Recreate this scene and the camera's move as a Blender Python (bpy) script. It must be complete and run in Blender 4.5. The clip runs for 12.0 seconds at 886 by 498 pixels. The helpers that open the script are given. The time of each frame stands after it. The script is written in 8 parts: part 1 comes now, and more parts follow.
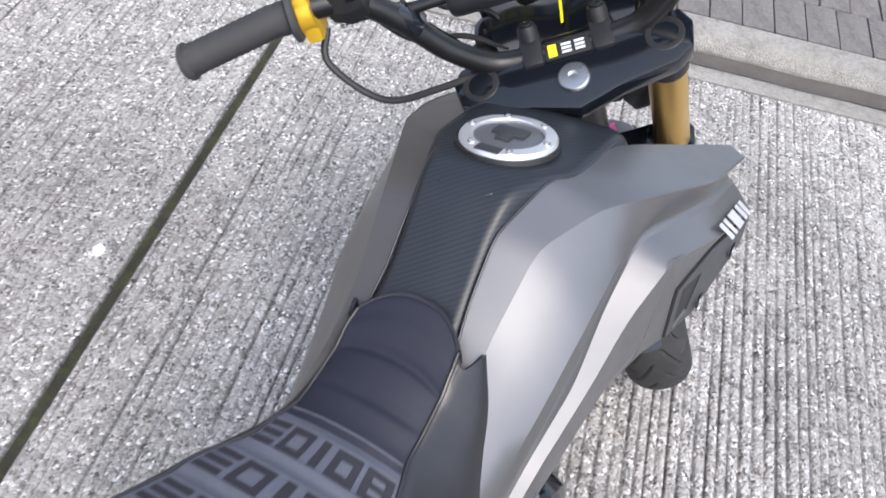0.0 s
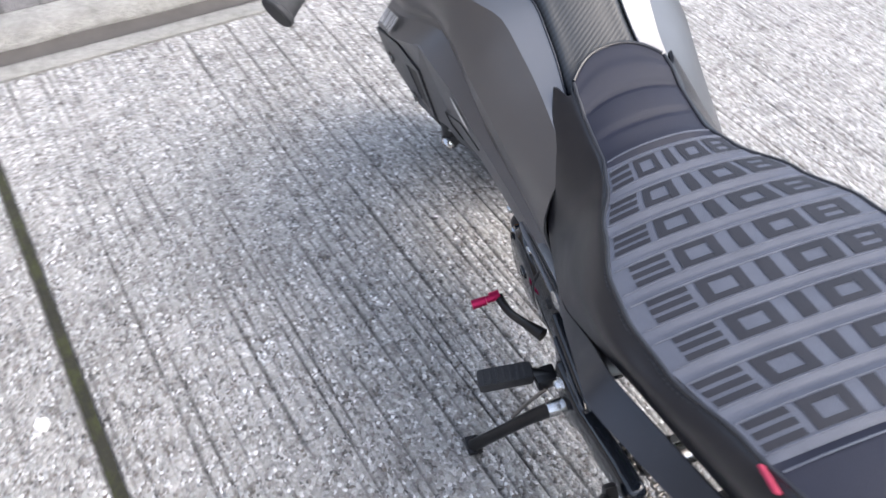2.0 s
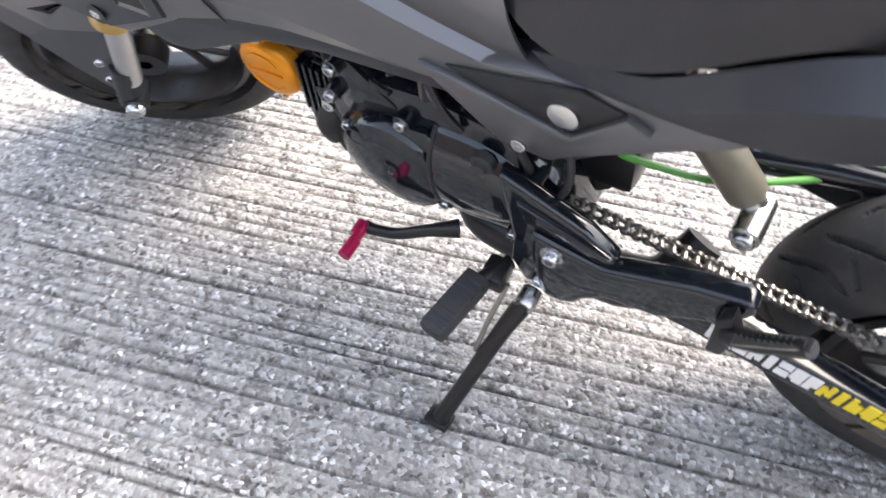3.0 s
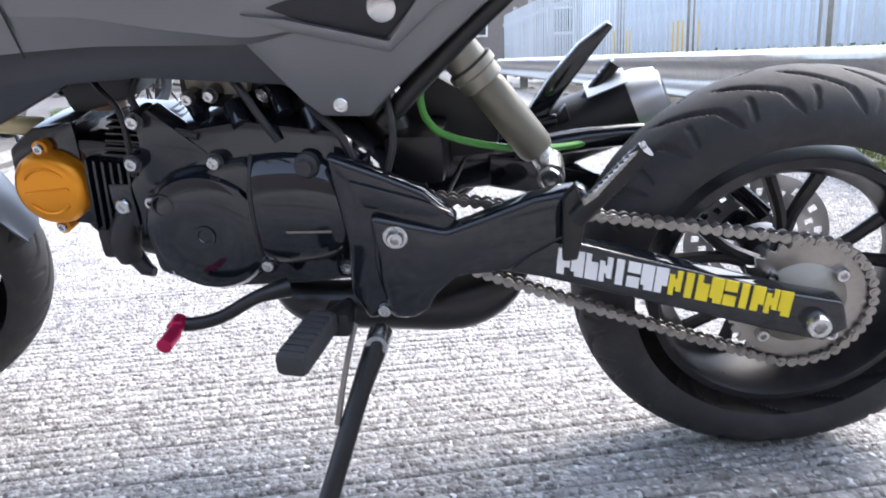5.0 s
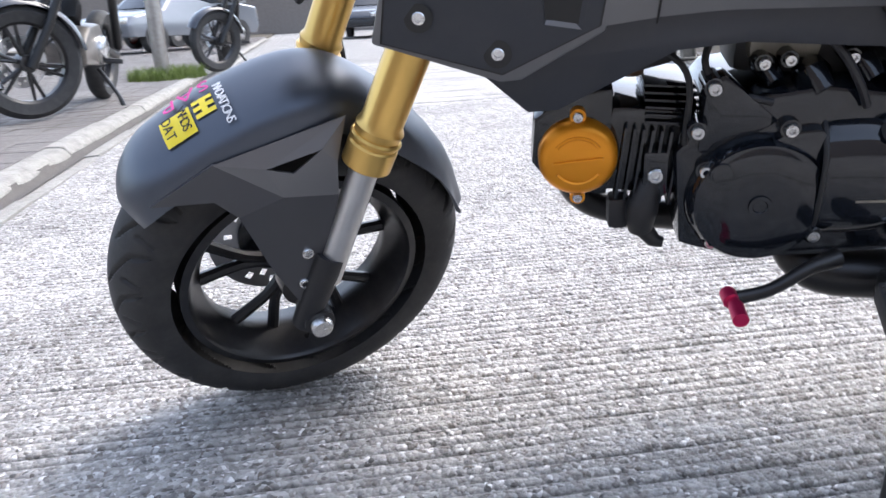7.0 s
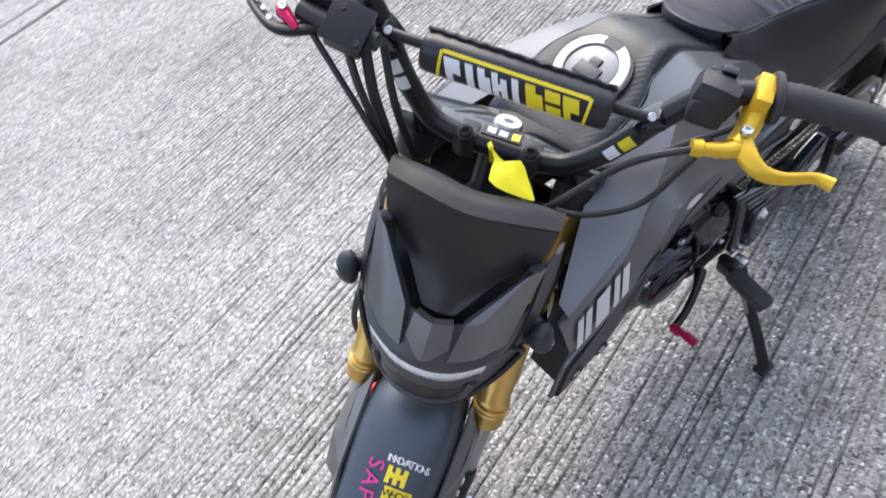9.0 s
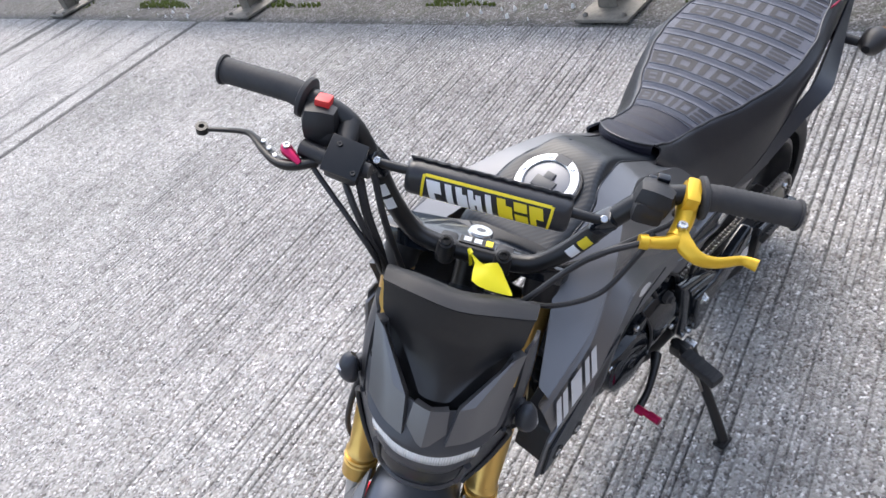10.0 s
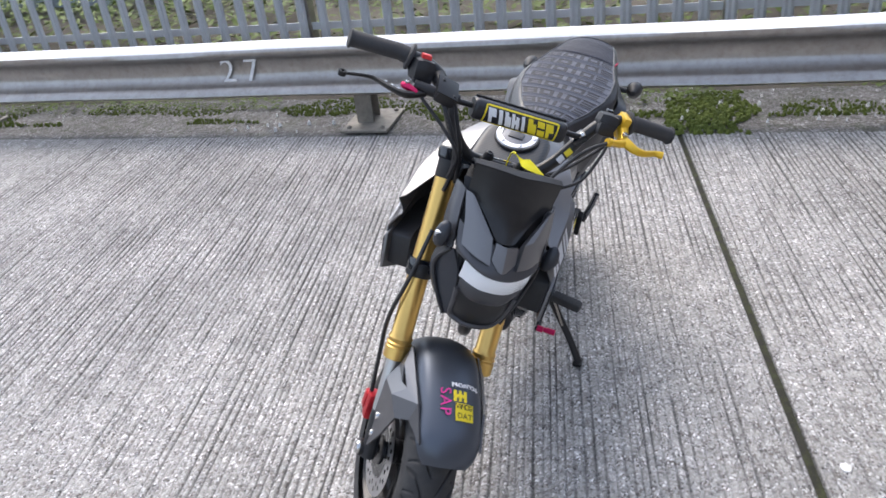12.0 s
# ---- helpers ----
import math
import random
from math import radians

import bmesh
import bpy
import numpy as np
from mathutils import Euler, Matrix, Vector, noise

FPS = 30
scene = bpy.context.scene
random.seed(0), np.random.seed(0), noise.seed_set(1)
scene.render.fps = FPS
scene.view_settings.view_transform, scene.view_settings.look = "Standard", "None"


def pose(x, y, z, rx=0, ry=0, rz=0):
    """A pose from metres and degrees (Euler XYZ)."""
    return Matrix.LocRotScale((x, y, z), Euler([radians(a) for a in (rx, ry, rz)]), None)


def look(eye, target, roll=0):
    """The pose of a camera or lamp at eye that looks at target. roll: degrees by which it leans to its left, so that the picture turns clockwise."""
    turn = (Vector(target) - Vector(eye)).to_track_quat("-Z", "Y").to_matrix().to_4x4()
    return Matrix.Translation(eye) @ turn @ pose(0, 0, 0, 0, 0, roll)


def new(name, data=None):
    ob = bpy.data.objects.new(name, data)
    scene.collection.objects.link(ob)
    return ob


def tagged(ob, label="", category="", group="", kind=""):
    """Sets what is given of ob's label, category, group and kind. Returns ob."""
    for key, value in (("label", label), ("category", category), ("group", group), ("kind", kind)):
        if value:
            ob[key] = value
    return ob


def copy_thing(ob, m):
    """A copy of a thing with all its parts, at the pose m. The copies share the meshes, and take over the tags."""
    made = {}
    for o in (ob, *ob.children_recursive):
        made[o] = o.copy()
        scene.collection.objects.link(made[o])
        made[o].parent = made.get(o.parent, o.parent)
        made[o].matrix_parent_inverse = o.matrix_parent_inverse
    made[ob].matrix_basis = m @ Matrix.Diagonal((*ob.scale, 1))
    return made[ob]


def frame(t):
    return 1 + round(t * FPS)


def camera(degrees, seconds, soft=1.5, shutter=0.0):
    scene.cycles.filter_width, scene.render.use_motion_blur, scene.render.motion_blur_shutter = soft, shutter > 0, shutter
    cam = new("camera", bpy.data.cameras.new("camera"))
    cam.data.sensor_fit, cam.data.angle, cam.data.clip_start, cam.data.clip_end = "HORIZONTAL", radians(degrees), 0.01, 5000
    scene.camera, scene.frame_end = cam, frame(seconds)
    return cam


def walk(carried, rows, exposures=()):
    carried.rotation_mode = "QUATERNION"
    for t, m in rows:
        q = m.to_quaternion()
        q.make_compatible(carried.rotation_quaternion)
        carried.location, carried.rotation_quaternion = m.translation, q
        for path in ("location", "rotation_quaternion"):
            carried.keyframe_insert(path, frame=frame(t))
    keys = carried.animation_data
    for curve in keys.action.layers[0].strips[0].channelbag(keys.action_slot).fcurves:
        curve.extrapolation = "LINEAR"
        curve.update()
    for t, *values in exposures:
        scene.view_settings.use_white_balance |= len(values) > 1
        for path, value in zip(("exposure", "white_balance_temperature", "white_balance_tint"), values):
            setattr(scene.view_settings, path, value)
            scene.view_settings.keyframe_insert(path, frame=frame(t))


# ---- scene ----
cam = camera(59.8, 12.0, shutter=0.25)
PATH = [
    (0, (0.233, 0.046, 1.41), (1.338, 0.488, -0.198), 11.9),
    (0.5, (-0.013, -0.007, 1.423), (1.14, 0.481, -0.136), 6.4),
    (1, (-0.26, 0.136, 1.426), (1.073, 0.351, -0.05), 6.4),
    (1.5, (-0.254, 0.36, 1.37), (1.118, 0.279, -0.083), 5.6),
    (2, (-0.08, 0.621, 1.295), (1.172, 0.137, -0.188), 6.6),
    (2.5, (0.143, 0.693, 1.147), (1.017, -0.214, -0.407), 5.0),
    (3, (0.261, 0.722, 0.944), (0.943, -0.406, -0.56), 1.0),
    (3.5, (0.227, 0.856, 0.832), (0.708, -0.573, -0.482), -0.8),
    (3.7, (0.209, 0.888, 0.786), (0.654, -0.595, -0.480), -3.5),
    (5.3, (0.359, 0.997, 0.497), (0.587, -0.96, 0.15), -1.5),
    (5.5, (0.421, 0.993, 0.499), (0.702, -0.96, 0.175), -1.0),
    (6, (0.58, 1.026, 0.546), (0.959, -0.894, 0.133), 0.1),
    (6.5, (0.705, 1.039, 0.615), (1.113, -0.841, 0.065), -1.2),
    (7, (0.872, 1.037, 0.546), (1.164, -0.854, -0.036), -2.9),
    (7.2, (0.912, 1.055, 0.625), (1.082, -0.822, -0.045), -4.4),
    (8.8, (1.25, 0.905, 1.369), (0.849, -0.514, 0.017), -23.2),
    (9, (1.317, 0.888, 1.411), (0.771, -0.496, 0.074), -22.4),
    (9.5, (1.375, 0.919, 1.485), (0.614, -0.47, 0.264), -22.9),
    (10, (1.406, 0.956, 1.496), (0.591, -0.453, 0.334), -21.0),
    (10.5, (1.483, 0.937, 1.467), (0.577, -0.429, 0.322), -15.9),
    (11, (1.738, 0.917, 1.479), (0.616, -0.321, 0.381), -10.6),
    (11.5, (2.067, 0.945, 1.514), (0.687, -0.068, 0.48), -7.0),
    (12, (2.392, 0.79, 1.54), (0.832, 0.015, 0.557), -7.0),
]
EXPOSURES = [(0.0, 1.21, 6350, 10), (1.0, 1.21, 6350, 10), (2.0, 1.46, 6350, 10), (2.6, 1.92, 6350, 10), (3.1, 2.27, 6850, 10), (3.6, 2.36, 6700, 10), (5.4, 1.84, 6000, 10), (6.5, 1.74, 5950, 10), (7.0, 1.64, 6200, 10), (9.0, 1.33, 6350, 10), (9.5, 1.29, 6350, 10), (11.0, 1.20, 6350, 10), (12.0, 1.13, 6350, 10)]
walk(cam, [(t, look(eye, target, roll)) for t, eye, target, roll in PATH], EXPOSURES)

# white balance and exposure glide with the path
# ---- light ----
world = bpy.data.worlds.new("sky")
scene.world = world
world.use_nodes = True
wn = world.node_tree.nodes
sky = wn.new("ShaderNodeTexSky")
sky.sky_type, sky.sun_disc = "NISHITA", False
SUN_EL, SUN_AZ = 56.0, -134.0  # degrees: height, and bearing of the sun from +x towards +y
sky.sun_elevation, sky.sun_rotation = radians(SUN_EL), radians(90 - SUN_AZ)
sky.air_density, sky.dust_density, sky.ozone_density = 1.0, 3.0, 1.0
wn["Background"].inputs["Strength"].default_value = 0.19
haze = wn.new("ShaderNodeHueSaturation")
haze.inputs["Saturation"].default_value = 0.66
world.node_tree.links.new(sky.outputs["Color"], haze.inputs["Color"])
world.node_tree.links.new(haze.outputs["Color"], wn["Background"].inputs["Color"])
sun_data = bpy.data.lights.new("sun", "SUN")
sun_data.energy, sun_data.angle, sun_data.color = 0.56, radians(38), (1.0, 0.89, 0.75)
sun = new("sun", sun_data)
sun_way = Vector((math.cos(radians(SUN_EL)) * math.cos(radians(SUN_AZ)), math.cos(radians(SUN_EL)) * math.sin(radians(SUN_AZ)), math.sin(radians(SUN_EL))))
sun.matrix_basis = look(sun_way * 20, (0, 0, 0))


# ---- materials ----
class Mat:
    """A small writer of node materials."""

    def __init__(self, name):
        self.m = bpy.data.materials.new(name)
        self.m.use_nodes = True
        self.t = self.m.node_tree
        self.b = self.t.nodes["Principled BSDF"]
        self.co = self.add("ShaderNodeTexCoord").outputs["Object"]

    def add(self, kind):
        return self.t.nodes.new(kind)

    def wave(self, scale, direction="DIAGONAL"):
        n = self.add("ShaderNodeTexWave")
        n.wave_type, n.bands_direction = "BANDS", direction
        n.inputs["Scale"].default_value = scale
        self.link(self.co, n.inputs["Vector"])
        return n.outputs["Fac"]

    def link(self, a, b):
        self.t.links.new(a, b)

    def put(self, name, value):
        if hasattr(value, "is_output"):
            self.link(value, self.b.inputs[name])
        else:
            self.b.inputs[name].default_value = value

    def noise(self, scale, detail=4, rough=0.6, stretch=None, source=None):
        n = self.add("ShaderNodeTexNoise")
        n.inputs["Scale"].default_value, n.inputs["Detail"].default_value, n.inputs["Roughness"].default_value = scale, detail, rough
        co = source or self.co
        if stretch:
            mp = self.add("ShaderNodeMapping")
            mp.inputs["Scale"].default_value = stretch
            self.link(co, mp.inputs["Vector"])
            co = mp.outputs["Vector"]
        self.link(co, n.inputs["Vector"])
        return n.outputs["Fac"]

    def voronoi(self, scale, out="Color", feature="F1", source=None):
        n = self.add("ShaderNodeTexVoronoi")
        n.feature = feature
        n.inputs["Scale"].default_value = scale
        self.link(source or self.co, n.inputs["Vector"])
        return n.outputs[out]

    def ramp(self, fac, stops, mode="LINEAR"):
        n = self.add("ShaderNodeValToRGB")
        n.color_ramp.interpolation = mode
        while len(n.color_ramp.elements) < len(stops):
            n.color_ramp.elements.new(0.5)
        for e, (p, c) in zip(n.color_ramp.elements, stops):
            e.position, e.color = p, (c, c, c, 1) if isinstance(c, (int, float)) else (*c, 1)
        self.link(fac, n.inputs["Fac"])
        return n.outputs["Color"]

    def mix(self, fac, a, b, mode="MIX"):
        n = self.add("ShaderNodeMix")
        n.data_type, n.blend_type = "RGBA", mode
        for sock, v in ((n.inputs[0], fac), (n.inputs[6], a), (n.inputs[7], b)):
            if hasattr(v, "is_output"):
                self.link(v, sock)
            elif isinstance(v, tuple):
                sock.default_value = (*v, 1)
            else:
                sock.default_value = v
        return n.outputs[2]

    def math(self, op, a, b=0.0):
        n = self.add("ShaderNodeMath")
        n.operation = op
        for sock, v in zip(n.inputs, (a, b)):
            if hasattr(v, "is_output"):
                self.link(v, sock)
            else:
                sock.default_value = v
        return n.outputs[0]

    def bump(self, height, strength=0.3, distance=0.002):
        n = self.add("ShaderNodeBump")
        n.inputs["Strength"].default_value, n.inputs["Distance"].default_value = strength, distance
        self.link(height, n.inputs["Height"])
        self.link(n.outputs["Normal"], self.b.inputs["Normal"])


def plain(name, colour, rough, metal=0.0, grain=220.0, vary=0.25, bump=0.15, dirt=0.0, dirt_colour=(0.16, 0.14, 0.12), coat=0.0, depth=0.0006):
    """Paint, plastic, rubber or metal: a base colour with fine grain, wear in patches and a dust film with a shape of its own."""
    m = Mat(name)
    big, fine = m.noise(9.0, 5), m.noise(grain, 3)
    low = tuple(c * (1 - vary) for c in colour)
    high = tuple(min(1, c * (1 + vary)) for c in colour)
    col = m.mix(big, low, high)
    if dirt:
        col = m.mix(m.math("MULTIPLY", m.ramp(m.noise(26.0, 8, 0.7), ((0.45, 0.0), (0.75, 1.0))), dirt), col, dirt_colour)
    m.put("Base Color", col)
    m.put("Roughness", m.math("ADD", m.math("MULTIPLY", m.math("SUBTRACT", m.noise(40.0, 4), 0.5), 0.12 * min(1.0, rough / 0.3)), rough))
    m.put("Metallic", metal)
    m.put("Coat Weight", coat)
    m.put("Coat Roughness", 0.06)
    if bump:
        m.bump(fine, bump, depth)
    return m.m


GUNMETAL = plain("matte_gunmetal_paint", (0.182, 0.181, 0.186), 0.37, 0.76, 900, 0.08, 0.08, 0.0)
FENDER_GREY = plain("satin_blue_black_fender", (0.085, 0.096, 0.118), 0.37, 0.65, 900, 0.06, 0.05, 0.0)
MASK_GREY = plain("matte_grey_mask_paint", (0.080, 0.080, 0.086), 0.36, 0.45, 900, 0.08, 0.10, 0.0)
WING_GREY = plain("satin_dark_grey_plastic", (0.034, 0.037, 0.045), 0.38, 0.3, 700, 0.12, 0.22, 0.06)
BLACK_PLASTIC = plain("black_textured_plastic", (0.011, 0.011, 0.013), 0.5, 0.0, 900, 0.2, 0.3, 0.05)
SCREEN_BLACK = plain("smoked_black_screen", (0.012, 0.012, 0.013), 0.33, 0.0, 300, 0.2, 0.05, 0.05)
GLOSS_BLACK = plain("gloss_black_engine_paint", (0.007, 0.009, 0.013), 0.09, 0.0, 200, 0.3, 0.008, 0.02, (0.03, 0.028, 0.026), 0.2)
FRAME_BLACK = plain("satin_black_steel", (0.010, 0.010, 0.011), 0.34, 0.2, 300, 0.2, 0.08, 0.05)
RUBBER = plain("tyre_rubber", (0.022, 0.022, 0.023), 0.72, 0.0, 260, 0.25, 0.3, 0.35, (0.075, 0.07, 0.065))
SOFT_RUBBER = plain("grip_rubber", (0.030, 0.030, 0.032), 0.7, 0.0, 500, 0.15, 0.3, 0.1)
RIM_BLACK = plain("black_cast_rim", (0.014, 0.014, 0.016), 0.3, 0.2, 300, 0.2, 0.06, 0.12)
GOLD = plain("gold_anodised_fork", (0.66, 0.43, 0.13), 0.30, 0.85, 300, 0.10, 0.03, 0.0)
YELLOW_GOLD = plain("gold_painted_lever", (0.68, 0.42, 0.03), 0.33, 0.45, 300, 0.12, 0.05)
ORANGE_CAP = plain("orange_anodised_cap", (0.78, 0.30, 0.015), 0.34, 0.55, 300, 0.12, 0.05)
STEEL = plain("bright_steel", (0.60, 0.60, 0.60), 0.26, 1.0, 300, 0.15, 0.05, 0.12)
CHROME_TUBE = plain("worn_chrome_stanchion", (0.55, 0.55, 0.55), 0.33, 0.9, 300, 0.12, 0.05, 0.1)
OLD_ALLOY = plain("dull_dirty_alloy", (0.30, 0.28, 0.235), 0.48, 0.7, 120, 0.25, 0.25, 0.4, (0.13, 0.11, 0.08))
SHOCK_BODY = plain("olive_grey_shock_body", (0.175, 0.162, 0.125), 0.42, 0.4, 150, 0.2, 0.2, 0.4, (0.12, 0.10, 0.06))
CHAIN_STEEL = plain("oily_chain_steel", (0.34, 0.32, 0.30), 0.32, 0.9, 200, 0.3, 0.2, 0.3, (0.03, 0.028, 0.025))
MAGENTA = plain("magenta_anodised", (0.55, 0.02, 0.10), 0.3, 0.7, 300, 0.15, 0.03)
RED_PLASTIC = plain("red_switch_plastic", (0.62, 0.03, 0.03), 0.4, 0.0, 300, 0.1, 0.05)
RED_METAL = plain("red_anodised_caliper", (0.45, 0.02, 0.03), 0.33, 0.6, 300, 0.15, 0.05)
CAP_SILVER = plain("satin_silver_ring", (0.66, 0.67, 0.69), 0.36, 0.7, 400, 0.08, 0.05)
CAP_DARK = plain("dark_grey_cap_centre", (0.05, 0.052, 0.057), 0.42, 0.3, 400, 0.1, 0.05)
CAP_GREY = plain("grey_filler_cap", (0.15, 0.155, 0.17), 0.36, 0.5, 400, 0.1, 0.05)
WHITE_PRINT = plain("white_print", (0.78, 0.78, 0.79), 0.5, 0.0, 300, 0.06, 0.05)
SILVER_PRINT = plain("silver_badge", (0.62, 0.63, 0.65), 0.38, 0.4, 300, 0.08, 0.05)
YELLOW_PRINT = plain("yellow_print", (0.78, 0.62, 0.02), 0.5, 0.0, 300, 0.06, 0.05)
MAGENTA_PRINT = plain("magenta_print", (0.62, 0.03, 0.25), 0.5, 0.0, 300, 0.06, 0.05)
DARK_PRINT = plain("black_print", (0.012, 0.012, 0.012), 0.55, 0.0, 300, 0.06, 0.05)
YELLOW_TAG = plain("bright_yellow_tag", (0.80, 0.70, 0.0), 0.5, 0.0, 300, 0.08, 0.05)
GREEN_HOSE = plain("green_cable_sleeve", (0.07, 0.26, 0.04), 0.4, 0.0, 300, 0.15, 0.05)
AMBER = plain("amber_lens", (0.75, 0.22, 0.01), 0.2, 0.0, 300, 0.1, 0.03)
CREAM = plain("cream_plug_cap", (0.70, 0.62, 0.36), 0.45, 0.0, 200, 0.1, 0.05, 0.2)
BROWN_RUST = plain("rusty_brown_clamp", (0.20, 0.12, 0.08), 0.6, 0.2, 90, 0.4, 0.3, 0.4)
SEAT_VINYL = plain("black_seat_vinyl", (0.015, 0.0155, 0.019), 0.31, 0.0, 650, 0.15, 0.45, 0.06, depth=0.0004)
PINK_TAG = plain("pink_cloth_tag", (0.30, 0.025, 0.06), 0.8, 0.0, 500, 0.1, 0.2)
DISC_STEEL = plain("brushed_disc_steel", (0.50, 0.50, 0.51), 0.3, 0.95, 150, 0.15, 0.15, 0.1)


def fabric(name, colour, dark, sheen):
    m = Mat(name)
    wv = m.wave(260, "DIAGONAL")
    m.put("Base Color", m.mix(m.math("MULTIPLY", wv, m.noise(30, 5)), dark, colour))
    m.put("Roughness", 0.62)
    m.put("Sheen Weight", sheen)
    m.put("Sheen Roughness", 0.35)
    m.put("Sheen Tint", (0.85, 0.88, 0.95, 1))
    m.bump(m.math("ADD", wv, m.noise(500, 2)), 0.35, 0.0005)
    return m.m


SEAT_NAVY = fabric("navy_seat_fabric", (0.012, 0.0135, 0.032), (0.005, 0.006, 0.015), 0.02)
SEAT_GREY = fabric("silver_grey_seat_fabric", (0.145, 0.156, 0.195), (0.055, 0.060, 0.080), 0.28)
SEAT_PRINT = fabric("dark_woven_blocks", (0.022, 0.022, 0.030), (0.009, 0.009, 0.014), 0.10)


def carbon():
    m = Mat("carbon_look_tank_cover")
    wv = m.wave(75, "DIAGONAL")
    m.put("Base Color", m.mix(wv, (0.008, 0.010, 0.013), (0.017, 0.021, 0.027)))
    m.put("Roughness", 0.4)
    m.bump(m.math("MULTIPLY", wv, m.ramp(m.noise(14, 3), ((0.42, 0.0), (0.6, 1.0)))), 0.25, 0.0006)
    return m.m


CARBON = carbon()


def concrete(name, tint, aggregate=True, moss=0.0, tone=1.0, groove_dark=0.0):
    """Worn brushed concrete: cement, pale and dark stones of 4 to 9 mm, stains of half a metre, darker low in the brush
    marks.
    """
    m = Mat(name)
    jit = m.add("ShaderNodeVectorMath")
    jit.operation = "ADD"
    nz = m.add("ShaderNodeTexNoise")
    nz.inputs["Scale"].default_value = 60
    m.link(m.co, nz.inputs["Vector"])
    sc = m.add("ShaderNodeVectorMath")
    sc.operation = "SCALE"
    sc.inputs[3].default_value = 0.006
    m.link(nz.outputs["Color"], sc.inputs[0])
    m.link(m.co, jit.inputs[0])
    m.link(sc.outputs[0], jit.inputs[1])
    src = jit.outputs[0]
    cells = m.voronoi(165, source=src)
    sep = m.add("ShaderNodeSeparateColor")
    m.link(cells, sep.inputs[0])
    stones = m.ramp(sep.outputs[0], ((0.0, 0.07), (0.20, 0.22), (0.46, 0.38), (0.76, 0.56), (0.93, 0.95)), "CONSTANT")
    warm = m.mix(m.math("MULTIPLY", sep.outputs[1], 0.30), stones, (0.40, 0.31, 0.24))
    paste = m.mix(m.noise(70, 6, 0.75), tuple(c * 0.40 for c in tint), tuple(min(0.9, c * 1.25) for c in tint))
    show = m.ramp(m.noise(30, 6, 0.72), ((0.40, 0.25), (0.58, 0.95)))
    col = m.mix(show, paste, warm) if aggregate else paste
    stain = m.ramp(m.noise(1.3, 6, 0.62), ((0.30, 0.70), (0.55, 1.0), (0.78, 1.12)))
    col = m.mix(1.0, col, stain, "MULTIPLY")
    small = m.ramp(m.noise(16, 7, 0.75), ((0.30, 0.50), (0.52, 1.0)))
    col = m.mix(0.8, col, small, "MULTIPLY")
    hgt = m.math("ADD", m.math("MULTIPLY", m.noise(150, 5, 0.75), 1.0), m.math("MULTIPLY", m.voronoi(165, "Distance", source=src), -0.9))
    if groove_dark:
        sepz = m.add("ShaderNodeSeparateXYZ")
        m.link(m.co, sepz.inputs[0])
        # colour darkens with depth below the crests, broken up by noise
        low = m.math("ADD", m.math("MULTIPLY", sepz.outputs[2], 210.0), m.math("MULTIPLY", m.noise(55, 6, 0.75), 0.9))
        dirt = m.ramp(m.math("MULTIPLY", m.math("ADD", low, 1.0), 0.6), ((0.18, 0.20), (0.45, 0.60), (0.70, 1.0)))
        col = m.mix(groove_dark, col, dirt, "MULTIPLY")
    if moss:
        col = m.mix(m.math("MULTIPLY", m.ramp(m.noise(9, 8, 0.7), ((0.5, 0.0), (0.68, 1.0))), moss), col, (0.07, 0.09, 0.02))
    if tone != 1.0:
        col = m.mix(1.0, col, (tone, tone, tone), "MULTIPLY")
    m.put("Base Color", col)
    m.put("Roughness", 0.80)
    m.bump(hgt, 0.85, 0.006)
    return m.m


ROAD_CONCRETE = concrete("brushed_road_concrete", (0.50, 0.482, 0.452), True, 0.0, 1.08, 0.9)
GUTTER = plain("dark_gutter_bed", (0.075, 0.068, 0.062), 0.9, 0.0, 120, 0.4, 0.6, 0.4, (0.10, 0.09, 0.08), depth=0.003)
KERB_CONCRETE = concrete("kerb_concrete", (0.41, 0.395, 0.365), False, 0.15)
VERGE_CONCRETE = concrete("dirty_verge_concrete", (0.18, 0.158, 0.125), True, 0.6, 0.62)
PAVER = concrete("grey_block_paver", (0.30, 0.28, 0.27), False, 0.1, 0.8)
JOINT_MOSS = plain("mossy_joint_dirt", (0.022, 0.021, 0.014), 0.95, 0.0, 160, 0.6, 0.6, 0.5, (0.075, 0.09, 0.015), depth=0.004)
GALV = plain("galvanised_steel", (0.37, 0.352, 0.335), 0.33, 0.85, 60, 0.25, 0.12, 0.5, (0.19, 0.165, 0.135))
GALV_DIRTY = plain("dirty_galvanised_steel", (0.24, 0.22, 0.19), 0.6, 0.4, 60, 0.35, 0.3, 0.6, (0.09, 0.08, 0.06))
GALV_PALE = plain("pale_galvanised_fence", (0.50, 0.52, 0.55), 0.45, 0.55, 60, 0.15, 0.1, 0.15, (0.30, 0.29, 0.27))
# white of the chalked number, and of sky light painted on the beam's top
CHALK_SKYLIT_WHITE = plain("chalk_and_skylit_white", (0.74, 0.75, 0.76), 0.55, 0.0, 70, 0.12, 0.2, 0.35, (0.42, 0.42, 0.42))
GRASS = plain("grass_blade", (0.10, 0.14, 0.022), 0.7, 0.0, 60, 0.5, 0.1)
MOSS = plain("moss_clump", (0.085, 0.11, 0.016), 0.9, 0.0, 120, 0.5, 0.6, depth=0.006)
EARTH = plain("dark_earth", (0.075, 0.062, 0.045), 0.95, 0.0, 50, 0.5, 0.8, depth=0.01)
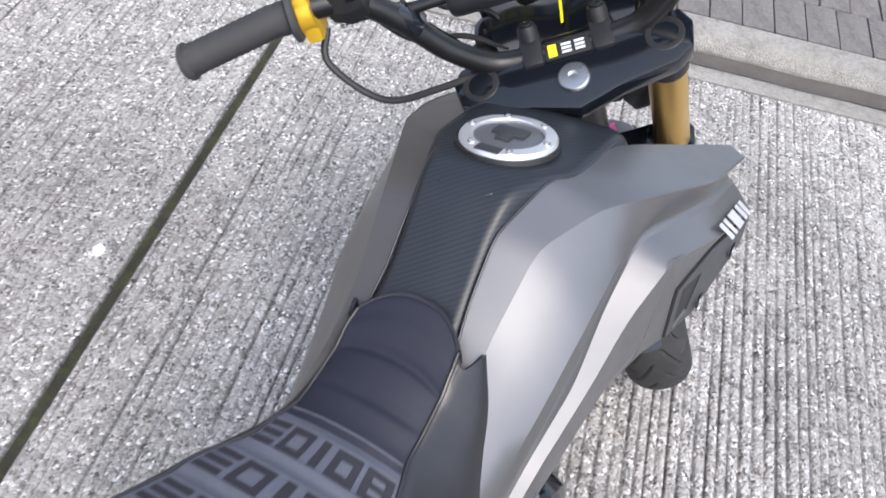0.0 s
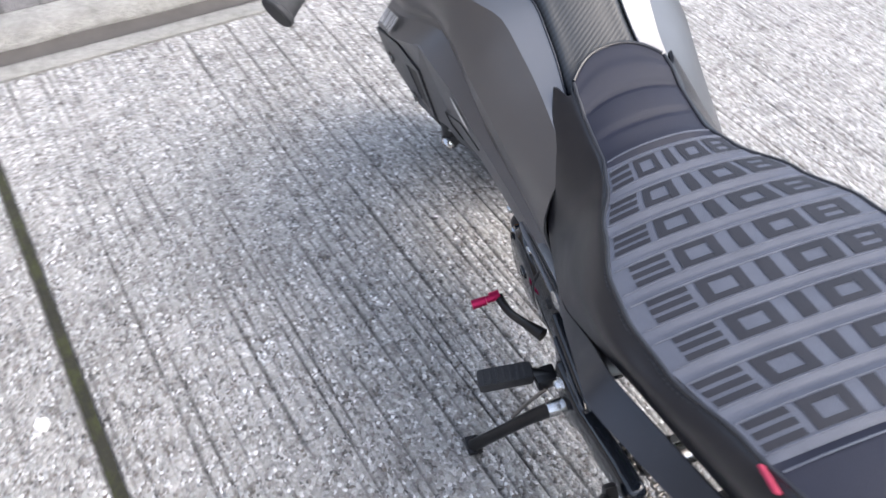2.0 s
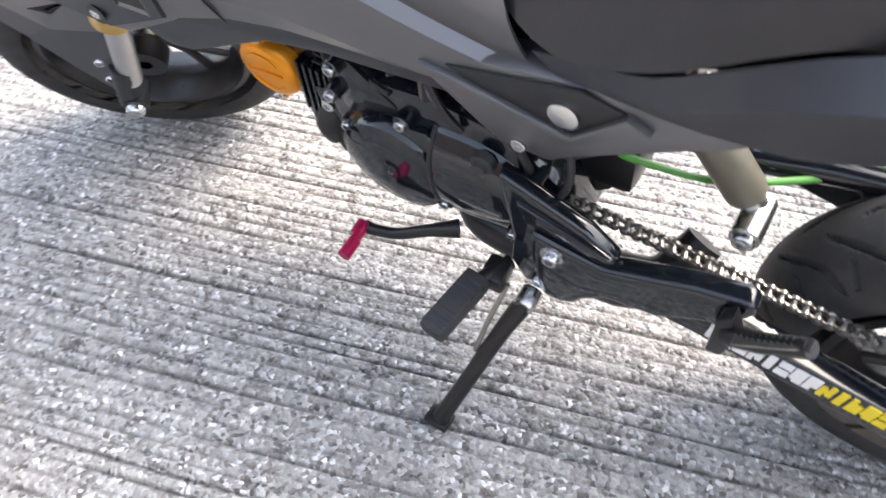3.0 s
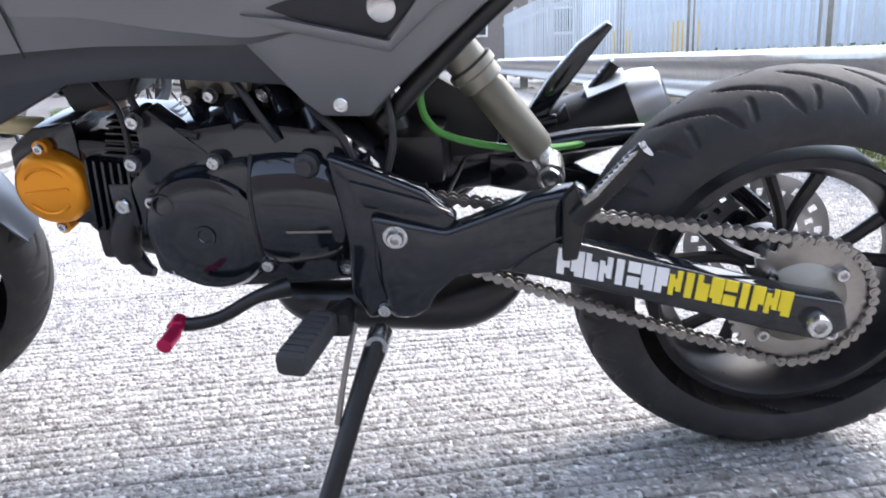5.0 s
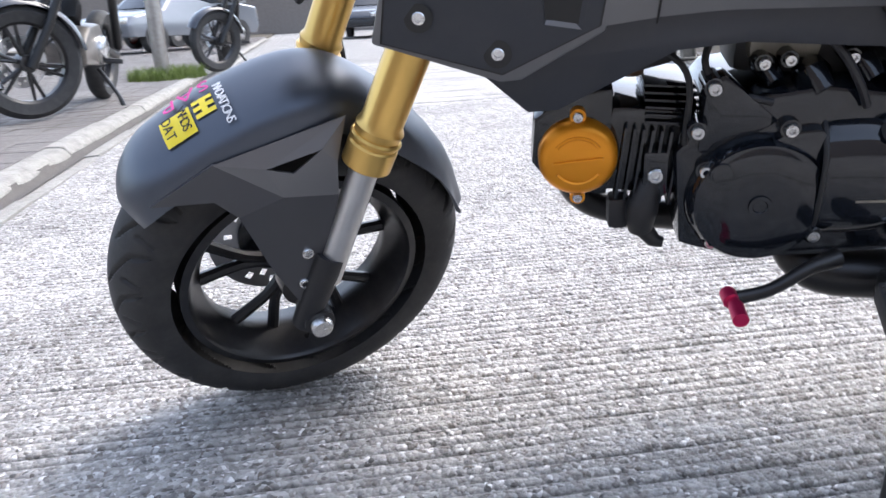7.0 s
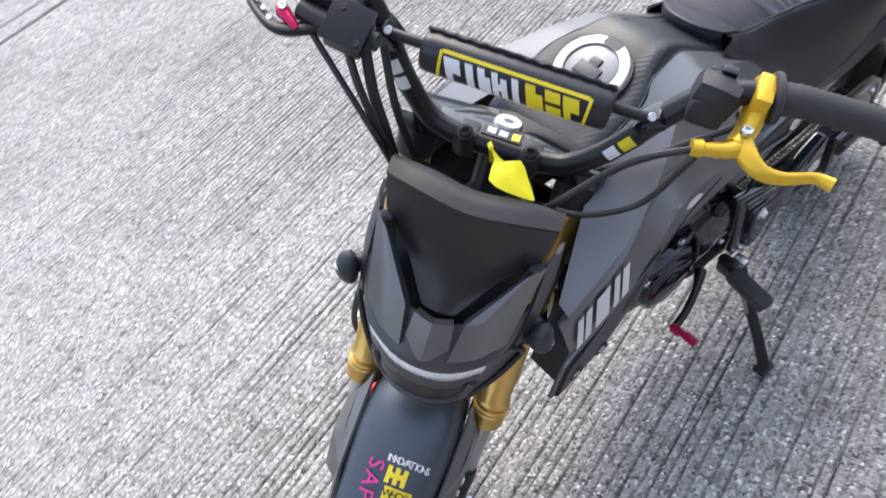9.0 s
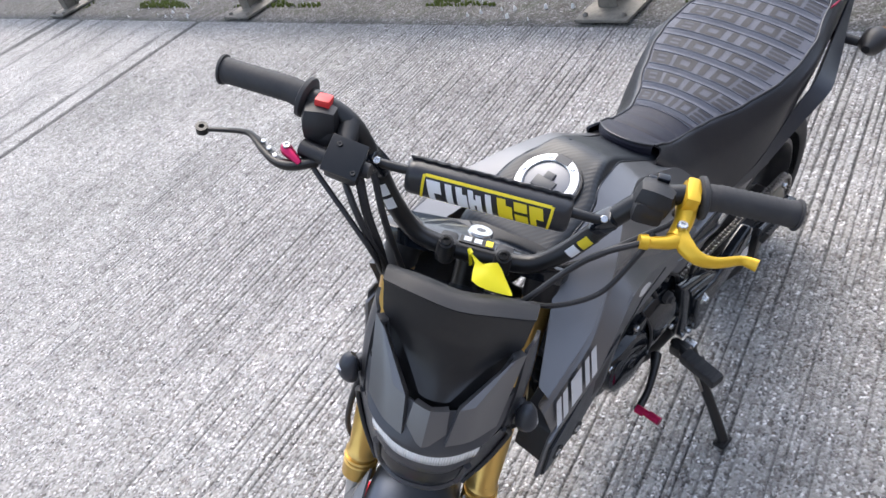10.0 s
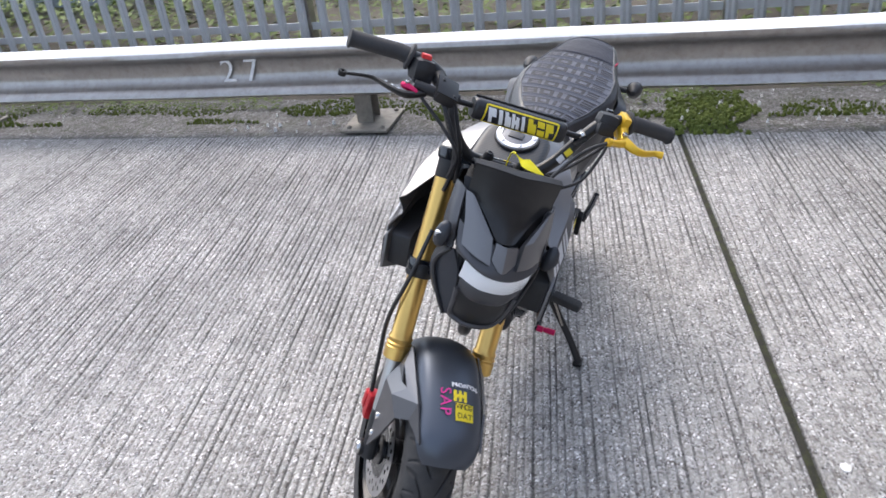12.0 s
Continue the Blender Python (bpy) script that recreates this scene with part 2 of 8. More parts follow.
FAR_GROUND = concrete("far_yard_concrete", (0.40, 0.39, 0.37), False)
CAR_DARK = plain("dark_car_paint", (0.018, 0.022, 0.032), 0.2, 0.3, 200, 0.1, 0.02, 0.05, coat=0.8)
CAR_PALE = plain("pale_car_paint", (0.17, 0.18, 0.20), 0.25, 0.3, 200, 0.06, 0.02, 0.1, coat=0.6)
CAR_RED = plain("red_car_paint", (0.45, 0.03, 0.03), 0.3, 0.1, 200, 0.06, 0.02, 0.1, coat=0.6)
STONE_BITS = plain("pale_stone_chip", (0.72, 0.71, 0.69), 0.8, 0.0, 300, 0.15, 0.3)
WALL_BRICK = plain("weathered_brick", (0.17, 0.145, 0.13), 0.85, 0.0, 40, 0.3, 0.4)
BLUE_STEEL = plain("pale_container_steel", (0.50, 0.56, 0.64), 0.5, 0.2, 40, 0.12, 0.1, 0.15)
YELLOW_STEEL = plain("sand_yellow_board", (0.62, 0.44, 0.14), 0.6, 0.0, 40, 0.12, 0.1, 0.15)


def lens_glass():
    m = Mat("clear_drl_lens")
    wv = m.wave(90, "Y")
    m.put("Base Color", m.mix(wv, (0.86, 0.87, 0.88), (0.97, 0.97, 0.97)))
    m.put("Metallic", 0.0)
    m.put("Roughness", 0.14)
    m.put("Coat Weight", 1.0)
    m.bump(wv, 0.5, 0.002)
    return m.m


DRL_LENS = lens_glass()


# ---- mesh helpers ----
def part(name, bm, material, parent=None, label="", m=None, sharp=38.0):
    """Links a bmesh as one mesh object, under a thing or a part."""
    bmesh.ops.remove_doubles(bm, verts=bm.verts, dist=1e-6)
    bmesh.ops.recalc_face_normals(bm, faces=bm.faces)
    for f in bm.faces:
        f.smooth = True
    for e in bm.edges:
        e.smooth = len(e.link_faces) == 2 and e.calc_face_angle(0.0) < radians(sharp)
    me = bpy.data.meshes.new(name)
    bm.to_mesh(me)
    bm.free()
    for mat in material if isinstance(material, (list, tuple)) else (material,):
        me.materials.append(mat)
    ob = new(name, me)
    if parent is not None:
        ob.parent = parent
    if m is not None:
        ob.matrix_basis = m
    if label:
        ob["label"] = label
    return ob


def empty(name, m=None):
    ob = new(name)
    ob.empty_display_size = 0.1
    if m is not None:
        ob.matrix_basis = m
    return ob


def BM():
    return bmesh.new()


def spline(pts, n=6):
    """Catmull-Rom through the points, n steps a span."""
    pts = [Vector(p) for p in pts]
    if len(pts) < 3:
        return pts
    full = [2 * pts[0] - pts[1], *pts, 2 * pts[-1] - pts[-2]]
    out = []
    for i in range(1, len(full) - 2):
        a, b, c, d = full[i - 1:i + 3]
        for k in range(n):
            t = k / n
            out.append(0.5 * (2 * b + (c - a) * t + (2 * a - 5 * b + 4 * c - d) * t * t + (3 * b - a - 3 * c + d) * t ** 3))
    out.append(pts[-1])
    return out


def skin(bm, rings, closed=True, caps=True):
    """Faces between rings of points."""
    vs = [[bm.verts.new(p) for p in r] for r in rings]
    n = len(vs[0])
    for a, b in zip(vs, vs[1:]):
        for i in range(n if closed else n - 1):
            j = (i + 1) % n
            bm.faces.new((a[i], a[j], b[j], b[i]))
    if caps and closed:
        bm.faces.new(vs[0][::-1])
        bm.faces.new(vs[-1])
    return vs


def tube(bm, pts, r, seg=12, n=1, flat=1.0, loop=False):
    """A tube along the points; r is one radius or one a point; flat squeezes it."""
    rs = list(r) if isinstance(r, (list, tuple)) else [r] * len(pts)
    if n > 1:
        grown = []
        for i in range(len(rs) - 1):
            grown += [rs[i] + (rs[i + 1] - rs[i]) * k / n for k in range(n)]
        rs, pts = grown + [rs[-1]], spline(pts, n)
    pts = [Vector(p) for p in pts]
    side, rings = None, []
    for i, p in enumerate(pts):
        way = (pts[min(i + 1, len(pts) - 1)] - pts[max(i - 1, 0)]).normalized()
        if side is None:
            side = way.orthogonal().normalized()
        side = (side - way * side.dot(way)).normalized()
        up = way.cross(side)
        rings.append([p + rs[i] * (side * math.cos(a) + up * flat * math.sin(a)) for a in (2 * math.pi * k / seg for k in range(seg))])
    skin(bm, rings, True, not loop)


def rod(bm, a, b, r, seg=14, r2=None):
    tube(bm, [a, b], [r, r if r2 is None else r2], seg)


def lathe(bm, profile, centre=(0, 0, 0), axis="y", seg=40, closed=False):
    """Turns (radius, along) pairs round an axis through centre."""
    rings = []
    prof = list(profile) + ([profile[0]] if closed else [])
    for k in range(seg):
        a = 2 * math.pi * k / seg
        ring = []
        for r, h in prof:
            p = {"y": (r * math.cos(a), h, r * math.sin(a)), "z": (r * math.cos(a), r * math.sin(a), h), "x": (h, r * math.cos(a), r * math.sin(a))}[axis]
            ring.append(Vector(p) + Vector(centre))
        rings.append(ring)
    vs = [[bm.verts.new(p) for p in r] for r in rings]
    for i in range(seg):
        a, b = vs[i], vs[(i + 1) % seg]
        for j in range(len(prof) - 1):
            bm.faces.new((a[j], a[j + 1], b[j + 1], b[j]))


def soften(bm, width, seg=2, angle=28.0):
    if width > 0:
        bmesh.ops.recalc_face_normals(bm, faces=bm.faces)
        es = [e for e in bm.edges if len(e.link_faces) == 2 and e.calc_face_angle(0.0) > radians(angle)]
        bmesh.ops.bevel(bm, geom=es, offset=width, offset_type="OFFSET", segments=seg, profile=0.6, affect="EDGES", clamp_overlap=True)


def box(bm, centre, size, turn=None, bevel=0.0):
    b = BM()
    bmesh.ops.create_cube(b, size=1.0)
    bmesh.ops.scale(b, vec=size, verts=b.verts)
    soften(b, bevel)
    join(bm, b, Matrix.Translation(centre) @ (turn or Matrix()))


def join(bm, other, m=None):
    """Adds another bmesh to bm, moved by m."""
    if m is not None:
        bmesh.ops.transform(other, matrix=m, verts=other.verts)
    me = bpy.data.meshes.new("join")
    other.to_mesh(me)
    other.free()
    bm.from_mesh(me)
    bpy.data.meshes.remove(me)


def prism(bm, poly, y0, y1, bevel=0.0, taper=1.0, seg=2, slope=None):
    """A plate with the outline poly in x and z, from y0 to y1; taper shrinks the y1 side about its middle."""
    b = BM()
    cx, cz = sum(p[0] for p in poly) / len(poly), sum(p[1] for p in poly) / len(poly)
    lo = [b.verts.new((x, y0, z)) for x, z in poly]
    hi = [b.verts.new((cx + (x - cx) * taper, y1, cz + (z - cz) * taper)) for x, z in poly]
    b.faces.new(lo)
    b.faces.new(hi[::-1])
    for i in range(len(poly)):
        j = (i + 1) % len(poly)
        b.faces.new((lo[i], lo[j], hi[j], hi[i]))
    soften(b, bevel, seg)
    if slope:
        x0, a, z0, c, sg = slope
        for v in b.verts:
            v.co.y += sg * (a * (v.co.x - x0) + c * (v.co.z - z0))
    join(bm, b)


def bend(pts, r=0.2):
    """A line through the points with straight runs and slightly rounded corners."""
    pts = [Vector(p) for p in pts]
    out = [pts[0], pts[0].lerp(pts[1], 0.5)]
    for a, p, c in zip(pts, pts[1:], pts[2:]):
        u, w = p.lerp(a, r), p.lerp(c, r)
        out += [u, (u + 2 * p + w) / 4, w, p.lerp(c, 0.5)]
    return out + [pts[-1]]


def patch(bm, rows, nu=4, nv=4, thick=0.0, sg=1.0, crisp=False, tight=False):
    """A panel through rows of points, smooth along and (unless crisp) across the rows, with a thickness."""
    rows = [(bend if tight else lambda q: spline(q, nu))([(p[0], p[1] * sg, p[2]) for p in r]) for r in rows]
    if not crisp:
        cols = [spline(c, nv) for c in zip(*rows)]
        rows = [list(r) for r in zip(*cols)]
    b = BM()
    vs = [[b.verts.new(p) for p in r] for r in rows]
    for a, c in zip(vs, vs[1:]):
        for i in range(len(a) - 1):
            b.faces.new((a[i], a[i + 1], c[i + 1], c[i]))
    if thick:
        bmesh.ops.recalc_face_normals(b, faces=b.faces)
        mid = sum((f.normal.y * sg + f.normal.z for f in b.faces))
        if mid < 0:
            bmesh.ops.reverse_faces(b, faces=b.faces)
        bmesh.ops.solidify(b, geom=b.faces[:], thickness=thick)
    join(bm, b)


def lettering(body, size, depth=0.0006):
    """Letters in Blender's own font, lying in x and y, centred."""
    cu = bpy.data.curves.new("letters", "FONT")
    cu.body, cu.size, cu.extrude, cu.align_x, cu.align_y = body, size, depth, "CENTER", "CENTER"
    cu.resolution_u = 3
    ob = new("letters", cu)
    me = bpy.data.meshes.new_from_object(ob.evaluated_get(bpy.context.evaluated_depsgraph_get()))
    bpy.data.objects.remove(ob)
    bpy.data.curves.remove(cu)
    bm = BM()
    bm.from_mesh(me)
    bpy.data.meshes.remove(me)
    return bm


def frame_at(origin, right, up):
    """A pose whose x runs along right and y along up."""
    r = Vector(right).normalized()
    n = r.cross(Vector(up)).normalized()
    u = n.cross(r)
    return Matrix(((r.x, u.x, n.x, origin[0]), (r.y, u.y, n.y, origin[1]), (r.z, u.z, n.z, origin[2]), (0, 0, 0, 1)))


def bolt(bm, at, way, r=0.007, h=0.004):
    """A hex-socket screw head with a sunk middle."""
    b = BM()
    lathe(b, ((0.0001, h * 0.4), (r * 0.45, h * 0.4), (r * 0.5, h), (r * 0.85, h), (r, h * 0.7), (r, -0.002)), axis="z", seg=14)
    q = Vector(way).to_track_quat("Z", "Y").to_matrix().to_4x4()
    join(bm, b, Matrix.Translation(at) @ q)


# ---- the ground ----
ALONG = Vector((0.9596, 0.2812, 0))  # the way of the ridges and of the slab joints
ACROSS = Vector((-0.2812, 0.9596, 0))
KERB_AT, KERB_WAY = Vector((2.205, 0.0, 0)), Vector((-0.3134, 0.9496, 0))
RAIL_AT, RAIL_WAY = Vector((-1.36, 0.0, 0)), Vector((-0.158, 0.9874, 0))
KERB_OUT, RAIL_OUT = Vector((0.9496, 0.3134, 0)), Vector((-0.9874, -0.158, 0))
JOINT_B = 0.694


def meet(b, at, out):
    """How far along the ridges the line b across them meets the edge through at."""
    return ((at - ACROSS * b).dot(out)) / ALONG.dot(out)


def road_slab(b0, b1, step, parent=None):
    """One concrete slab between two joints: ridges of irregular width run along it, with worn and pitted crests."""
    rnd = random.Random(7)
    bm = BM()
    n = max(2, round((b1 - b0) / step))
    rows = []
    for i in range(n + 1):
        b = b0 + (b1 - b0) * i / n
        a0, a1 = meet(b, RAIL_AT, RAIL_OUT) , meet(b, KERB_AT, KERB_OUT)
        row = []
        for k in range(61):
            a = a0 + (a1 - a0) * k / 60
            w = b + 0.0045 * noise.noise((a * 1.1, b * 0.5, 3.1))
            ph = w / 0.0235 + 0.70 * noise.noise((b * 11.0, a * 0.12, 1.7))
            k0 = math.floor(ph)
            f = abs(ph - k0 - 0.5) * 2
            amp = 0.42 + 0.58 * abs(noise.noise((k0 * 3.71, a * 1.6, 9.2))) * 2.0
            worn = max(0.50, 0.85 + 0.65 * noise.noise((a * 0.8, b * 0.8, 5.5)))
            z = -0.0082 * min(1.15, amp) * worn * math.exp(-(f / 0.34) ** 2) + 0.0010 * noise.noise((a * 1.1, b * 1.1, 0.3)) + 0.0012 * noise.noise((a * 6.0, b * 30.0, 2.3))
            if step > 0.05:
                z = -0.003
            edge = min(b - b0, b1 - b)
            if step <= 0.05:
                z -= 0.010 * max(0.0, 1 - edge / 0.012) ** 2
            row.append(bm.verts.new(ALONG * a + ACROSS * b + Vector((0, 0, z))))
        rows.append(row)
    for r, s in zip(rows, rows[1:]):
        for k in range(60):
            bm.faces.new((r[k], r[k + 1], s[k + 1], s[k]))
    return part("concrete_slab", bm, ROAD_CONCRETE, parent, sharp=80)


ground_bm = BM()
g = [ground_bm.verts.new(p) for p in ((-900, -900, -0.03), (900, -900, -0.03), (900, 900, -0.03), (-900, 900, -0.03))]
ground_bm.faces.new(g)
ground = tagged(part("ground", ground_bm, FAR_GROUND), "wide flat yard ground of grey concrete", "ground", kind="structure")
road = tagged(empty("road"), "brushed grey concrete road slabs with moss in the joints", "road", kind="structure")
road_slab(-4.3, JOINT_B - 0.0095, 0.0036, road)
road_slab(JOINT_B + 0.0095, 3.4, 0.0036, road)
road_slab(3.42, 9.0, 0.5, road)
road_slab(-9.3, -4.325, 0.05, road)
road_slab(-40.0, -9.32, 0.5, road)
jb = BM()
for k in range(60):
    a0, a1 = (meet(JOINT_B, RAIL_AT, RAIL_OUT) - 0.3) , meet(JOINT_B, KERB_AT, KERB_OUT)
    pts = []
    for q in (k, k + 1):
        a = a0 + (a1 - a0) * q / 60
        w = 0.0115 + 0.005 * noise.noise((a * 9, 2, 2))
        pts.append([ALONG * a + ACROSS * (JOINT_B + s * w) + Vector((0, 0, -0.0085 + 0.0035 * noise.noise((a * 25, s, 4)))) for s in (-1, 0, 1)])
    for i in range(2):
        jb.faces.new([jb.verts.new(p) for p in (pts[0][i], pts[0][i + 1], pts[1][i + 1], pts[1][i])])
part("joint_filling", jb, JOINT_MOSS, road, "dark green moss and dirt in the slab joint")

# kerb: a low channel strip, then upstanding stones with joints
kerb = tagged(empty("kerb"), "weathered grey concrete kerb stones beside a drain channel", "kerb", kind="structure")


def bar_along(bm, at, way, out, length, profile, bevel=0.004):
    """A bar with the profile (out, up) along way from at."""
    b = BM()
    rings = []
    for d in (0.0, length):
        rings.append([at + way * d + out * o + Vector((0, 0, u)) for o, u in profile])
    skin(b, rings)
    soften(b, bevel)
    join(bm, b)


stone_bm = BM()
bar_along(stone_bm, Vector((0, 0, 0)), Vector((0, 1, 0)), Vector((1, 0, 0)), 0.905, ((0.125, -0.06), (0.125, 0.018), (0.145, 0.046), (0.165, 0.055), (0.235, 0.058), (0.235, -0.06)), 0.008)
stone = part("kerb_stone", stone_bm, KERB_CONCRETE, kerb)
strip_bm = BM()
bar_along(strip_bm, Vector((0, 0, 0)), Vector((0, 1, 0)), Vector((1, 0, 0)), 0.905, ((0.006, -0.06), (0.006, 0.004), (0.072, 0.002), (0.072, -0.06)), 0.003)
strip = part("channel_block", strip_bm, KERB_CONCRETE, kerb)
kerb_turn = Matrix(((KERB_OUT.x, KERB_WAY.x, 0, 0), (KERB_OUT.y, KERB_WAY.y, 0, 0), (0, 0, 1, 0), (0, 0, 0, 1)))
for k in range(-30, 5):
    at = KERB_AT + KERB_WAY * (0.915 * k + 0.42)
    for piece in (stone, strip):
        ob = piece if k == -30 else piece.copy()
        if k > -30:
            scene.collection.objects.link(ob)
        ob.matrix_basis = Matrix.Translation(at + Vector((0, 0, 0.003 * math.sin(k * 2.7)))) @ kerb_turn @ pose(0, 0, 0, 0, 0, 0.25 * math.sin(k * 5.1))

# dark uneven strip between the channel blocks and the kerb stones
gutter = BM()
rows = []
for k in range(200):
    d = -27.0 + 32.0 * k / 199
    rows.append([gutter.verts.new(KERB_AT + KERB_WAY * d + KERB_OUT * (o + 0.006 * noise.noise((d * 6, o * 9, 1))) + Vector((0, 0, u + 0.002 * noise.noise((d * 9, o, 5))))) for o, u in ((0.066, 0.0035), (0.09, -0.006), (0.12, 0.004), (0.138, 0.030))])
for a, c in zip(rows, rows[1:]):
    for i in range(3):
        gutter.faces.new((a[i], a[i + 1], c[i + 1], c[i]))
part("gutter_bed", gutter, GUTTER, kerb, "dark bed of the drain channel", sharp=80)
pavement = tagged(empty("pavement"), "grey block paving behind the kerb", "pavement", kind="structure")
bed = BM()
bar_along(bed, KERB_AT + KERB_WAY * -45, KERB_WAY, KERB_OUT, 60, ((0.235, -0.06), (0.235, 0.034), (9.0, 0.034), (9.0, -0.06)), 0)
part("paving_bed", bed, EARTH, pavement)
paver_bm = BM()
box(paver_bm, (0, 0, 0), (0.196, 0.097, 0.03), None, 0.004)
paver = part("paver", paver_bm, PAVER, pavement)
first = True
rnd = random.Random(3)
for i in range(7):
    for j in range(-30, 12):
        at = KERB_AT + KERB_OUT * (0.337 + 0.2 * i) + KERB_WAY * (0.1 * (j + 0.5 * (i % 2))) + Vector((0, 0, 0.040 + rnd.uniform(-0.002, 0.002)))
        ob = paver if first else paver.copy()
        if not first:
            scene.collection.objects.link(ob)
        first = False
        ob.matrix_basis = Matrix.Translation(at) @ kerb_turn
rest = []
for i in range(30):
    for j in range(-300, 75):
        if i < 7 and -30 <= j < 12:
            continue
        at = KERB_AT + KERB_OUT * (0.337 + 0.2 * i) + KERB_WAY * (0.1 * (j + 0.5 * (i % 2)))
        z = 0.054 + rnd.uniform(-0.002, 0.002)
        for sx, sy in ((-1, -1), (1, -1), (1, 1), (-1, 1)):
            rest.append((*(at + KERB_OUT * 0.0965 * sx + KERB_WAY * 0.047 * sy).xy, z))
me = bpy.data.meshes.new("far_pavers")
me.from_pydata(rest, [], [(k, k + 1, k + 2, k + 3) for k in range(0, len(rest), 4)])
me.materials.append(PAVER)
far_pavers = tagged(new("far_pavers", me), kind="stuff")
far_pavers.parent = pavement

# the verge under the crash barrier
verge_bm = BM()
for a, b, z0, z1 in ((0.0, 0.62, -0.012, 0.012), (0.62, 9.0, 0.012, 0.0)):
    for k in range(90):
        pts = []
        for q in (k, k + 1):
            d = -16 + 26 * q / 90
            for o in (a, b):
                pts.append(verge_bm.verts.new(RAIL_AT + RAIL_WAY * d + RAIL_OUT * o + Vector((0, 0, (z0 if o == a else z1) + 0.012 * noise.noise((d * 2.2, o, 8))))))
        verge_bm.faces.new((pts[0], pts[1], pts[3], pts[2])).material_index = 0 if a == 0 else 1
tagged(part("verge", verge_bm, (VERGE_CONCRETE, EARTH)), "dirty concrete strip with moss under the barrier", "verge", kind="structure")

# crash barrier: a W-shaped beam on I-section posts with base plates
barrier = tagged(empty("crash_barrier"), "galvanised steel crash barrier, its dented top edge coloured white as if skylit", "barrier", kind="structure")
wave_prof = [(0.055, 0.203), (0.010, 0.207), (-0.036, 0.215), (-0.055, 0.230), (-0.050, 0.250), (-0.010, 0.274), (0.030, 0.302), (0.040, 0.335), (0.036, 0.398), (0.018, 0.424), (-0.030, 0.446), (-0.052, 0.467), (-0.046, 0.492), (0.018, 0.512), (0.055, 0.517)]
beam = BM()
rows = []
for k in range(141):
    d = -16 + 26 * k / 140
    rows.append([RAIL_AT + RAIL_WAY * d + RAIL_OUT * (0.12 + o + 0.008 * noise.noise((d * 1.4, u * 6, 2))) + Vector((0, 0, u + 0.004 * noise.noise((d * 0.9, 1, 7)))) for o, u in wave_prof])
vs = [[beam.verts.new(p) for p in r] for r in rows]
for a, b in zip(vs, vs[1:]):
    for i in range(len(wave_prof) - 1):
        # top faces get the white: sky light put into the colour
        beam.faces.new((a[i], a[i + 1], b[i + 1], b[i])).material_index = 1 if i >= 12 else 0
bmesh.ops.solidify(beam, geom=beam.faces[:], thickness=0.004)
part("w_beam", beam, (GALV, CHALK_SKYLIT_WHITE), barrier, "dull galvanised W-beam, sky light painted white on its top edge", sharp=60)
rail_turn = Matrix(((RAIL_OUT.x, RAIL_WAY.x, 0, 0), (RAIL_OUT.y, RAIL_WAY.y, 0, 0), (0, 0, 1, 0), (0, 0, 0, 1)))
post_bm = BM()
for o in (0.165, 0.285):
    box(post_bm, (o, 0, 0.25), (0.008, 0.10, 0.5), None, 0.001)
box(post_bm, (0.225, 0, 0.25), (0.112, 0.007, 0.5))
plate_bm = BM()
box(plate_bm, (0.21, 0.03, 0.014), (0.36, 0.28, 0.016), None, 0.003)
for sx in (-0.14, 0.14):
    for sy in (-0.1, 0.1):
        bolt(plate_bm, (0.21 + sx, 0.03 + sy, 0.024), (0, 0, 1), 0.014, 0.012)
post, plate = part("post", post_bm, GALV_DIRTY, barrier), part("base_plate", plate_bm, GALV_DIRTY, barrier)
for k in range(-6, 4):
    m = Matrix.Translation(RAIL_AT + RAIL_WAY * (-1.43 + 2.9 * k)) @ rail_turn
    for piece in (post, plate):
        ob = piece if k == -6 else piece.copy()
        if k > -6:
            scene.collection.objects.link(ob)
        ob.matrix_basis = m

# palisade fence behind the barrier
fence = tagged(empty("palisade_fence"), "pale galvanised steel palisade fence", "fence", kind="structure")
pale_bm = BM()
skin(pale_bm, [[Vector((o, w, z)) for w, o in ((-0.034, 0.0), (-0.017, -0.012), (0.0, -0.006), (0.017, -0.012), (0.034, 0.0), (0.0, 0.004))] for z in (0.06, 1.78)])
pale = part("pale", pale_bm, GALV_PALE, fence)
FENCE_AT = RAIL_AT + RAIL_OUT * 1.15
for k in range(-150, 60):
    ob = pale if k == -150 else pale.copy()
    if k > -150:
        scene.collection.objects.link(ob)
    ob.matrix_basis = Matrix.Translation(FENCE_AT + RAIL_WAY * (0.155 * k + 0.004 * math.sin(k * 7.7))) @ rail_turn @ pose(0, 0, 0, 0.4 * math.sin(k * 3.3))
for z in (0.32, 1.5):
    rb = BM()
    bar_along(rb, FENCE_AT + RAIL_WAY * -24 + RAIL_OUT * 0.03, RAIL_WAY, RAIL_OUT, 34, ((0, z), (0, z + 0.05), (0.006, z + 0.05), (0.006, z + 0.006), (0.05, z + 0.006), (0.05, z)), 0)
    part("cross_rail", rb, GALV_PALE, fence)
for k in range(-8, 4):
    pb = BM()
    box(pb, (0.07, 0, 0.95), (0.1, 0.055, 1.9), None, 0.003)
    ob = part("fence_post", pb, GALV, fence)
    ob.matrix_basis = Matrix.Translation(FENCE_AT + RAIL_WAY * (2.75 * k + 0.6)) @ rail_turn

# an added wall, out of view, darkens what the bike's left side reflects
wb = BM()
box(wb, (2.0, 5.2, 1.45), (34.0, 0.3, 3.0))
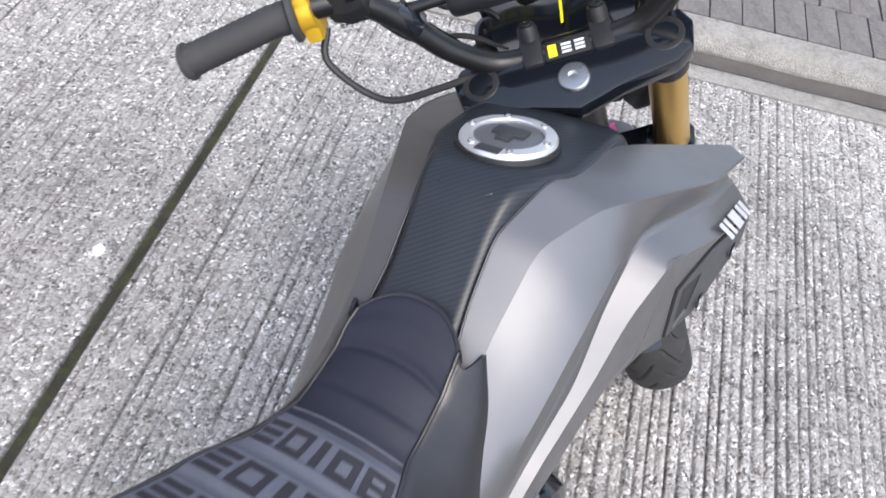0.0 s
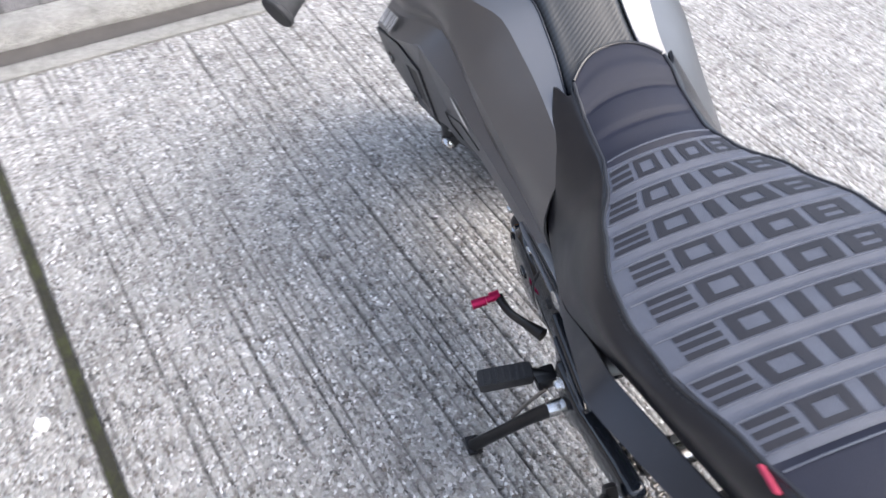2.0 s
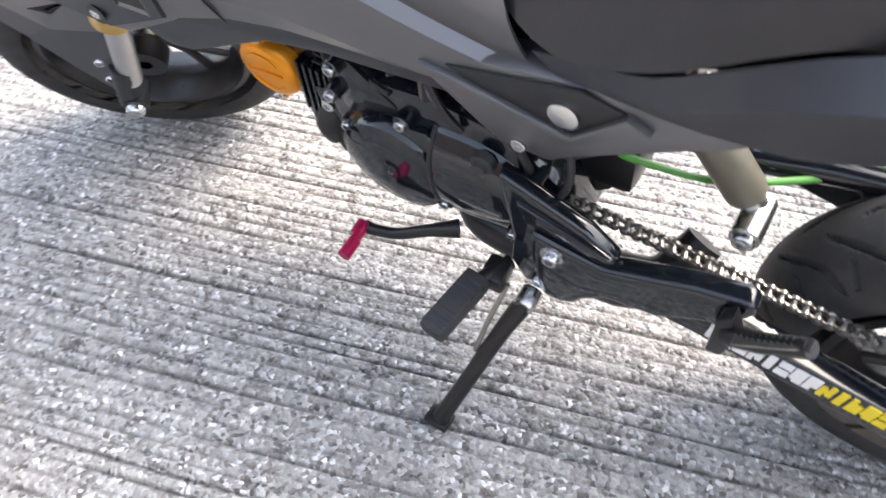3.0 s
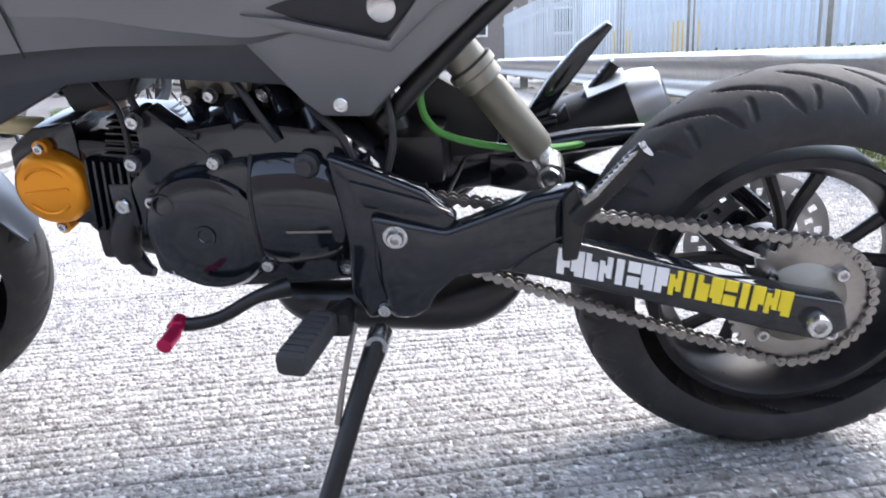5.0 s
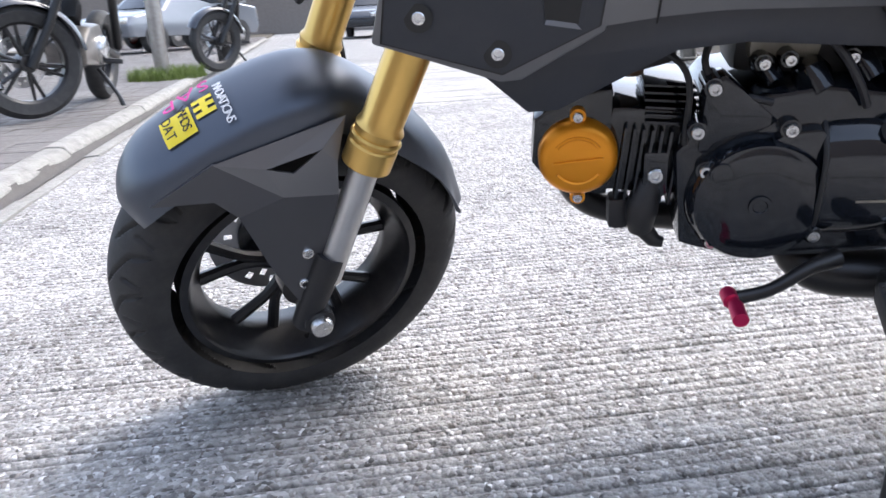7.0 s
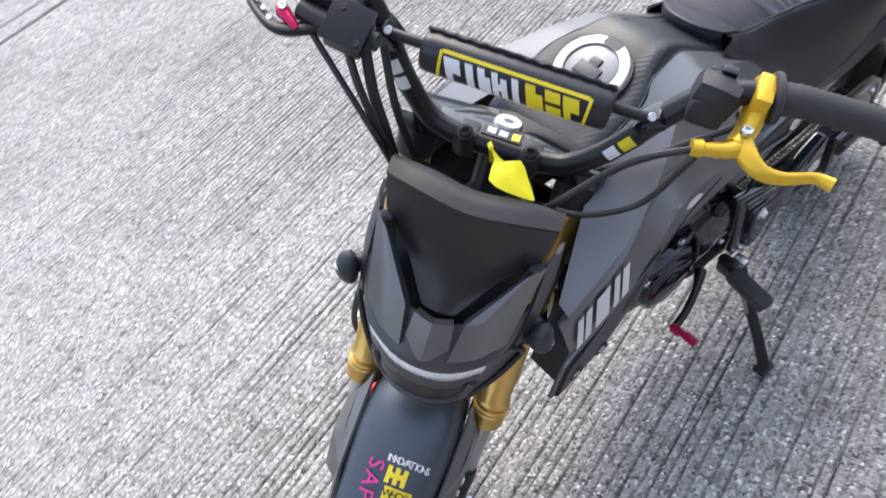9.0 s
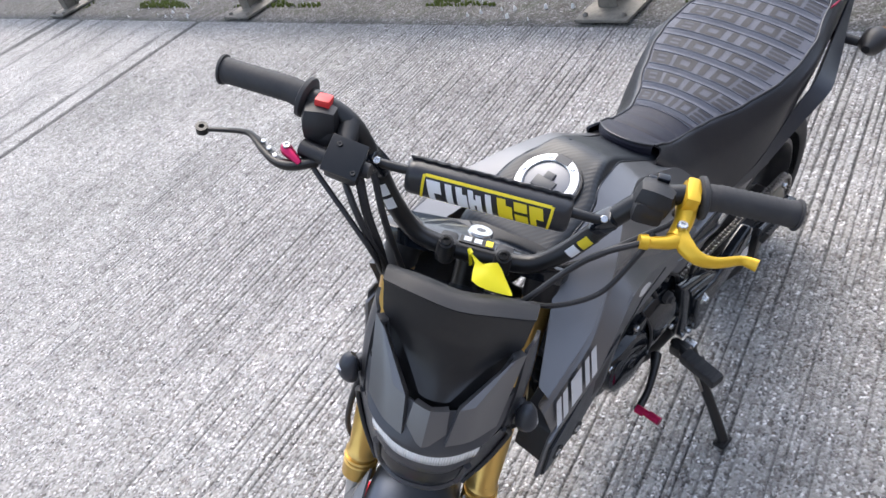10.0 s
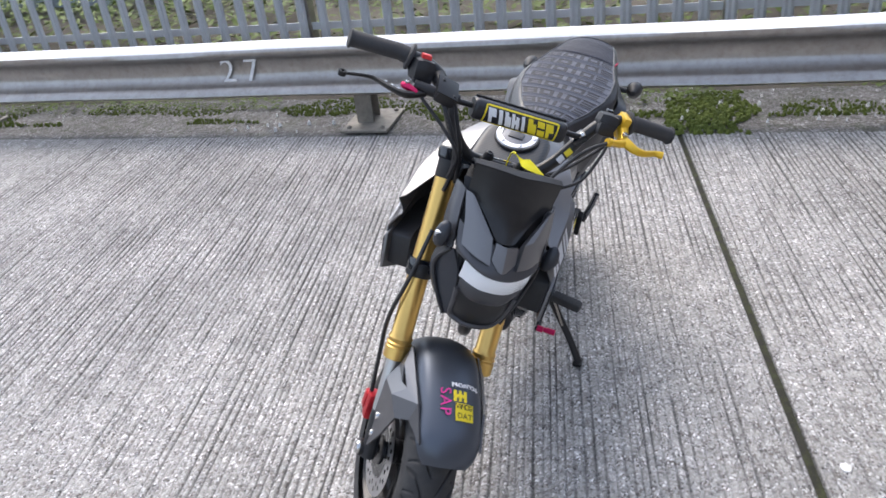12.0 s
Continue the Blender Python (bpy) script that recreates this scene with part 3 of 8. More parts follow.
tagged(part("unseen_wall_north", wb, WALL_BRICK), "unseen plain brick wall added to darken reflections on the motorcycle", "wall", kind="structure")


# ---- the motorcycle ----
bike = tagged(empty("motorcycle", pose(0, 0, 0, -13.4)), "small matte grey motorcycle with gold forks leaning on its side stand", "motorcycle")
HEAD_FOOT = Vector((1.34, 0, 0))
HEAD_WAY = Vector((-math.sin(radians(26.5)), 0, math.cos(radians(26.5))))
STEER = Matrix.Translation(HEAD_FOOT) @ Matrix.Rotation(radians(34), 4, HEAD_WAY) @ Matrix.Translation(-HEAD_FOOT)


def turned(name, bm, material, label="", sharp=38.0):
    """A part that turns with the handlebar."""
    return part(name, bm, material, bike, label, STEER, sharp)


def tyre_mesh(c, R, half, rim_r, grooves, seg=720):
    """A rounded tyre; long bent grooves with sloping walls run from near the crown to the shoulder."""
    verts, faces = [], []
    n = 81
    prof = []
    for i in range(n):
        s = -1 + 2 * i / (n - 1)
        ang = s * radians(112)
        prof.append((max(R - half * 0.79 * (1 - math.cos(ang)), rim_r), half * math.sin(ang), s))
    for k in range(seg):
        a = 2 * math.pi * k / seg
        for r, y, s in prof:
            g = abs(s)
            d = 0.0
            if 0.04 < g < 0.66:
                bend = 3.3 * g if g < 0.36 else 3.3 * 0.36 + 0.9 * (g - 0.36)
                ph = (a * grooves / (2 * math.pi) + (0.5 if s > 0 else 0) - bend) % 1.0
                wide = 0.085 * min(1.0, (g - 0.04) / 0.08, (0.66 - g) / 0.14)
                off = abs(ph - 0.3)
                d = 0.0050 * max(0.0, min(1.0, (wide - off) / 0.035))
                if 0.34 < g < 0.60:
                    off = abs((ph + 1.1 * (g - 0.34)) % 1.0 - 0.80)
                    d = max(d, 0.0040 * max(0.0, min(1.0, (0.055 - off) / 0.03)))
            verts.append((c[0] + (r - d) * math.cos(a), c[1] + y, c[2] + (r - d) * math.sin(a)))
    for k in range(seg):
        m = (k + 1) % seg
        for j in range(n - 1):
            faces.append((k * n + j, k * n + j + 1, m * n + j + 1, m * n + j))
    me = bpy.data.meshes.new("tyre")
    me.from_pydata(verts, [], faces)
    bm = BM()
    bm.from_mesh(me)
    bpy.data.meshes.remove(me)
    return bm


def ring_with_holes(c, y, r0, r1, thick, seg=60, rows=4):
    bm = BM()
    grid = [[bm.verts.new((c[0] + r * math.cos(2 * math.pi * k / seg), c[1] + y, c[2] + r * math.sin(2 * math.pi * k / seg))) for r in [r0 + (r1 - r0) * i / rows for i in range(rows + 1)]] for k in range(seg)]
    for k in range(seg):
        for i in range(rows):
            if 0 < i < rows - 1 and (k + 2 * i) % 4 == 0:
                continue
            a, b = grid[k], grid[(k + 1) % seg]
            bm.faces.new((a[i], a[i + 1], b[i + 1], b[i]))
    bmesh.ops.solidify(bm, geom=bm.faces[:], thickness=thick)
    return bm


def wheel(name, c, R, half, turn_with_bar):
    rim_r = 0.158
    hub = BM()
    lathe(hub, ((0.012, -0.062), (0.034, -0.062), (0.036, -0.03), (0.028, -0.02), (0.028, 0.02), (0.036, 0.03), (0.034, 0.062), (0.012, 0.062)), c)
    w = (turned if turn_with_bar else lambda n, b, m, l="": part(n, b, m, bike, l))(name, hub, RIM_BLACK, "black cast wheel with thin split spokes")
    part("tyre", tyre_mesh(c, R, half, rim_r - 0.006, 22), RUBBER, w, "worn black tyre with slanted tread grooves", sharp=50)
    rim = BM()
    lathe(rim, ((rim_r + 0.006, -half * 0.80), (rim_r - 0.004, -half * 0.84), (rim_r - 0.009, -half * 0.74), (rim_r - 0.012, -half * 0.5), (rim_r - 0.026, -0.012), (rim_r - 0.026, 0.012), (rim_r - 0.012, half * 0.5), (rim_r - 0.009, half * 0.74), (rim_r - 0.004, half * 0.84), (rim_r + 0.006, half * 0.80)), c, seg=72, closed=True)
    part("rim", rim, RIM_BLACK, w)
    for k in range(5):
        for s in (-1, 1):
            a = 2 * math.pi * k / 5 + 0.35
            a2 = a + s * 0.24
            sp = BM()
            p0 = Vector(c) + Vector((0.026 * math.cos(a), 0, 0.026 * math.sin(a)))
            p1 = Vector(c) + Vector((0.075 * math.cos(a + s * 0.10), 0, 0.075 * math.sin(a + s * 0.10)))
            p2 = Vector(c) + Vector((0.136 * math.cos(a2), 0, 0.136 * math.sin(a2)))
            tube(sp, [p0, p1, p2], [0.011, 0.008, 0.009], 8, 3)
            part("spoke", sp, RIM_BLACK, w)
    return w


REAR, FRONT = (-0.008, 0.0, 0.2475), (1.232, 0.0, 0.2380)
FRONT_HUB = (1.230, -0.015, 0.2320)
# the rear axle stands a little to the right of the engine's middle
REAR_SET = Matrix.Translation((0.44, -0.008, 0)) @ Matrix.Rotation(radians(3.3), 4, "Z") @ Matrix.Translation((-0.44, 0, 0))
rear_wheel = wheel("rear_wheel", REAR, 0.2530, 0.065, False)
rear_wheel.matrix_basis = REAR_SET
front_wheel = wheel("front_wheel", FRONT_HUB, 0.2425, 0.061, True)
part("brake_disc", ring_with_holes(FRONT_HUB, -0.058, 0.062, 0.108, 0.004), DISC_STEEL, front_wheel, "drilled steel brake disc")
b = BM()
lathe(b, ((0.03, -0.058), (0.066, -0.058), (0.066, -0.052), (0.03, -0.052)), FRONT_HUB, closed=True)
part("disc_carrier", b, GLOSS_BLACK, front_wheel)
part("brake_disc", ring_with_holes(REAR, -0.078, 0.055, 0.095, 0.004), DISC_STEEL, rear_wheel, "drilled steel brake disc")
b = BM()
teeth = 34
poly = []
for k in range(teeth):
    for f, r in ((0.0, 0.074), (0.3, 0.081), (0.5, 0.081), (0.8, 0.074)):
        a = 2 * math.pi * (k + f) / teeth
        poly.append((REAR[0] + r * math.cos(a), REAR[2] + r * math.sin(a)))
prism(b, poly, 0.079, 0.084)
part("rear_sprocket", b, CHAIN_STEEL, rear_wheel, "dark toothed rear sprocket")
b = BM()
lathe(b, ((0.012, 0.110), (0.020, 0.108), (0.045, 0.090), (0.052, 0.084), (0.052, 0.062), (0.012, 0.062)), REAR)
part("hub_cover", b, OLD_ALLOY, rear_wheel, "dull alloy sprocket hub")
for k in range(4):
    a = math.pi / 4 + k * math.pi / 2
    b = BM()
    bolt(b, (REAR[0] + 0.055 * math.cos(a), 0.086, REAR[2] + 0.055 * math.sin(a)), (0, 1, 0), 0.008, 0.008)
    part("sprocket_bolt", b, STEEL, rear_wheel)


def fork_at(d, y, off=0.026):
    """A point on the fork leg, d metres up the steering line from the ground."""
    return HEAD_FOOT + HEAD_WAY * d + Vector((off, y, 0))


# fork
for sg in (1, -1):
    y = 0.104 * sg
    b = BM()
    tube(b, [fork_at(d, y) for d in (0.520, 0.545, 0.553, 0.560, 0.70, 0.80, 0.928)], [0.0265, 0.0265, 0.0285, 0.0245, 0.0245, 0.0235, 0.0235], 24)
    leg = turned("fork_tube", b, GOLD, "gold anodised upper fork tube")
    b = BM()
    for d, r, h in ((0.503, 0.0292, 0.030), (0.537, 0.0300, 0.006)):
        tube(b, [fork_at(d, y), fork_at(d + 0.002, y), fork_at(d + h - 0.002, y), fork_at(d + h, y)], [r - 0.002, r, r, r - 0.002], 24)
    part("seal_collar", b, GOLD, leg, "stepped gold collar at the fork seal")
    b = BM()
    rod(b, fork_at(0.33, y, 0.018), fork_at(0.51, y), 0.0175, 20)
    part("stanchion", b, CHROME_TUBE, leg, "bare silver fork stanchion")
    b = BM()
    tube(b, [fork_at(0.372, y), fork_at(0.35, y), fork_at(0.30, y), fork_at(0.255, y)], [0.0195, 0.0205, 0.0185, 0.017], 18)
    rod(b, (FRONT[0] + 0.003, y - 0.024, FRONT[2]), (FRONT[0] + 0.003, y + 0.019, FRONT[2]), 0.020, 18)
    part("fork_foot", b, BLACK_PLASTIC, leg)
    b = BM()
    lathe(b, ((0.0005, sg * 0.012), (0.013, sg * 0.012), (0.015, sg * 0.008), (0.015, 0)), (FRONT[0] + 0.003, y + sg * 0.019, FRONT[2]), seg=16)
    part("axle_end", b, STEEL, leg)
    b = BM()
    lathe(b, ((0.0005, 0.0045), (0.014, 0.0045), (0.015, 0.0065), (0.0205, 0.0065), (0.0245, 0.003), (0.0250, -0.008)), axis="z", seg=28)
    bmesh.ops.transform(b, matrix=Matrix.Translation(fork_at(0.987, y)) @ HEAD_WAY.to_track_quat("Z", "Y").to_matrix().to_4x4(), verts=b.verts)
    part("fork_cap", b, BLACK_PLASTIC, leg)
    b = BM()
    tube(b, [fork_at(0.926, y), fork_at(0.930, y), fork_at(0.985, y)], [0.0235, 0.0255, 0.0255], 20)
    part("fork_top", b, BLACK_PLASTIC, leg)
    b = BM()
    tube(b, [fork_at(0.700, y), fork_at(0.703, y), fork_at(0.729, y), fork_at(0.732, y)], [0.029, 0.031, 0.031, 0.029], 20)
    part("clamp_band", b, BLACK_PLASTIC, leg)


def yoke(d, thick, name, label):
    """A triple clamp plate across the steering line."""
    b = BM()
    outline = []
    for x, y in ((0.050, -0.05), (0.052, -0.095), (0.050, -0.126), (0.030, -0.136), (0.0, -0.130), (-0.014, -0.11), (-0.024, -0.05), (-0.040, 0.0), (-0.024, 0.05), (-0.014, 0.11), (0.0, 0.130), (0.030, 0.136), (0.050, 0.126), (0.052, 0.095), (0.050, 0.05)):
        outline.append((x, y))
    lo = [b.verts.new((x, y, 0)) for x, y in outline]
    hi = [b.verts.new((x, y, thick)) for x, y in outline]
    b.faces.new(lo[::-1])
    b.faces.new(hi)
    for i in range(len(lo)):
        j = (i + 1) % len(lo)
        b.faces.new((lo[i], lo[j], hi[j], hi[i]))
    soften(b, 0.004)
    m = Matrix.Translation(HEAD_FOOT + HEAD_WAY * d) @ Matrix.Rotation(radians(-26.5), 4, "Y")
    bmesh.ops.transform(b, matrix=m, verts=b.verts)
    return turned(name, b, GLOSS_BLACK, label)


top_yoke = yoke(0.955, 0.026, "top_yoke", "black triple clamp with a worn top")
yoke(0.700, 0.03, "lower_yoke", "black lower triple clamp")
b = BM()
rod(b, HEAD_FOOT + HEAD_WAY * 0.72, HEAD_FOOT + HEAD_WAY * 0.96, 0.026, 20)
turned("steering_stem", b, FRAME_BLACK)
b = BM()
lathe(b, ((0.0005, 0.001), (0.006, 0.001), (0.0065, 0.004), (0.0165, 0.004), (0.0185, 0.002), (0.019, -0.002)), axis="z", seg=24)
bmesh.ops.transform(b, matrix=Matrix.Translation(HEAD_FOOT + HEAD_WAY * 0.981) @ HEAD_WAY.to_track_quat("Z", "Y").to_matrix().to_4x4(), verts=b.verts)
part("stem_nut", b, STEEL, top_yoke, "bright steel stem nut")
b = BM()
box(b, (0, 0, 0), (0.022, 0.050, 0.003), Matrix(), 0.001)
bmesh.ops.transform(b, matrix=Matrix.Translation(HEAD_FOOT + HEAD_WAY * 0.984 + Vector((0.034, 0.0, 0.016))) @ Matrix.Rotation(radians(-26.5), 4, "Y"), verts=b.verts)
part("badge_plate", b, DARK_PRINT, top_yoke, "small dark badge plate with white and yellow marks")
b = BM()
for y in (-0.014, 0.001):
    for x in (-0.005, 0.0, 0.005):
        box(b, (x, y, 0.002), (0.0026, 0.011, 0.0014))
bmesh.ops.transform(b, matrix=Matrix.Translation(HEAD_FOOT + HEAD_WAY * 0.984 + Vector((0.034, 0.0, 0.016))) @ Matrix.Rotation(radians(-26.5), 4, "Y"), verts=b.verts)
part("badge_marks", b, WHITE_PRINT, top_yoke)
b = BM()
box(b, (0, 0.017, 0.002), (0.016, 0.010, 0.0014))
bmesh.ops.transform(b, matrix=Matrix.Translation(HEAD_FOOT + HEAD_WAY * 0.984 + Vector((0.034, 0.0, 0.016))) @ Matrix.Rotation(radians(-26.5), 4, "Y"), verts=b.verts)
part("badge_patch", b, YELLOW_PRINT, top_yoke)

# handlebar with its pad
BAR = [(0.872, 0.380, 1.040), (0.885, 0.28, 1.048), (0.900, 0.205, 1.040), (0.915, 0.165, 1.000), (0.931, 0.128, 0.940), (0.944, 0.090, 0.901), (0.948, 0.055, 0.890), (0.949, 0.0, 0.888)]
BAR = BAR + [(x, -y, z) for x, y, z in BAR[-2::-1]]
b = BM()
tube(b, BAR, 0.0135, 16, 5)
bar = turned("handlebar", b, FRAME_BLACK, "satin black braced handlebar")
b = BM()
rod(b, (0.926, -0.156, 0.999), (0.926, 0.156, 0.999), 0.0065, 12)
part("crossbar", b, FRAME_BLACK, bar)
for sg in (1, -1):
    b = BM()
    box(b, (0.920, 0.153 * sg, 0.992), (0.030, 0.020, 0.036), Matrix.Rotation(radians(-40 * sg), 4, "X"), 0.006)
    part("crossbar_clamp", b, GLOSS_BLACK, bar)
    b = BM()
    bolt(b, (0.931, 0.150 * sg, 1.008), (0.5, 0, 1), 0.005, 0.003)
    part("clamp_screw", b, STEEL, bar)
    # riser and clamp cap
    b = BM()
    tube(b, [HEAD_FOOT + HEAD_WAY * 0.975 + Vector((0.034, 0.040 * sg, 0.0)), (0.949, 0.040 * sg, 0.872), (0.949, 0.040 * sg, 0.892)], [0.017, 0.0155, 0.0165], 16)
    box(b, (0.949, 0.040 * sg, 0.889), (0.044, 0.026, 0.030), Matrix.Rotation(radians(-24), 4, "Y"), 0.007)
    riser = part("riser", b, BLACK_PLASTIC, bar)
    b = BM()
    tube(b, [(0.962, 0.040 * sg, 0.885), (0.964, 0.040 * sg, 0.915), (0.965, 0.040 * sg, 0.922)], [0.0125, 0.0120, 0.0105], 14)
    part("clamp_bolt", b, BLACK_PLASTIC, bar)
    b = BM()
    bolt(b, (0.965, 0.040 * sg, 0.9225), (0.1, 0, 1), 0.0078, 0.003)
    part("bolt_head", b, FRAME_BLACK, bar)

b = BM()
prof = []
for k in range(20):
    a = 2 * math.pi * k / 20
    prof.append((0.022 * math.copysign(abs(math.cos(a)) ** 0.75, math.cos(a)), 0.0235 * math.copysign(abs(math.sin(a)) ** 0.75, math.sin(a))))
rings = []
for y, s in ((-0.108, 0.82), (-0.105, 0.95), (-0.098, 1.0), (0.098, 1.0), (0.105, 0.95), (0.108, 0.82)):
    rings.append([(0.930 + o * s, y, 0.999 + u * s) for o, u in prof])
skin(b, rings)
PAD_TILT = Matrix.Translation((0.930, 0, 0.999)) @ Matrix.Rotation(radians(-10), 4, "Y") @ Matrix.Translation((-0.930, 0, -0.999))
pad = part("bar_pad", b, SEAT_VINYL, bar, "black crossbar pad with white and yellow panels", PAD_TILT)


def pad_block(y0, y1, u0, u1, lift, slant=0.0):
    """A printed patch on the front of the pad, y along the bar and u up its face."""
    bb = BM()
    vs = []
    for i in range(7):
        u = u0 + (u1 - u0) * i / 6
        row = []
        for y in (y0 + slant * u, y1 + slant * u):
            k = max(-0.98, min(0.98, u / 0.0235))
            row.append(bb.verts.new((0.930 + lift + 0.022 * (1 - abs(k) ** 2.667) ** 0.375, y, 0.999 + u + lift * k)))
        vs.append(row)
    for p, q in zip(vs, vs[1:]):
        bb.faces.new((p[0], p[1], q[1], q[0]))
    return bb


PAD_LINES = ((-0.082, 0.082, 0.0165, 0.0195), (-0.082, 0.082, -0.0205, -0.0180), (-0.0855, -0.0818, -0.0195, 0.0185), (0.0818, 0.0855, -0.0195, 0.0185))
b = BM()
for y0, y1, u0, u1 in PAD_LINES:
    join(b, pad_block(y0, y1, u0, u1, 0.0006))
part("pad_border", b, YELLOW_PRINT, pad, "thin yellow border")
# tall slanted blocks with notches stand where the maker's word is printed
NOTCH = (
    ((0.0, 0.45, -0.0160, 0.0140), (0.45, 1.0, -0.0030, 0.0140)),
    ((0.0, 1.0, -0.0160, -0.0030), (0.0, 1.0, 0.0015, 0.0140)),
    ((0.25, 0.80, -0.0160, 0.0140),),
    ((0.0, 0.42, -0.0160, 0.0140), (0.58, 1.0, -0.0160, 0.0100), (0.42, 0.58, -0.0060, 0.0030)),
    ((0.0, 0.60, -0.0160, 0.0140), (0.60, 1.0, -0.0160, 0.0060)),
)
for y, wd, cut, mat in ((-0.076, 0.018, 0, WHITE_PRINT), (-0.056, 0.016, 2, WHITE_PRINT), (-0.038, 0.014, 4, WHITE_PRINT), (-0.022, 0.017, 3, WHITE_PRINT), (-0.003, 0.014, 2, WHITE_PRINT), (0.016, 0.019, 4, YELLOW_PRINT), (0.038, 0.017, 1, YELLOW_PRINT), (0.058, 0.018, 0, YELLOW_PRINT)):
    b = BM()
    for f0, f1, u0, u1 in NOTCH[cut]:
        join(b, pad_block(y + wd * f0, y + wd * f1, u0, u1, 0.0008, -0.30))
    part("pad_white_block" if mat is WHITE_PRINT else "pad_yellow_block", b, mat, pad, "white printed block" if mat is WHITE_PRINT else "yellow printed block")
b = BM()
tube(b, [(0.9250 + 0.0012 * math.sin(k * 1.9), -0.106 + 0.0053 * k, 0.9995 + 0.0238 + 0.0006 * math.sin(k * 2.3)) for k in range(41)], 0.0042, 8, 2, 0.5)
part("pad_lacing", b, SOFT_RUBBER, pad, "puckered closing seam on the pad")


def on_bar(y):
    """The bar's line at the height of the grips."""
    s = 1 if y > 0 else -1
    a = abs(y)
    pts = BAR[:4]
    for p, q in zip(pts, pts[1:]):
        if q[1] <= a <= p[1]:
            f = (a - q[1]) / (p[1] - q[1])
            return Vector((q[0] + f * (p[0] - q[0]), y, q[2] + f * (p[2] - q[2])))
    return Vector((pts[0][0], y, pts[0][2]))


for sg in (1, -1):
    b = BM()
    ys = [0.262 + 0.119 * k / 32 for k in range(33)]
    tube(b, [on_bar(y * sg) for y in ys], [0.0165 + 0.0011 * (k % 2) if 3 < k < 29 else 0.0176 for k in range(33)], 20)
    grip = part("grip", b, SOFT_RUBBER, bar, "ribbed black rubber grip")
    b = BM()
    tube(b, [on_bar(y * sg) for y in (0.254, 0.2565, 0.2615, 0.264)], [0.024, 0.0275, 0.0275, 0.022], 24)
    part("grip_flange", b, SOFT_RUBBER, grip)
    b = BM()
    tube(b, [on_bar(y * sg) for y in (0.378, 0.3795, 0.383, 0.385)], [0.018, 0.0205, 0.0205, 0.0185], 20)
    part("bar_end", b, SOFT_RUBBER, grip)
    b = BM()
    c = on_bar(0.232 * sg) + (Vector((0.012, 0, -0.006)) if sg < 0 else Vector((0.008, -0.030, 0)))
    size = (0.056, 0.050, 0.050) if sg < 0 else (0.046, 0.052, 0.044)
    box(b, c + Vector((0.002, 0, -0.002)), size, Matrix.Rotation(radians(-8 * sg), 4, "Z") @ Matrix.Rotation(radians(-18), 4, "Y"), 0.020)
    box(b, c + Vector((0.012, -0.004 * sg, -0.014)), (0.036, 0.040, 0.030), Matrix.Rotation(radians(-18), 4, "Y"), 0.009)
    sw = part("switch_housing", b, BLACK_PLASTIC, bar, "black switch housing")
    b = BM()
    if sg < 0:
        box(b, c + Vector((-0.004, 0.002, 0.024)), (0.022, 0.020, 0.012), Matrix.Rotation(radians(-15), 4, "Y"), 0.003)
        part("kill_switch", b, RED_PLASTIC, sw, "red kill switch")
    else:
        box(b, c + Vector((-0.016, 0.004, 0.016)), (0.010, 0.016, 0.010), None, 0.002)
        part("dip_switch", b, GLOSS_BLACK, sw)
        b = BM()
        box(b, c + Vector((-0.022, -0.008, 0.006)), (0.006, 0.010, 0.008), None, 0.002)
        part("indicator_switch", b, GLOSS_BLACK, sw)
    for dx in (-0.01, 0.012):
        b = BM()
        bolt(b, c + Vector((dx, 0.012 * sg, -0.025)), (0, 0, -1), 0.004, 0.002)
        part("housing_screw", b, STEEL, sw)

# clutch lever, left
b = BM()
c = on_bar(0.244)
tube(b, [c + Vector((0, -0.009, 0)), c + Vector((0, 0.009, 0))], 0.0205, 18)
tube(b, [c + Vector((0.012, 0.0, -0.004)), (0.925, 0.243, 1.030), (0.945, 0.236, 1.024)], [0.014, 0.013, 0.012], 14, 3, 0.8)
tube(b, [(0.945, 0.244, 1.024), (0.955, 0.228, 1.023), (0.962, 0.206, 1.023), (0.962, 0.204, 1.023), (0.964, 0.194, 1.023)], [0.011, 0.009, 0.0075, 0.010, 0.009], 12)
box(b, c + Vector((0.004, 0.0, -0.004)), (0.040, 0.019, 0.052), None, 0.006)
perch = part("clutch_perch", b, YELLOW_GOLD, bar, "gold clutch lever bracket")
b = BM()
tube(b, [(0.935, 0.238, 1.030), (0.957, 0.250, 1.027), (0.968, 0.268, 1.024), (0.966, 0.290, 1.023), (0.957, 0.310, 1.023), (0.953, 0.322, 1.024), (0.958, 0.338, 1.027)], [0.010, 0.0115, 0.009, 0.0075, 0.0068, 0.0066, 0.0085], 12, 3, 0.62)
part("clutch_lever", b, YELLOW_GOLD, perch, "short gold clutch lever with a hooked tip")
b = BM()
bolt(b, (0.937, 0.240, 1.040), (0, 0, 1), 0.0065, 0.004)
part("pivot_screw", b, STEEL, perch)

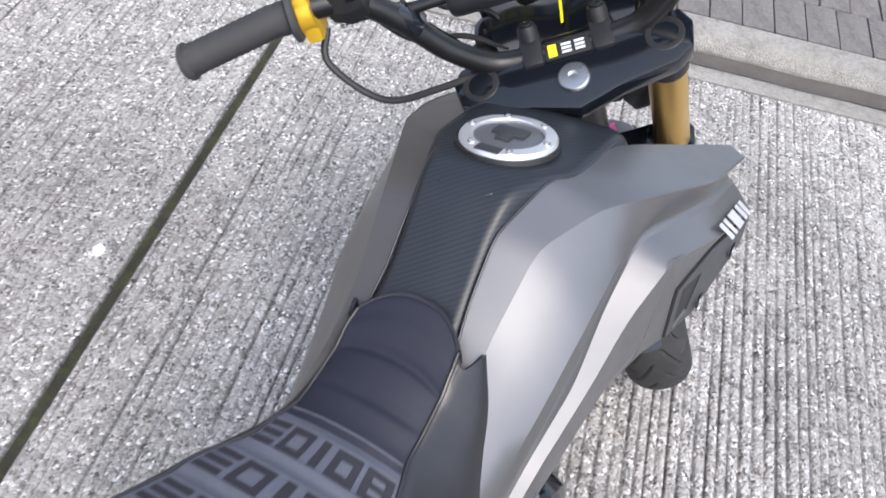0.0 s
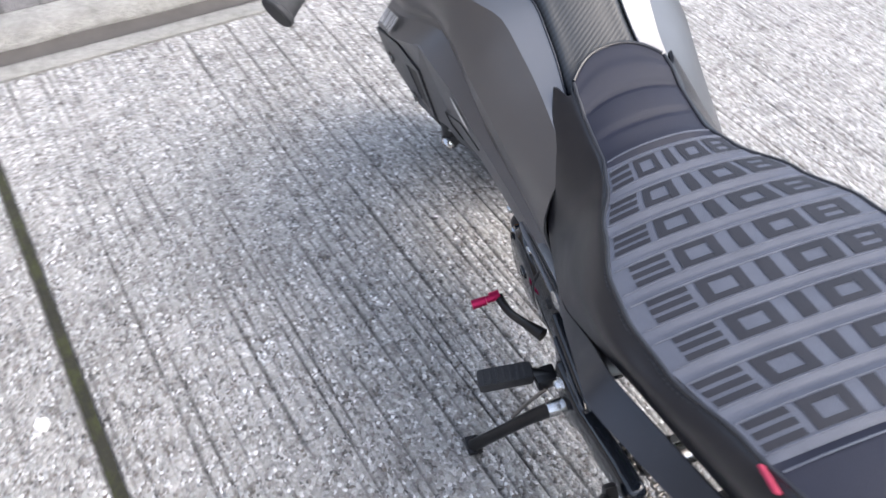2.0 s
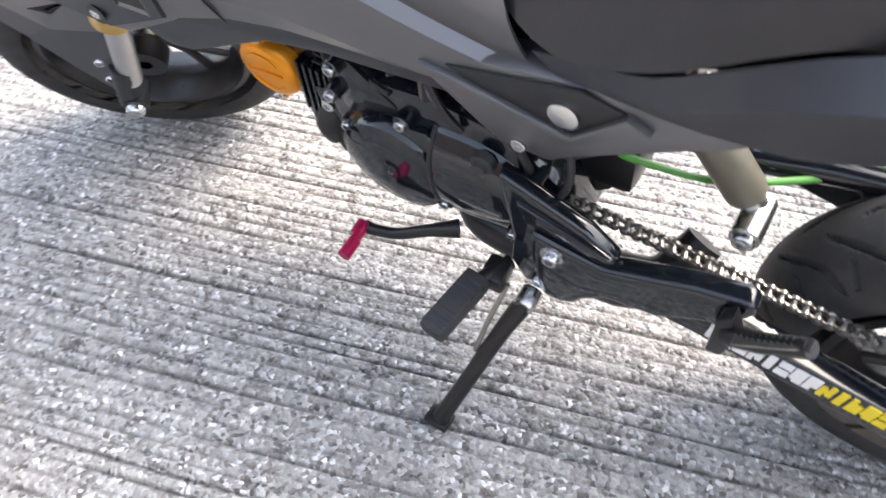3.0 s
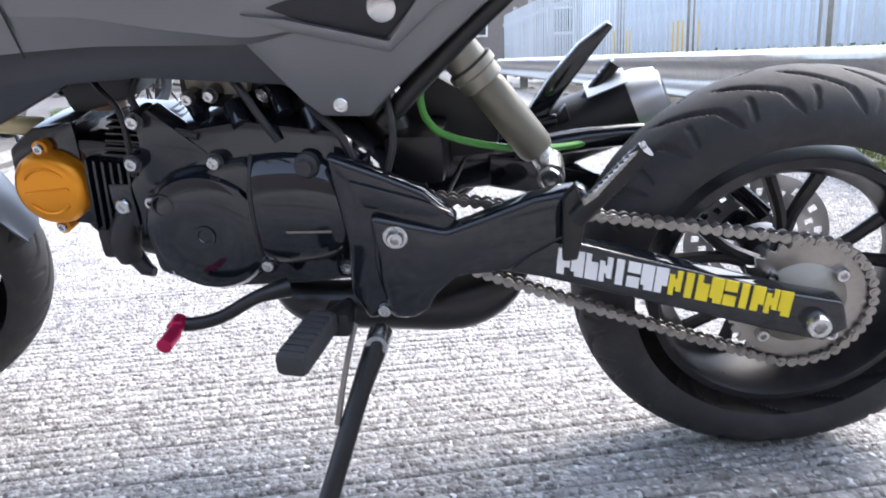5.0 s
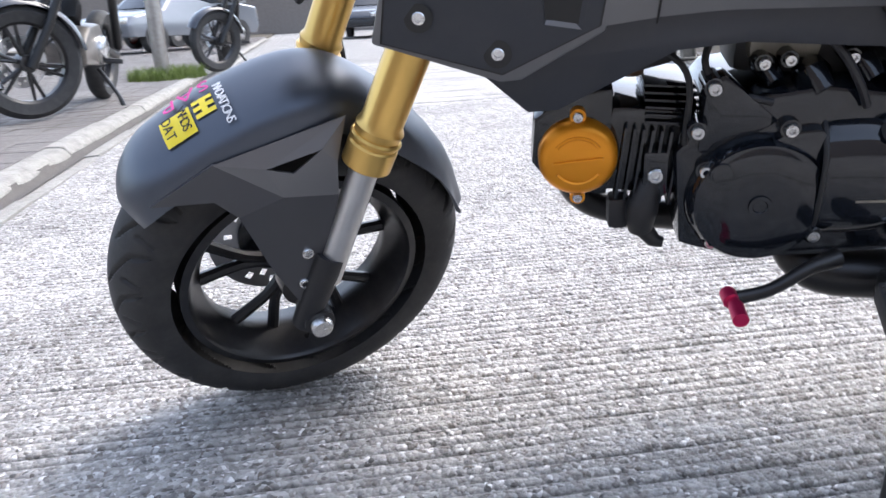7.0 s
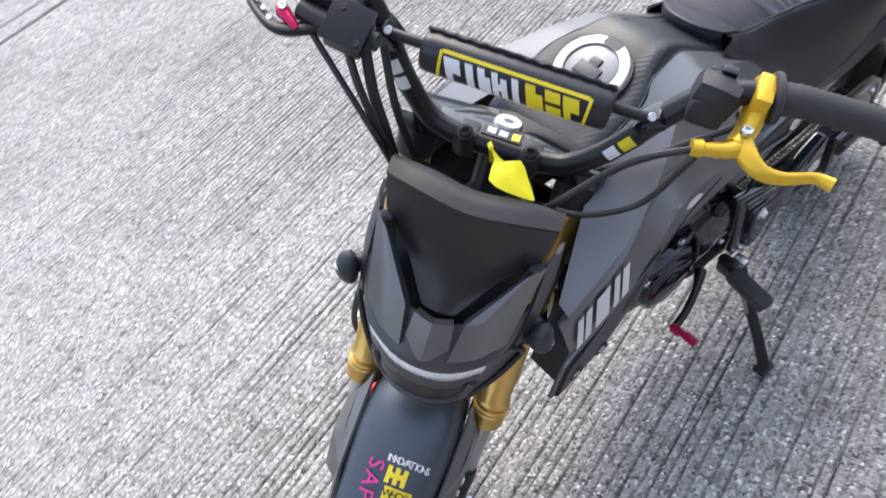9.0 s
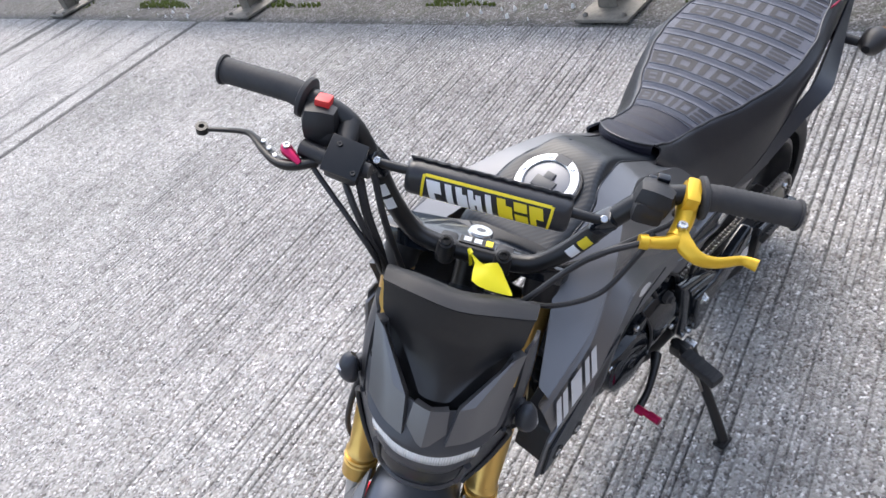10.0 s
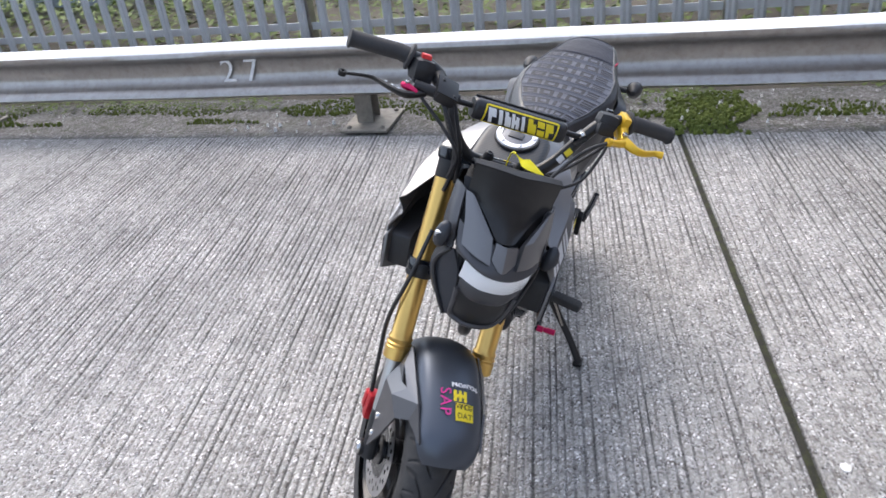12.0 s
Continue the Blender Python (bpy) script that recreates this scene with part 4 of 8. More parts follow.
# brake master cylinder and lever, right
RES = Vector((0.962, -0.182, 1.024))
RES_TURN = Matrix.Rotation(radians(-4), 4, "Z") @ Matrix.Rotation(radians(20), 4, "Y") @ Matrix.Rotation(radians(-12), 4, "X")
b = BM()
box(b, RES, (0.046, 0.044, 0.026), RES_TURN, 0.006)
tube(b, [on_bar(-0.195), (0.930, -0.192, 1.028), (0.955, -0.188, 1.026)], [0.018, 0.013, 0.013], 12)
tube(b, [(0.962, -0.150, 1.020), (0.958, -0.200, 1.018), (0.948, -0.245, 1.016)], [0.010, 0.0115, 0.012], 14)
cyl = part("master_cylinder", b, BLACK_PLASTIC, bar, "black brake fluid reservoir")
b = BM()
box(b, RES + Vector((0.004, 0, 0.0145)), (0.050, 0.048, 0.005), RES_TURN, 0.002)
part("reservoir_lid", b, FRAME_BLACK, cyl)
for s in (-1, 1):
    b = BM()
    bolt(b, RES + RES_TURN @ Vector((0.015 * s, 0.014 * s, 0.0165)), (0.2, 0, 1), 0.004, 0.002)
    part("lid_screw", b, FRAME_BLACK, cyl)
b = BM()
tube(b, [(0.955, -0.222, 1.006), (0.969, -0.250, 1.003), (0.969, -0.270, 1.001), (0.955, -0.294, 1.0), (0.936, -0.318, 0.999), (0.933, -0.336, 0.999), (0.941, -0.378, 0.996)], [0.013, 0.0135, 0.0115, 0.0095, 0.0075, 0.0065, 0.0055], 12, 4, 0.6)
lathe(b, ((0.004, -0.005), (0.0085, -0.005), (0.0085, 0.005), (0.004, 0.005)), (0.943, -0.387, 0.996), "z", 16, True)
part("brake_lever", b, FRAME_BLACK, cyl, "black adjustable brake lever with drilled holes")
b = BM()
tube(b, [(0.951, -0.268, 1.012), (0.957, -0.262, 1.014), (0.968, -0.246, 1.014), (0.972, -0.240, 1.012)], [0.006, 0.0085, 0.0055, 0.004], 12, 3)
part("lever_adjuster", b, MAGENTA, cyl, "magenta anodised lever adjuster")
b = BM()
bolt(b, (0.957, -0.262, 1.0225), (0.1, 0, 1), 0.005, 0.003)
part("pivot_screw", b, STEEL, cyl)
for k in range(3):
    b = BM()
    bolt(b, (0.9655 - 0.0105 * k, -0.276 - 0.012 * k, 1.0085 - 0.0015 * k), (0.1, 0, 1), 0.0032, 0.001)
    part("lever_hole", b, CAP_SILVER, cyl)

# cables from the bar down behind the screen
for i, (pts, r, mat) in enumerate((
    ([(0.955, -0.235, 1.012), (0.966, -0.222, 1.0), (1.000, -0.166, 0.965), (1.018, -0.126, 0.925), (1.0, -0.118, 0.86)], 0.0038, BLACK_PLASTIC),
    ([(0.960, -0.190, 1.015), (0.990, -0.164, 0.985), (1.008, -0.134, 0.94), (1.008, -0.116, 0.90), (0.99, -0.110, 0.82)], 0.0046, BLACK_PLASTIC),
    ([(0.962, -0.165, 1.010), (0.985, -0.146, 0.965), (1.000, -0.124, 0.92), (0.998, -0.112, 0.86)], 0.0065, BLACK_PLASTIC),
    ([(0.945, -0.150, 1.0), (0.972, -0.128, 0.955), (0.985, -0.108, 0.91), (0.98, -0.09, 0.84)], 0.005, BLACK_PLASTIC),
    ([(0.962, 0.203, 1.023), (0.979, 0.156, 1.002), (0.988, 0.124, 0.962), (1.022, 0.083, 0.925), (1.02, 0.06, 0.88)], 0.0042, BLACK_PLASTIC),
    ([(0.935, 0.215, 1.010), (0.962, 0.200, 0.985), (0.990, 0.172, 0.932), (1.012, 0.118, 0.908), (1.0, 0.07, 0.88)], 0.0036, BLACK_PLASTIC),
    ([(0.900, 0.235, 1.018), (0.885, 0.245, 0.985), (0.885, 0.205, 0.925), (0.920, 0.150, 0.90), (0.95, 0.09, 0.89)], 0.0042, BLACK_PLASTIC),
)):
    b = BM()
    tube(b, pts, r, 8, 6)
    turned("control_cable", b, mat, "thin black control cable")
for sg, mat in ((1, YELLOW_PRINT), (-1, WHITE_PRINT)):
    la, lb = Vector((0.9235, 0.146 * sg, 0.969)), Vector((0.9335, 0.120 * sg, 0.929))
    axis = (lb - la).normalized()
    front = (Vector((1, 0, 0.35)) - axis * axis.dot(Vector((1, 0, 0.35)))).normalized()
    over = axis.cross(front)
    for name, lift, spans, paint in (("bar_label", 0.0141, ((0.0, 1.0),), DARK_PRINT), ("label_mark", 0.0146, ((0.10, 0.46),), mat), ("label_mark", 0.0146, ((0.56, 0.90),), WHITE_PRINT)):
        b = BM()
        wide = 62 if name == "bar_label" else 30
        for f0, f1 in spans:
            rows = []
            for f in (f0, f1):
                rows.append([b.verts.new(la.lerp(lb, f) + lift * (front * math.cos(radians(q * wide / 4)) + over * math.sin(radians(q * wide / 4)))) for q in range(-4, 5)])
            for q in range(8):
                b.faces.new((rows[0][q], rows[0][q + 1], rows[1][q + 1], rows[1][q]))
        if name == "bar_label":
            lab = part(name, b, paint, bar, "small printed handlebar label")
        else:
            part(name, b, paint, lab)
b = BM()
ribbon = [[(0.998, -0.004, 0.958), (0.999, -0.001, 0.957), (1.000, 0.003, 0.955)], [(1.008, 0.006, 0.952), (1.007, 0.012, 0.951), (1.005, 0.017, 0.950)], [(1.034, 0.008, 0.950), (1.018, 0.022, 0.956), (0.998, 0.034, 0.951)], [(1.040, 0.030, 0.947), (1.028, 0.040, 0.951), (1.015, 0.048, 0.948)], [(1.038, 0.060, 0.944), (1.037, 0.062, 0.944), (1.036, 0.063, 0.944)]]
patch(b, ribbon, 3, 2, 0.0012)
tube(b, [(0.999, -0.001, 0.957), (0.990, -0.006, 0.952), (0.984, -0.004, 0.935), (0.980, 0.0, 0.905)], 0.003, 6, 4, 0.4)
turned("key_ribbon", b, YELLOW_TAG, "folded bright yellow ribbon tag")

# headlight mask, screen and running light (turn with the bar)
def both(rows):
    """Rows given for y >= 0, completed by their mirror."""
    return [[(x, -y, z) for x, y, z in r[:0:-1]] + list(r) for r in rows]


b = BM()
patch(b, both([
    [(1.196, 0.0, 0.646), (1.192, 0.030, 0.648), (1.180, 0.050, 0.654)],
    [(1.204, 0.0, 0.676), (1.199, 0.034, 0.678), (1.183, 0.057, 0.686)],
    [(1.200, 0.0, 0.706), (1.194, 0.036, 0.708), (1.177, 0.062, 0.718)],
]), 3, 3, 0.004)
lamp = turned("headlight_lower", b, SCREEN_BLACK, "dark lower headlight lens", 50)
b = BM()
patch(b, both([
    [(1.199, 0.0, 0.739), (1.193, 0.036, 0.741), (1.172, 0.069, 0.747)],
    [(1.202, 0.0, 0.758), (1.195, 0.037, 0.761), (1.174, 0.071, 0.770)],
    [(1.200, 0.0, 0.775), (1.193, 0.037, 0.778), (1.171, 0.072, 0.789)],
]), 4, 3, 0.005)
part("running_light", b, DRL_LENS, lamp, "clear ribbed running light strip")
b = BM()
patch(b, both([
    [(1.203, 0.0, 0.705), (1.197, 0.037, 0.707), (1.178, 0.064, 0.717)],
    [(1.209, 0.0, 0.726), (1.202, 0.039, 0.728), (1.181, 0.068, 0.738)],
    [(1.203, 0.0, 0.744), (1.196, 0.038, 0.746), (1.175, 0.070, 0.754)],
]), 4, 2, 0.004)
part("lamp_band", b, MASK_GREY, lamp, "grey band between the two lamps")
b = BM()
tube(b, [(1.181, 0.066, 0.720), (1.185, 0.061, 0.688), (1.183, 0.054, 0.652), (1.196, 0.030, 0.643), (1.200, 0.0, 0.641), (1.196, -0.030, 0.643), (1.183, -0.054, 0.652), (1.185, -0.061, 0.688), (1.181, -0.066, 0.720)], 0.006, 8, 4)
part("lamp_rim", b, MASK_GREY, lamp)
b = BM()
patch(b, both([
    [(1.204, 0.0, 0.774), (1.197, 0.038, 0.777), (1.175, 0.076, 0.790), (1.150, 0.091, 0.788)],
    [(1.207, 0.0, 0.781), (1.200, 0.038, 0.784), (1.177, 0.077, 0.796), (1.147, 0.094, 0.798)],
    [(1.192, 0.0, 0.799), (1.186, 0.030, 0.801), (1.160, 0.079, 0.808), (1.135, 0.097, 0.816)],
    [(1.166, 0.0, 0.826), (1.158, 0.026, 0.828), (1.136, 0.079, 0.836), (1.115, 0.099, 0.842)],
]), 3, 3, 0.004)
mask = turned("headlight_mask", b, MASK_GREY, "matte grey faceted headlight mask", 30)
for sg in (1, -1):
    b = BM()
    patch(b, [
        [(1.197, 0.030, 0.803), (1.182, 0.060, 0.806), (1.153, 0.088, 0.810)],
        [(1.163, 0.036, 0.846), (1.150, 0.064, 0.853), (1.126, 0.093, 0.852)],
        [(1.102, 0.084, 0.893), (1.097, 0.090, 0.896), (1.084, 0.101, 0.893)],
    ], 3, 1, 0.016, sg, True)
    part("mask_horn", b, GUNMETAL, mask, "matte grey upright horn of the mask", sharp=14)
    b = BM()
    patch(b, [
        [(1.147, 0.095, 0.788), (1.130, 0.107, 0.778), (1.100, 0.112, 0.765)],
        [(1.168, 0.075, 0.752), (1.124, 0.107, 0.722), (1.092, 0.110, 0.712)],
        [(1.180, 0.064, 0.700), (1.148, 0.090, 0.680), (1.112, 0.098, 0.672)],
        [(1.187, 0.055, 0.650), (1.174, 0.065, 0.640), (1.152, 0.072, 0.640)],
    ], 3, 3, 0.005, sg)
    turned("headlight_cheek", b, WING_GREY, "dark grey headlight cheek", 30)
    b = BM()
    tube(b, [(1.143, 0.099 * sg, 0.786), (1.128, 0.110 * sg, 0.750), (1.126, 0.110 * sg, 0.718), (1.150, 0.092 * sg, 0.678), (1.176, 0.066 * sg, 0.640)], 0.0042, 8, 4)
    turned("cheek_edge", b, BLACK_PLASTIC, "black edge bead of the headlight cheek")
    b = BM()
    patch(b, [
        [(1.078, 0.101, 0.892), (1.060, 0.109, 0.892), (1.040, 0.112, 0.886)],
        [(1.112, 0.102, 0.842), (1.094, 0.113, 0.840), (1.068, 0.117, 0.832)],
        [(1.143, 0.099, 0.788), (1.126, 0.109, 0.779), (1.096, 0.115, 0.770)],
    ], 3, 3, 0.005, sg)
    turned("headlight_ear", b, MASK_GREY, "matte grey panel beside the fly screen", 30)
b = BM()
patch(b, both([
    [(1.160, 0.0, 0.770), (1.150, 0.040, 0.774), (1.120, 0.085, 0.780)],
    [(1.144, 0.0, 0.812), (1.132, 0.045, 0.814), (1.098, 0.092, 0.816)],
    [(1.102, 0.0, 0.852), (1.092, 0.050, 0.854), (1.066, 0.094, 0.858)],
    [(1.064, 0.0, 0.905), (1.054, 0.050, 0.905), (1.036, 0.098, 0.896)],
]), 3, 3, 0.006)
part("mask_backing", b, BLACK_PLASTIC, mask)
b = BM()
patch(b, [[(1.164, -0.024, 0.838), (1.170, 0.0, 0.836), (1.164, 0.024, 0.838)], [(1.184, -0.027, 0.810), (1.193, 0.0, 0.808), (1.184, 0.027, 0.810)], [(1.199, -0.009, 0.794), (1.203, 0.0, 0.793), (1.199, 0.009, 0.794)]], 2, 1, 0.014, 1.0, True)
part("nose_inlay", b, GUNMETAL, mask, "raised facet on the nose", sharp=14)
b = BM()
patch(b, both([
    [(1.152, 0.0, 0.830), (1.151, 0.012, 0.830), (1.149, 0.021, 0.833)],
    [(1.126, 0.0, 0.856), (1.118, 0.030, 0.860), (1.104, 0.058, 0.868)],
    [(1.104, 0.0, 0.890), (1.097, 0.050, 0.890), (1.079, 0.090, 0.888)],
    [(1.098, 0.0, 0.906), (1.091, 0.050, 0.906), (1.073, 0.095, 0.904)],
    [(1.084, 0.0, 0.950), (1.077, 0.050, 0.950), (1.064, 0.098, 0.945)],
]), 4, 3, 0.004)
screen = turned("screen", b, SCREEN_BLACK, "small smoked black fly screen", 40)
b = BM()
patch(b, both([
    [(1.085, 0.0, 0.953), (1.078, 0.050, 0.953), (1.065, 0.099, 0.948)],
    [(1.064, 0.0, 0.955), (1.056, 0.050, 0.954), (1.045, 0.100, 0.947)],
    [(1.050, 0.0, 0.946), (1.042, 0.050, 0.945), (1.034, 0.099, 0.938)],
]), 4, 3, 0.005)
part("screen_lip", b, BLACK_PLASTIC, screen, "rolled black lip of the dash cover")
b = BM()
patch(b, both([
    [(1.052, 0.0, 0.940), (1.044, 0.050, 0.939), (1.036, 0.096, 0.932)],
    [(1.030, 0.0, 0.915), (1.024, 0.050, 0.914), (1.016, 0.090, 0.908)],
    [(1.000, 0.0, 0.880), (0.998, 0.050, 0.880), (0.992, 0.080, 0.876)],
]), 4, 3, 0.005)
part("dash_shroud", b, GLOSS_BLACK, screen, "glossy black shroud behind the screen")
for sg in (1, -1):
    b = BM()
    tube(b, [(1.095, 0.097 * sg, 0.794), (1.116, 0.117 * sg, 0.801)], [0.013, 0.012], 12)
    tube(b, [(1.118, 0.119 * sg, 0.774), (1.124, 0.123 * sg, 0.782), (1.128, 0.125 * sg, 0.803), (1.124, 0.123 * sg, 0.822), (1.118, 0.119 * sg, 0.829)], [0.007, 0.014, 0.0175, 0.014, 0.007], 16, 3, 0.8)
    ind = turned("front_indicator", b, WING_GREY, "small smoked front indicator")
    b = BM()
    tube(b, [(1.130, 0.130 * sg, 0.806), (1.136, 0.133 * sg, 0.805)], [0.011, 0.009], 14)
    part("lens", b, CAP_SILVER, ind, "clear silvery lens")

# front mudguard
def guard_row(a, r, half, drop):
    """A cross row of the mudguard at angle a (degrees, from ahead, over the top) and radius r."""
    ca, sa = math.cos(radians(a)), math.sin(radians(a))
    row = []
    for y, d in ((0.0, 0.0), (half * 0.45, 0.004), (half * 0.82, 0.018), (half, drop)):
        row.append((FRONT[0] + (r - d) * ca, y, FRONT[2] + (r - d) * sa))
    return row


GUARD = [(47, 0.262, 0.050, 0.026), (52, 0.274, 0.064, 0.034), (60, 0.282, 0.074, 0.040), (72, 0.282, 0.077, 0.045), (84, 0.288, 0.078, 0.050), (96, 0.299, 0.078, 0.052),
         (105, 0.304, 0.076, 0.052), (114, 0.297, 0.073, 0.050), (128, 0.277, 0.070, 0.045), (150, 0.260, 0.063, 0.030), (172, 0.252, 0.046, 0.016)]
b = BM()
patch(b, both([
    guard_row(a, r, half, drop) for a, r, half, drop in GUARD]), 4, 3, 0.003)
fender_bm = b


def facets(at, faces, thick, sg):
    """Flat panels between named corners, with a thickness."""
    bb = BM()
    used = {}
    for f in faces:
        names = f.split()
        for n in names:
            if n not in used:
                used[n] = bb.verts.new(at[n])
        bb.faces.new([used[n] for n in (names if sg < 0 else names[::-1])])
    bmesh.ops.recalc_face_normals(bb, faces=bb.faces)
    bmesh.ops.solidify(bb, geom=bb.faces[:], thickness=thick)
    return bb


ARM = {"top_front": (1.302, 0.0775, 0.488), "top_rear": (1.150, 0.081, 0.505), "slot_front": (1.250, 0.093, 0.474), "slot_rear": (1.186, 0.096, 0.481), "slot_low": (1.222, 0.098, 0.462), "neck": (1.172, 0.100, 0.462),
       "ledge": (1.240, 0.109, 0.438), "rear_top": (1.178, 0.111, 0.420), "front_top": (1.292, 0.101, 0.422), "skirt": (1.312, 0.085, 0.445), "nose": (1.378, 0.070, 0.452),
       "rear_mid": (1.202, 0.112, 0.344), "front_mid": (1.272, 0.107, 0.332), "foot_rear": (1.226, 0.113, 0.262), "foot_front": (1.250, 0.112, 0.266)}
fender = turned("front_mudguard", fender_bm, FENDER_GREY, "satin dark grey front mudguard with stickers", 45)
for sg in (1, -1):
    at = {k: (x, y * sg - (0.006 if y > 0.1 else 0.0), z) for k, (x, y, z) in ARM.items()}
    b = facets(at, ("top_front top_rear slot_rear slot_front", "top_rear neck slot_rear", "neck slot_low slot_rear"), 0.004, sg)
    arm = part("mudguard_arm", b, GUNMETAL, fender, "grey mudguard side arm with a three-cornered slot", sharp=8)
    b = facets(at, ("top_front slot_front ledge", "slot_front slot_low ledge", "slot_low neck rear_top ledge"), 0.004, sg)
    part("arm_bevel", b, GUNMETAL, arm, "bevelled ledge of the side arm", sharp=8)
    b = facets(at, ("top_front ledge front_top skirt", "top_front skirt nose", "ledge rear_top rear_mid front_mid front_top", "front_mid rear_mid foot_rear foot_front"), 0.005, sg)
    part("arm_plate", b, MASK_GREY, arm, "dark grey lower plate of the side arm", sharp=8)
    for x, z in ((1.228, 0.347), (1.240, 0.300)):
        b = BM()
        bolt(b, (x, 0.1085 * sg - 0.006, z), (0, sg, 0), 0.008, 0.006)
        part("arm_bolt", b, STEEL, fender)


def guard_point(a, y, lift=0.0012):
    """A point of the mudguard's crown at angle a and side offset y."""
    r = GUARD[0][1]
    for p, q in zip(GUARD, GUARD[1:]):
        if p[0] <= a <= q[0]:
            r = p[1] + (q[1] - p[1]) * (a - p[0]) / (q[0] - p[0])
    d = 0.004 * (abs(y) / 0.035) ** 1.5 if abs(y) < 0.035 else 0.004 + 0.014 * (abs(y) - 0.035) / 0.028
    return Vector((FRONT[0] + (r - d + lift) * math.cos(radians(a)), y, FRONT[2] + (r - d + lift) * math.sin(radians(a))))


def guard_word(body, a, y0, y1, size):
    """A word laid letter by letter along the mudguard's crown from y0 to y1."""
    bb = BM()
    for k, ch in enumerate(body):
        y = y0 + (y1 - y0) * (k + 0.5) / len(body)
        letter = lettering(ch, size, 0.0003)
        p = guard_point(a, y, 0.0062)
        right = (guard_point(a, y + 0.002) - guard_point(a, y - 0.002)).normalized()
        up = (guard_point(a + 1, y) - guard_point(a, y)).normalized()
        bmesh.ops.transform(letter, matrix=frame_at(p, right, up), verts=letter.verts)
        join(bb, letter)
    return bb


def guard_sticker(a0, a1, y0, y1, lift):
    bb = BM()
    vs = [[bb.verts.new(guard_point(a0 + (a1 - a0) * i / 4, y0 + (y1 - y0) * j / 4, lift)) for j in range(5)] for i in range(5)]
    for p, q in zip(vs, vs[1:]):
        for j in range(4):
            bb.faces.new((p[j], p[j + 1], q[j + 1], q[j]))
    return bb


stick = part("yellow_sticker", guard_sticker(67.5, 75.3, -0.003, 0.039, 0.0030), YELLOW_PRINT, fender, "yellow rectangular sticker with black words")
for body, a in (("WHOS", 73.4), ("DAT", 69.4)):
    part("sticker_word", guard_word(body, a, 0.0, 0.036, 0.0165), DARK_PRINT, stick)
b = BM()
for y in (-0.007, 0.005, 0.017):
    join(b, guard_sticker(76, 81, y, y + 0.007, 0.0016))
join(b, guard_sticker(77.8, 79.3, -0.007, 0.024, 0.0018))
part("yellow_emblem", b, YELLOW_PRINT, fender, "yellow barred emblem sticker")
part("white_sticker_word", guard_word("INNOVATIONS", 82.8, -0.014, 0.052, 0.0150), WHITE_PRINT, fender, "white lettered sticker")
b = BM()
for k, ch in enumerate("SAP"):
    a = 80.0 - 4.5 * k
    letter = lettering(ch, 0.034, 0.0003)
    p = guard_point(a, -0.026, 0.0046)
    bmesh.ops.transform(letter, matrix=frame_at(p, guard_point(a - 1, -0.026) - guard_point(a, -0.026), guard_point(a, -0.024) - guard_point(a, -0.028)), verts=letter.verts)
    join(b, letter)
part("magenta_sticker", b, MAGENTA_PRINT, fender, "magenta lettered sticker")

# front brake caliper, right side
b = BM()
box(b, (1.128, -0.096, 0.268), (0.038, 0.040, 0.072), Matrix.Rotation(radians(-12), 4, "Y"), 0.010)
box(b, (1.112, -0.110, 0.268), (0.026, 0.020, 0.048), Matrix.Rotation(radians(-12), 4, "Y"), 0.008)
cal = turned("brake_caliper", b, RED_METAL, "red brake caliper")
b = BM()
tube(b, [(1.115, -0.11, 0.30), (1.09, -0.125, 0.42), (1.09, -0.14, 0.52), (1.08, -0.13, 0.64), (1.03, -0.11, 0.74)], 0.005, 8, 5)
turned("brake_hose", b, BLACK_PLASTIC, "black front brake hose")

# ---- tank, bodywork and seat ----
TANK_SET = Matrix.Translation((0, 0, 0.6)) @ Matrix.Rotation(radians(-2.3), 4, "X") @ Matrix.Translation((0, 0, -0.6))


def tank_row(x, z, half, drop, rim):
    """A cross row of the tank cover: crowned top, rolled shoulder, rim that turns down."""
    return [(x, 0, z), (x, half * 0.5, z - drop * 0.22), (x, half * 0.86, z - drop), (x, half, z - drop - rim)]


b = BM()
patch(b, both([
    tank_row(0.535, 0.802, 0.058, 0.006, 0.038), tank_row(0.575, 0.822, 0.055, 0.006, 0.038), tank_row(0.612, 0.846, 0.052, 0.006, 0.038), tank_row(0.655, 0.878, 0.053, 0.006, 0.038),
    tank_row(0.690, 0.897, 0.060, 0.007, 0.038), tank_row(0.728, 0.893, 0.074, 0.008, 0.038), tank_row(0.755, 0.884, 0.092, 0.008, 0.038), tank_row(0.790, 0.874, 0.096, 0.007, 0.038),
    tank_row(0.832, 0.862, 0.096, 0.007, 0.038), tank_row(0.870, 0.850, 0.095, 0.007, 0.038), tank_row(0.884, 0.826, 0.095, 0.007, 0.038)]), 4, 4, 0.003)
tank = part("tank_cover", b, CARBON, bike, "black carbon-look tank cover", TANK_SET, sharp=50)
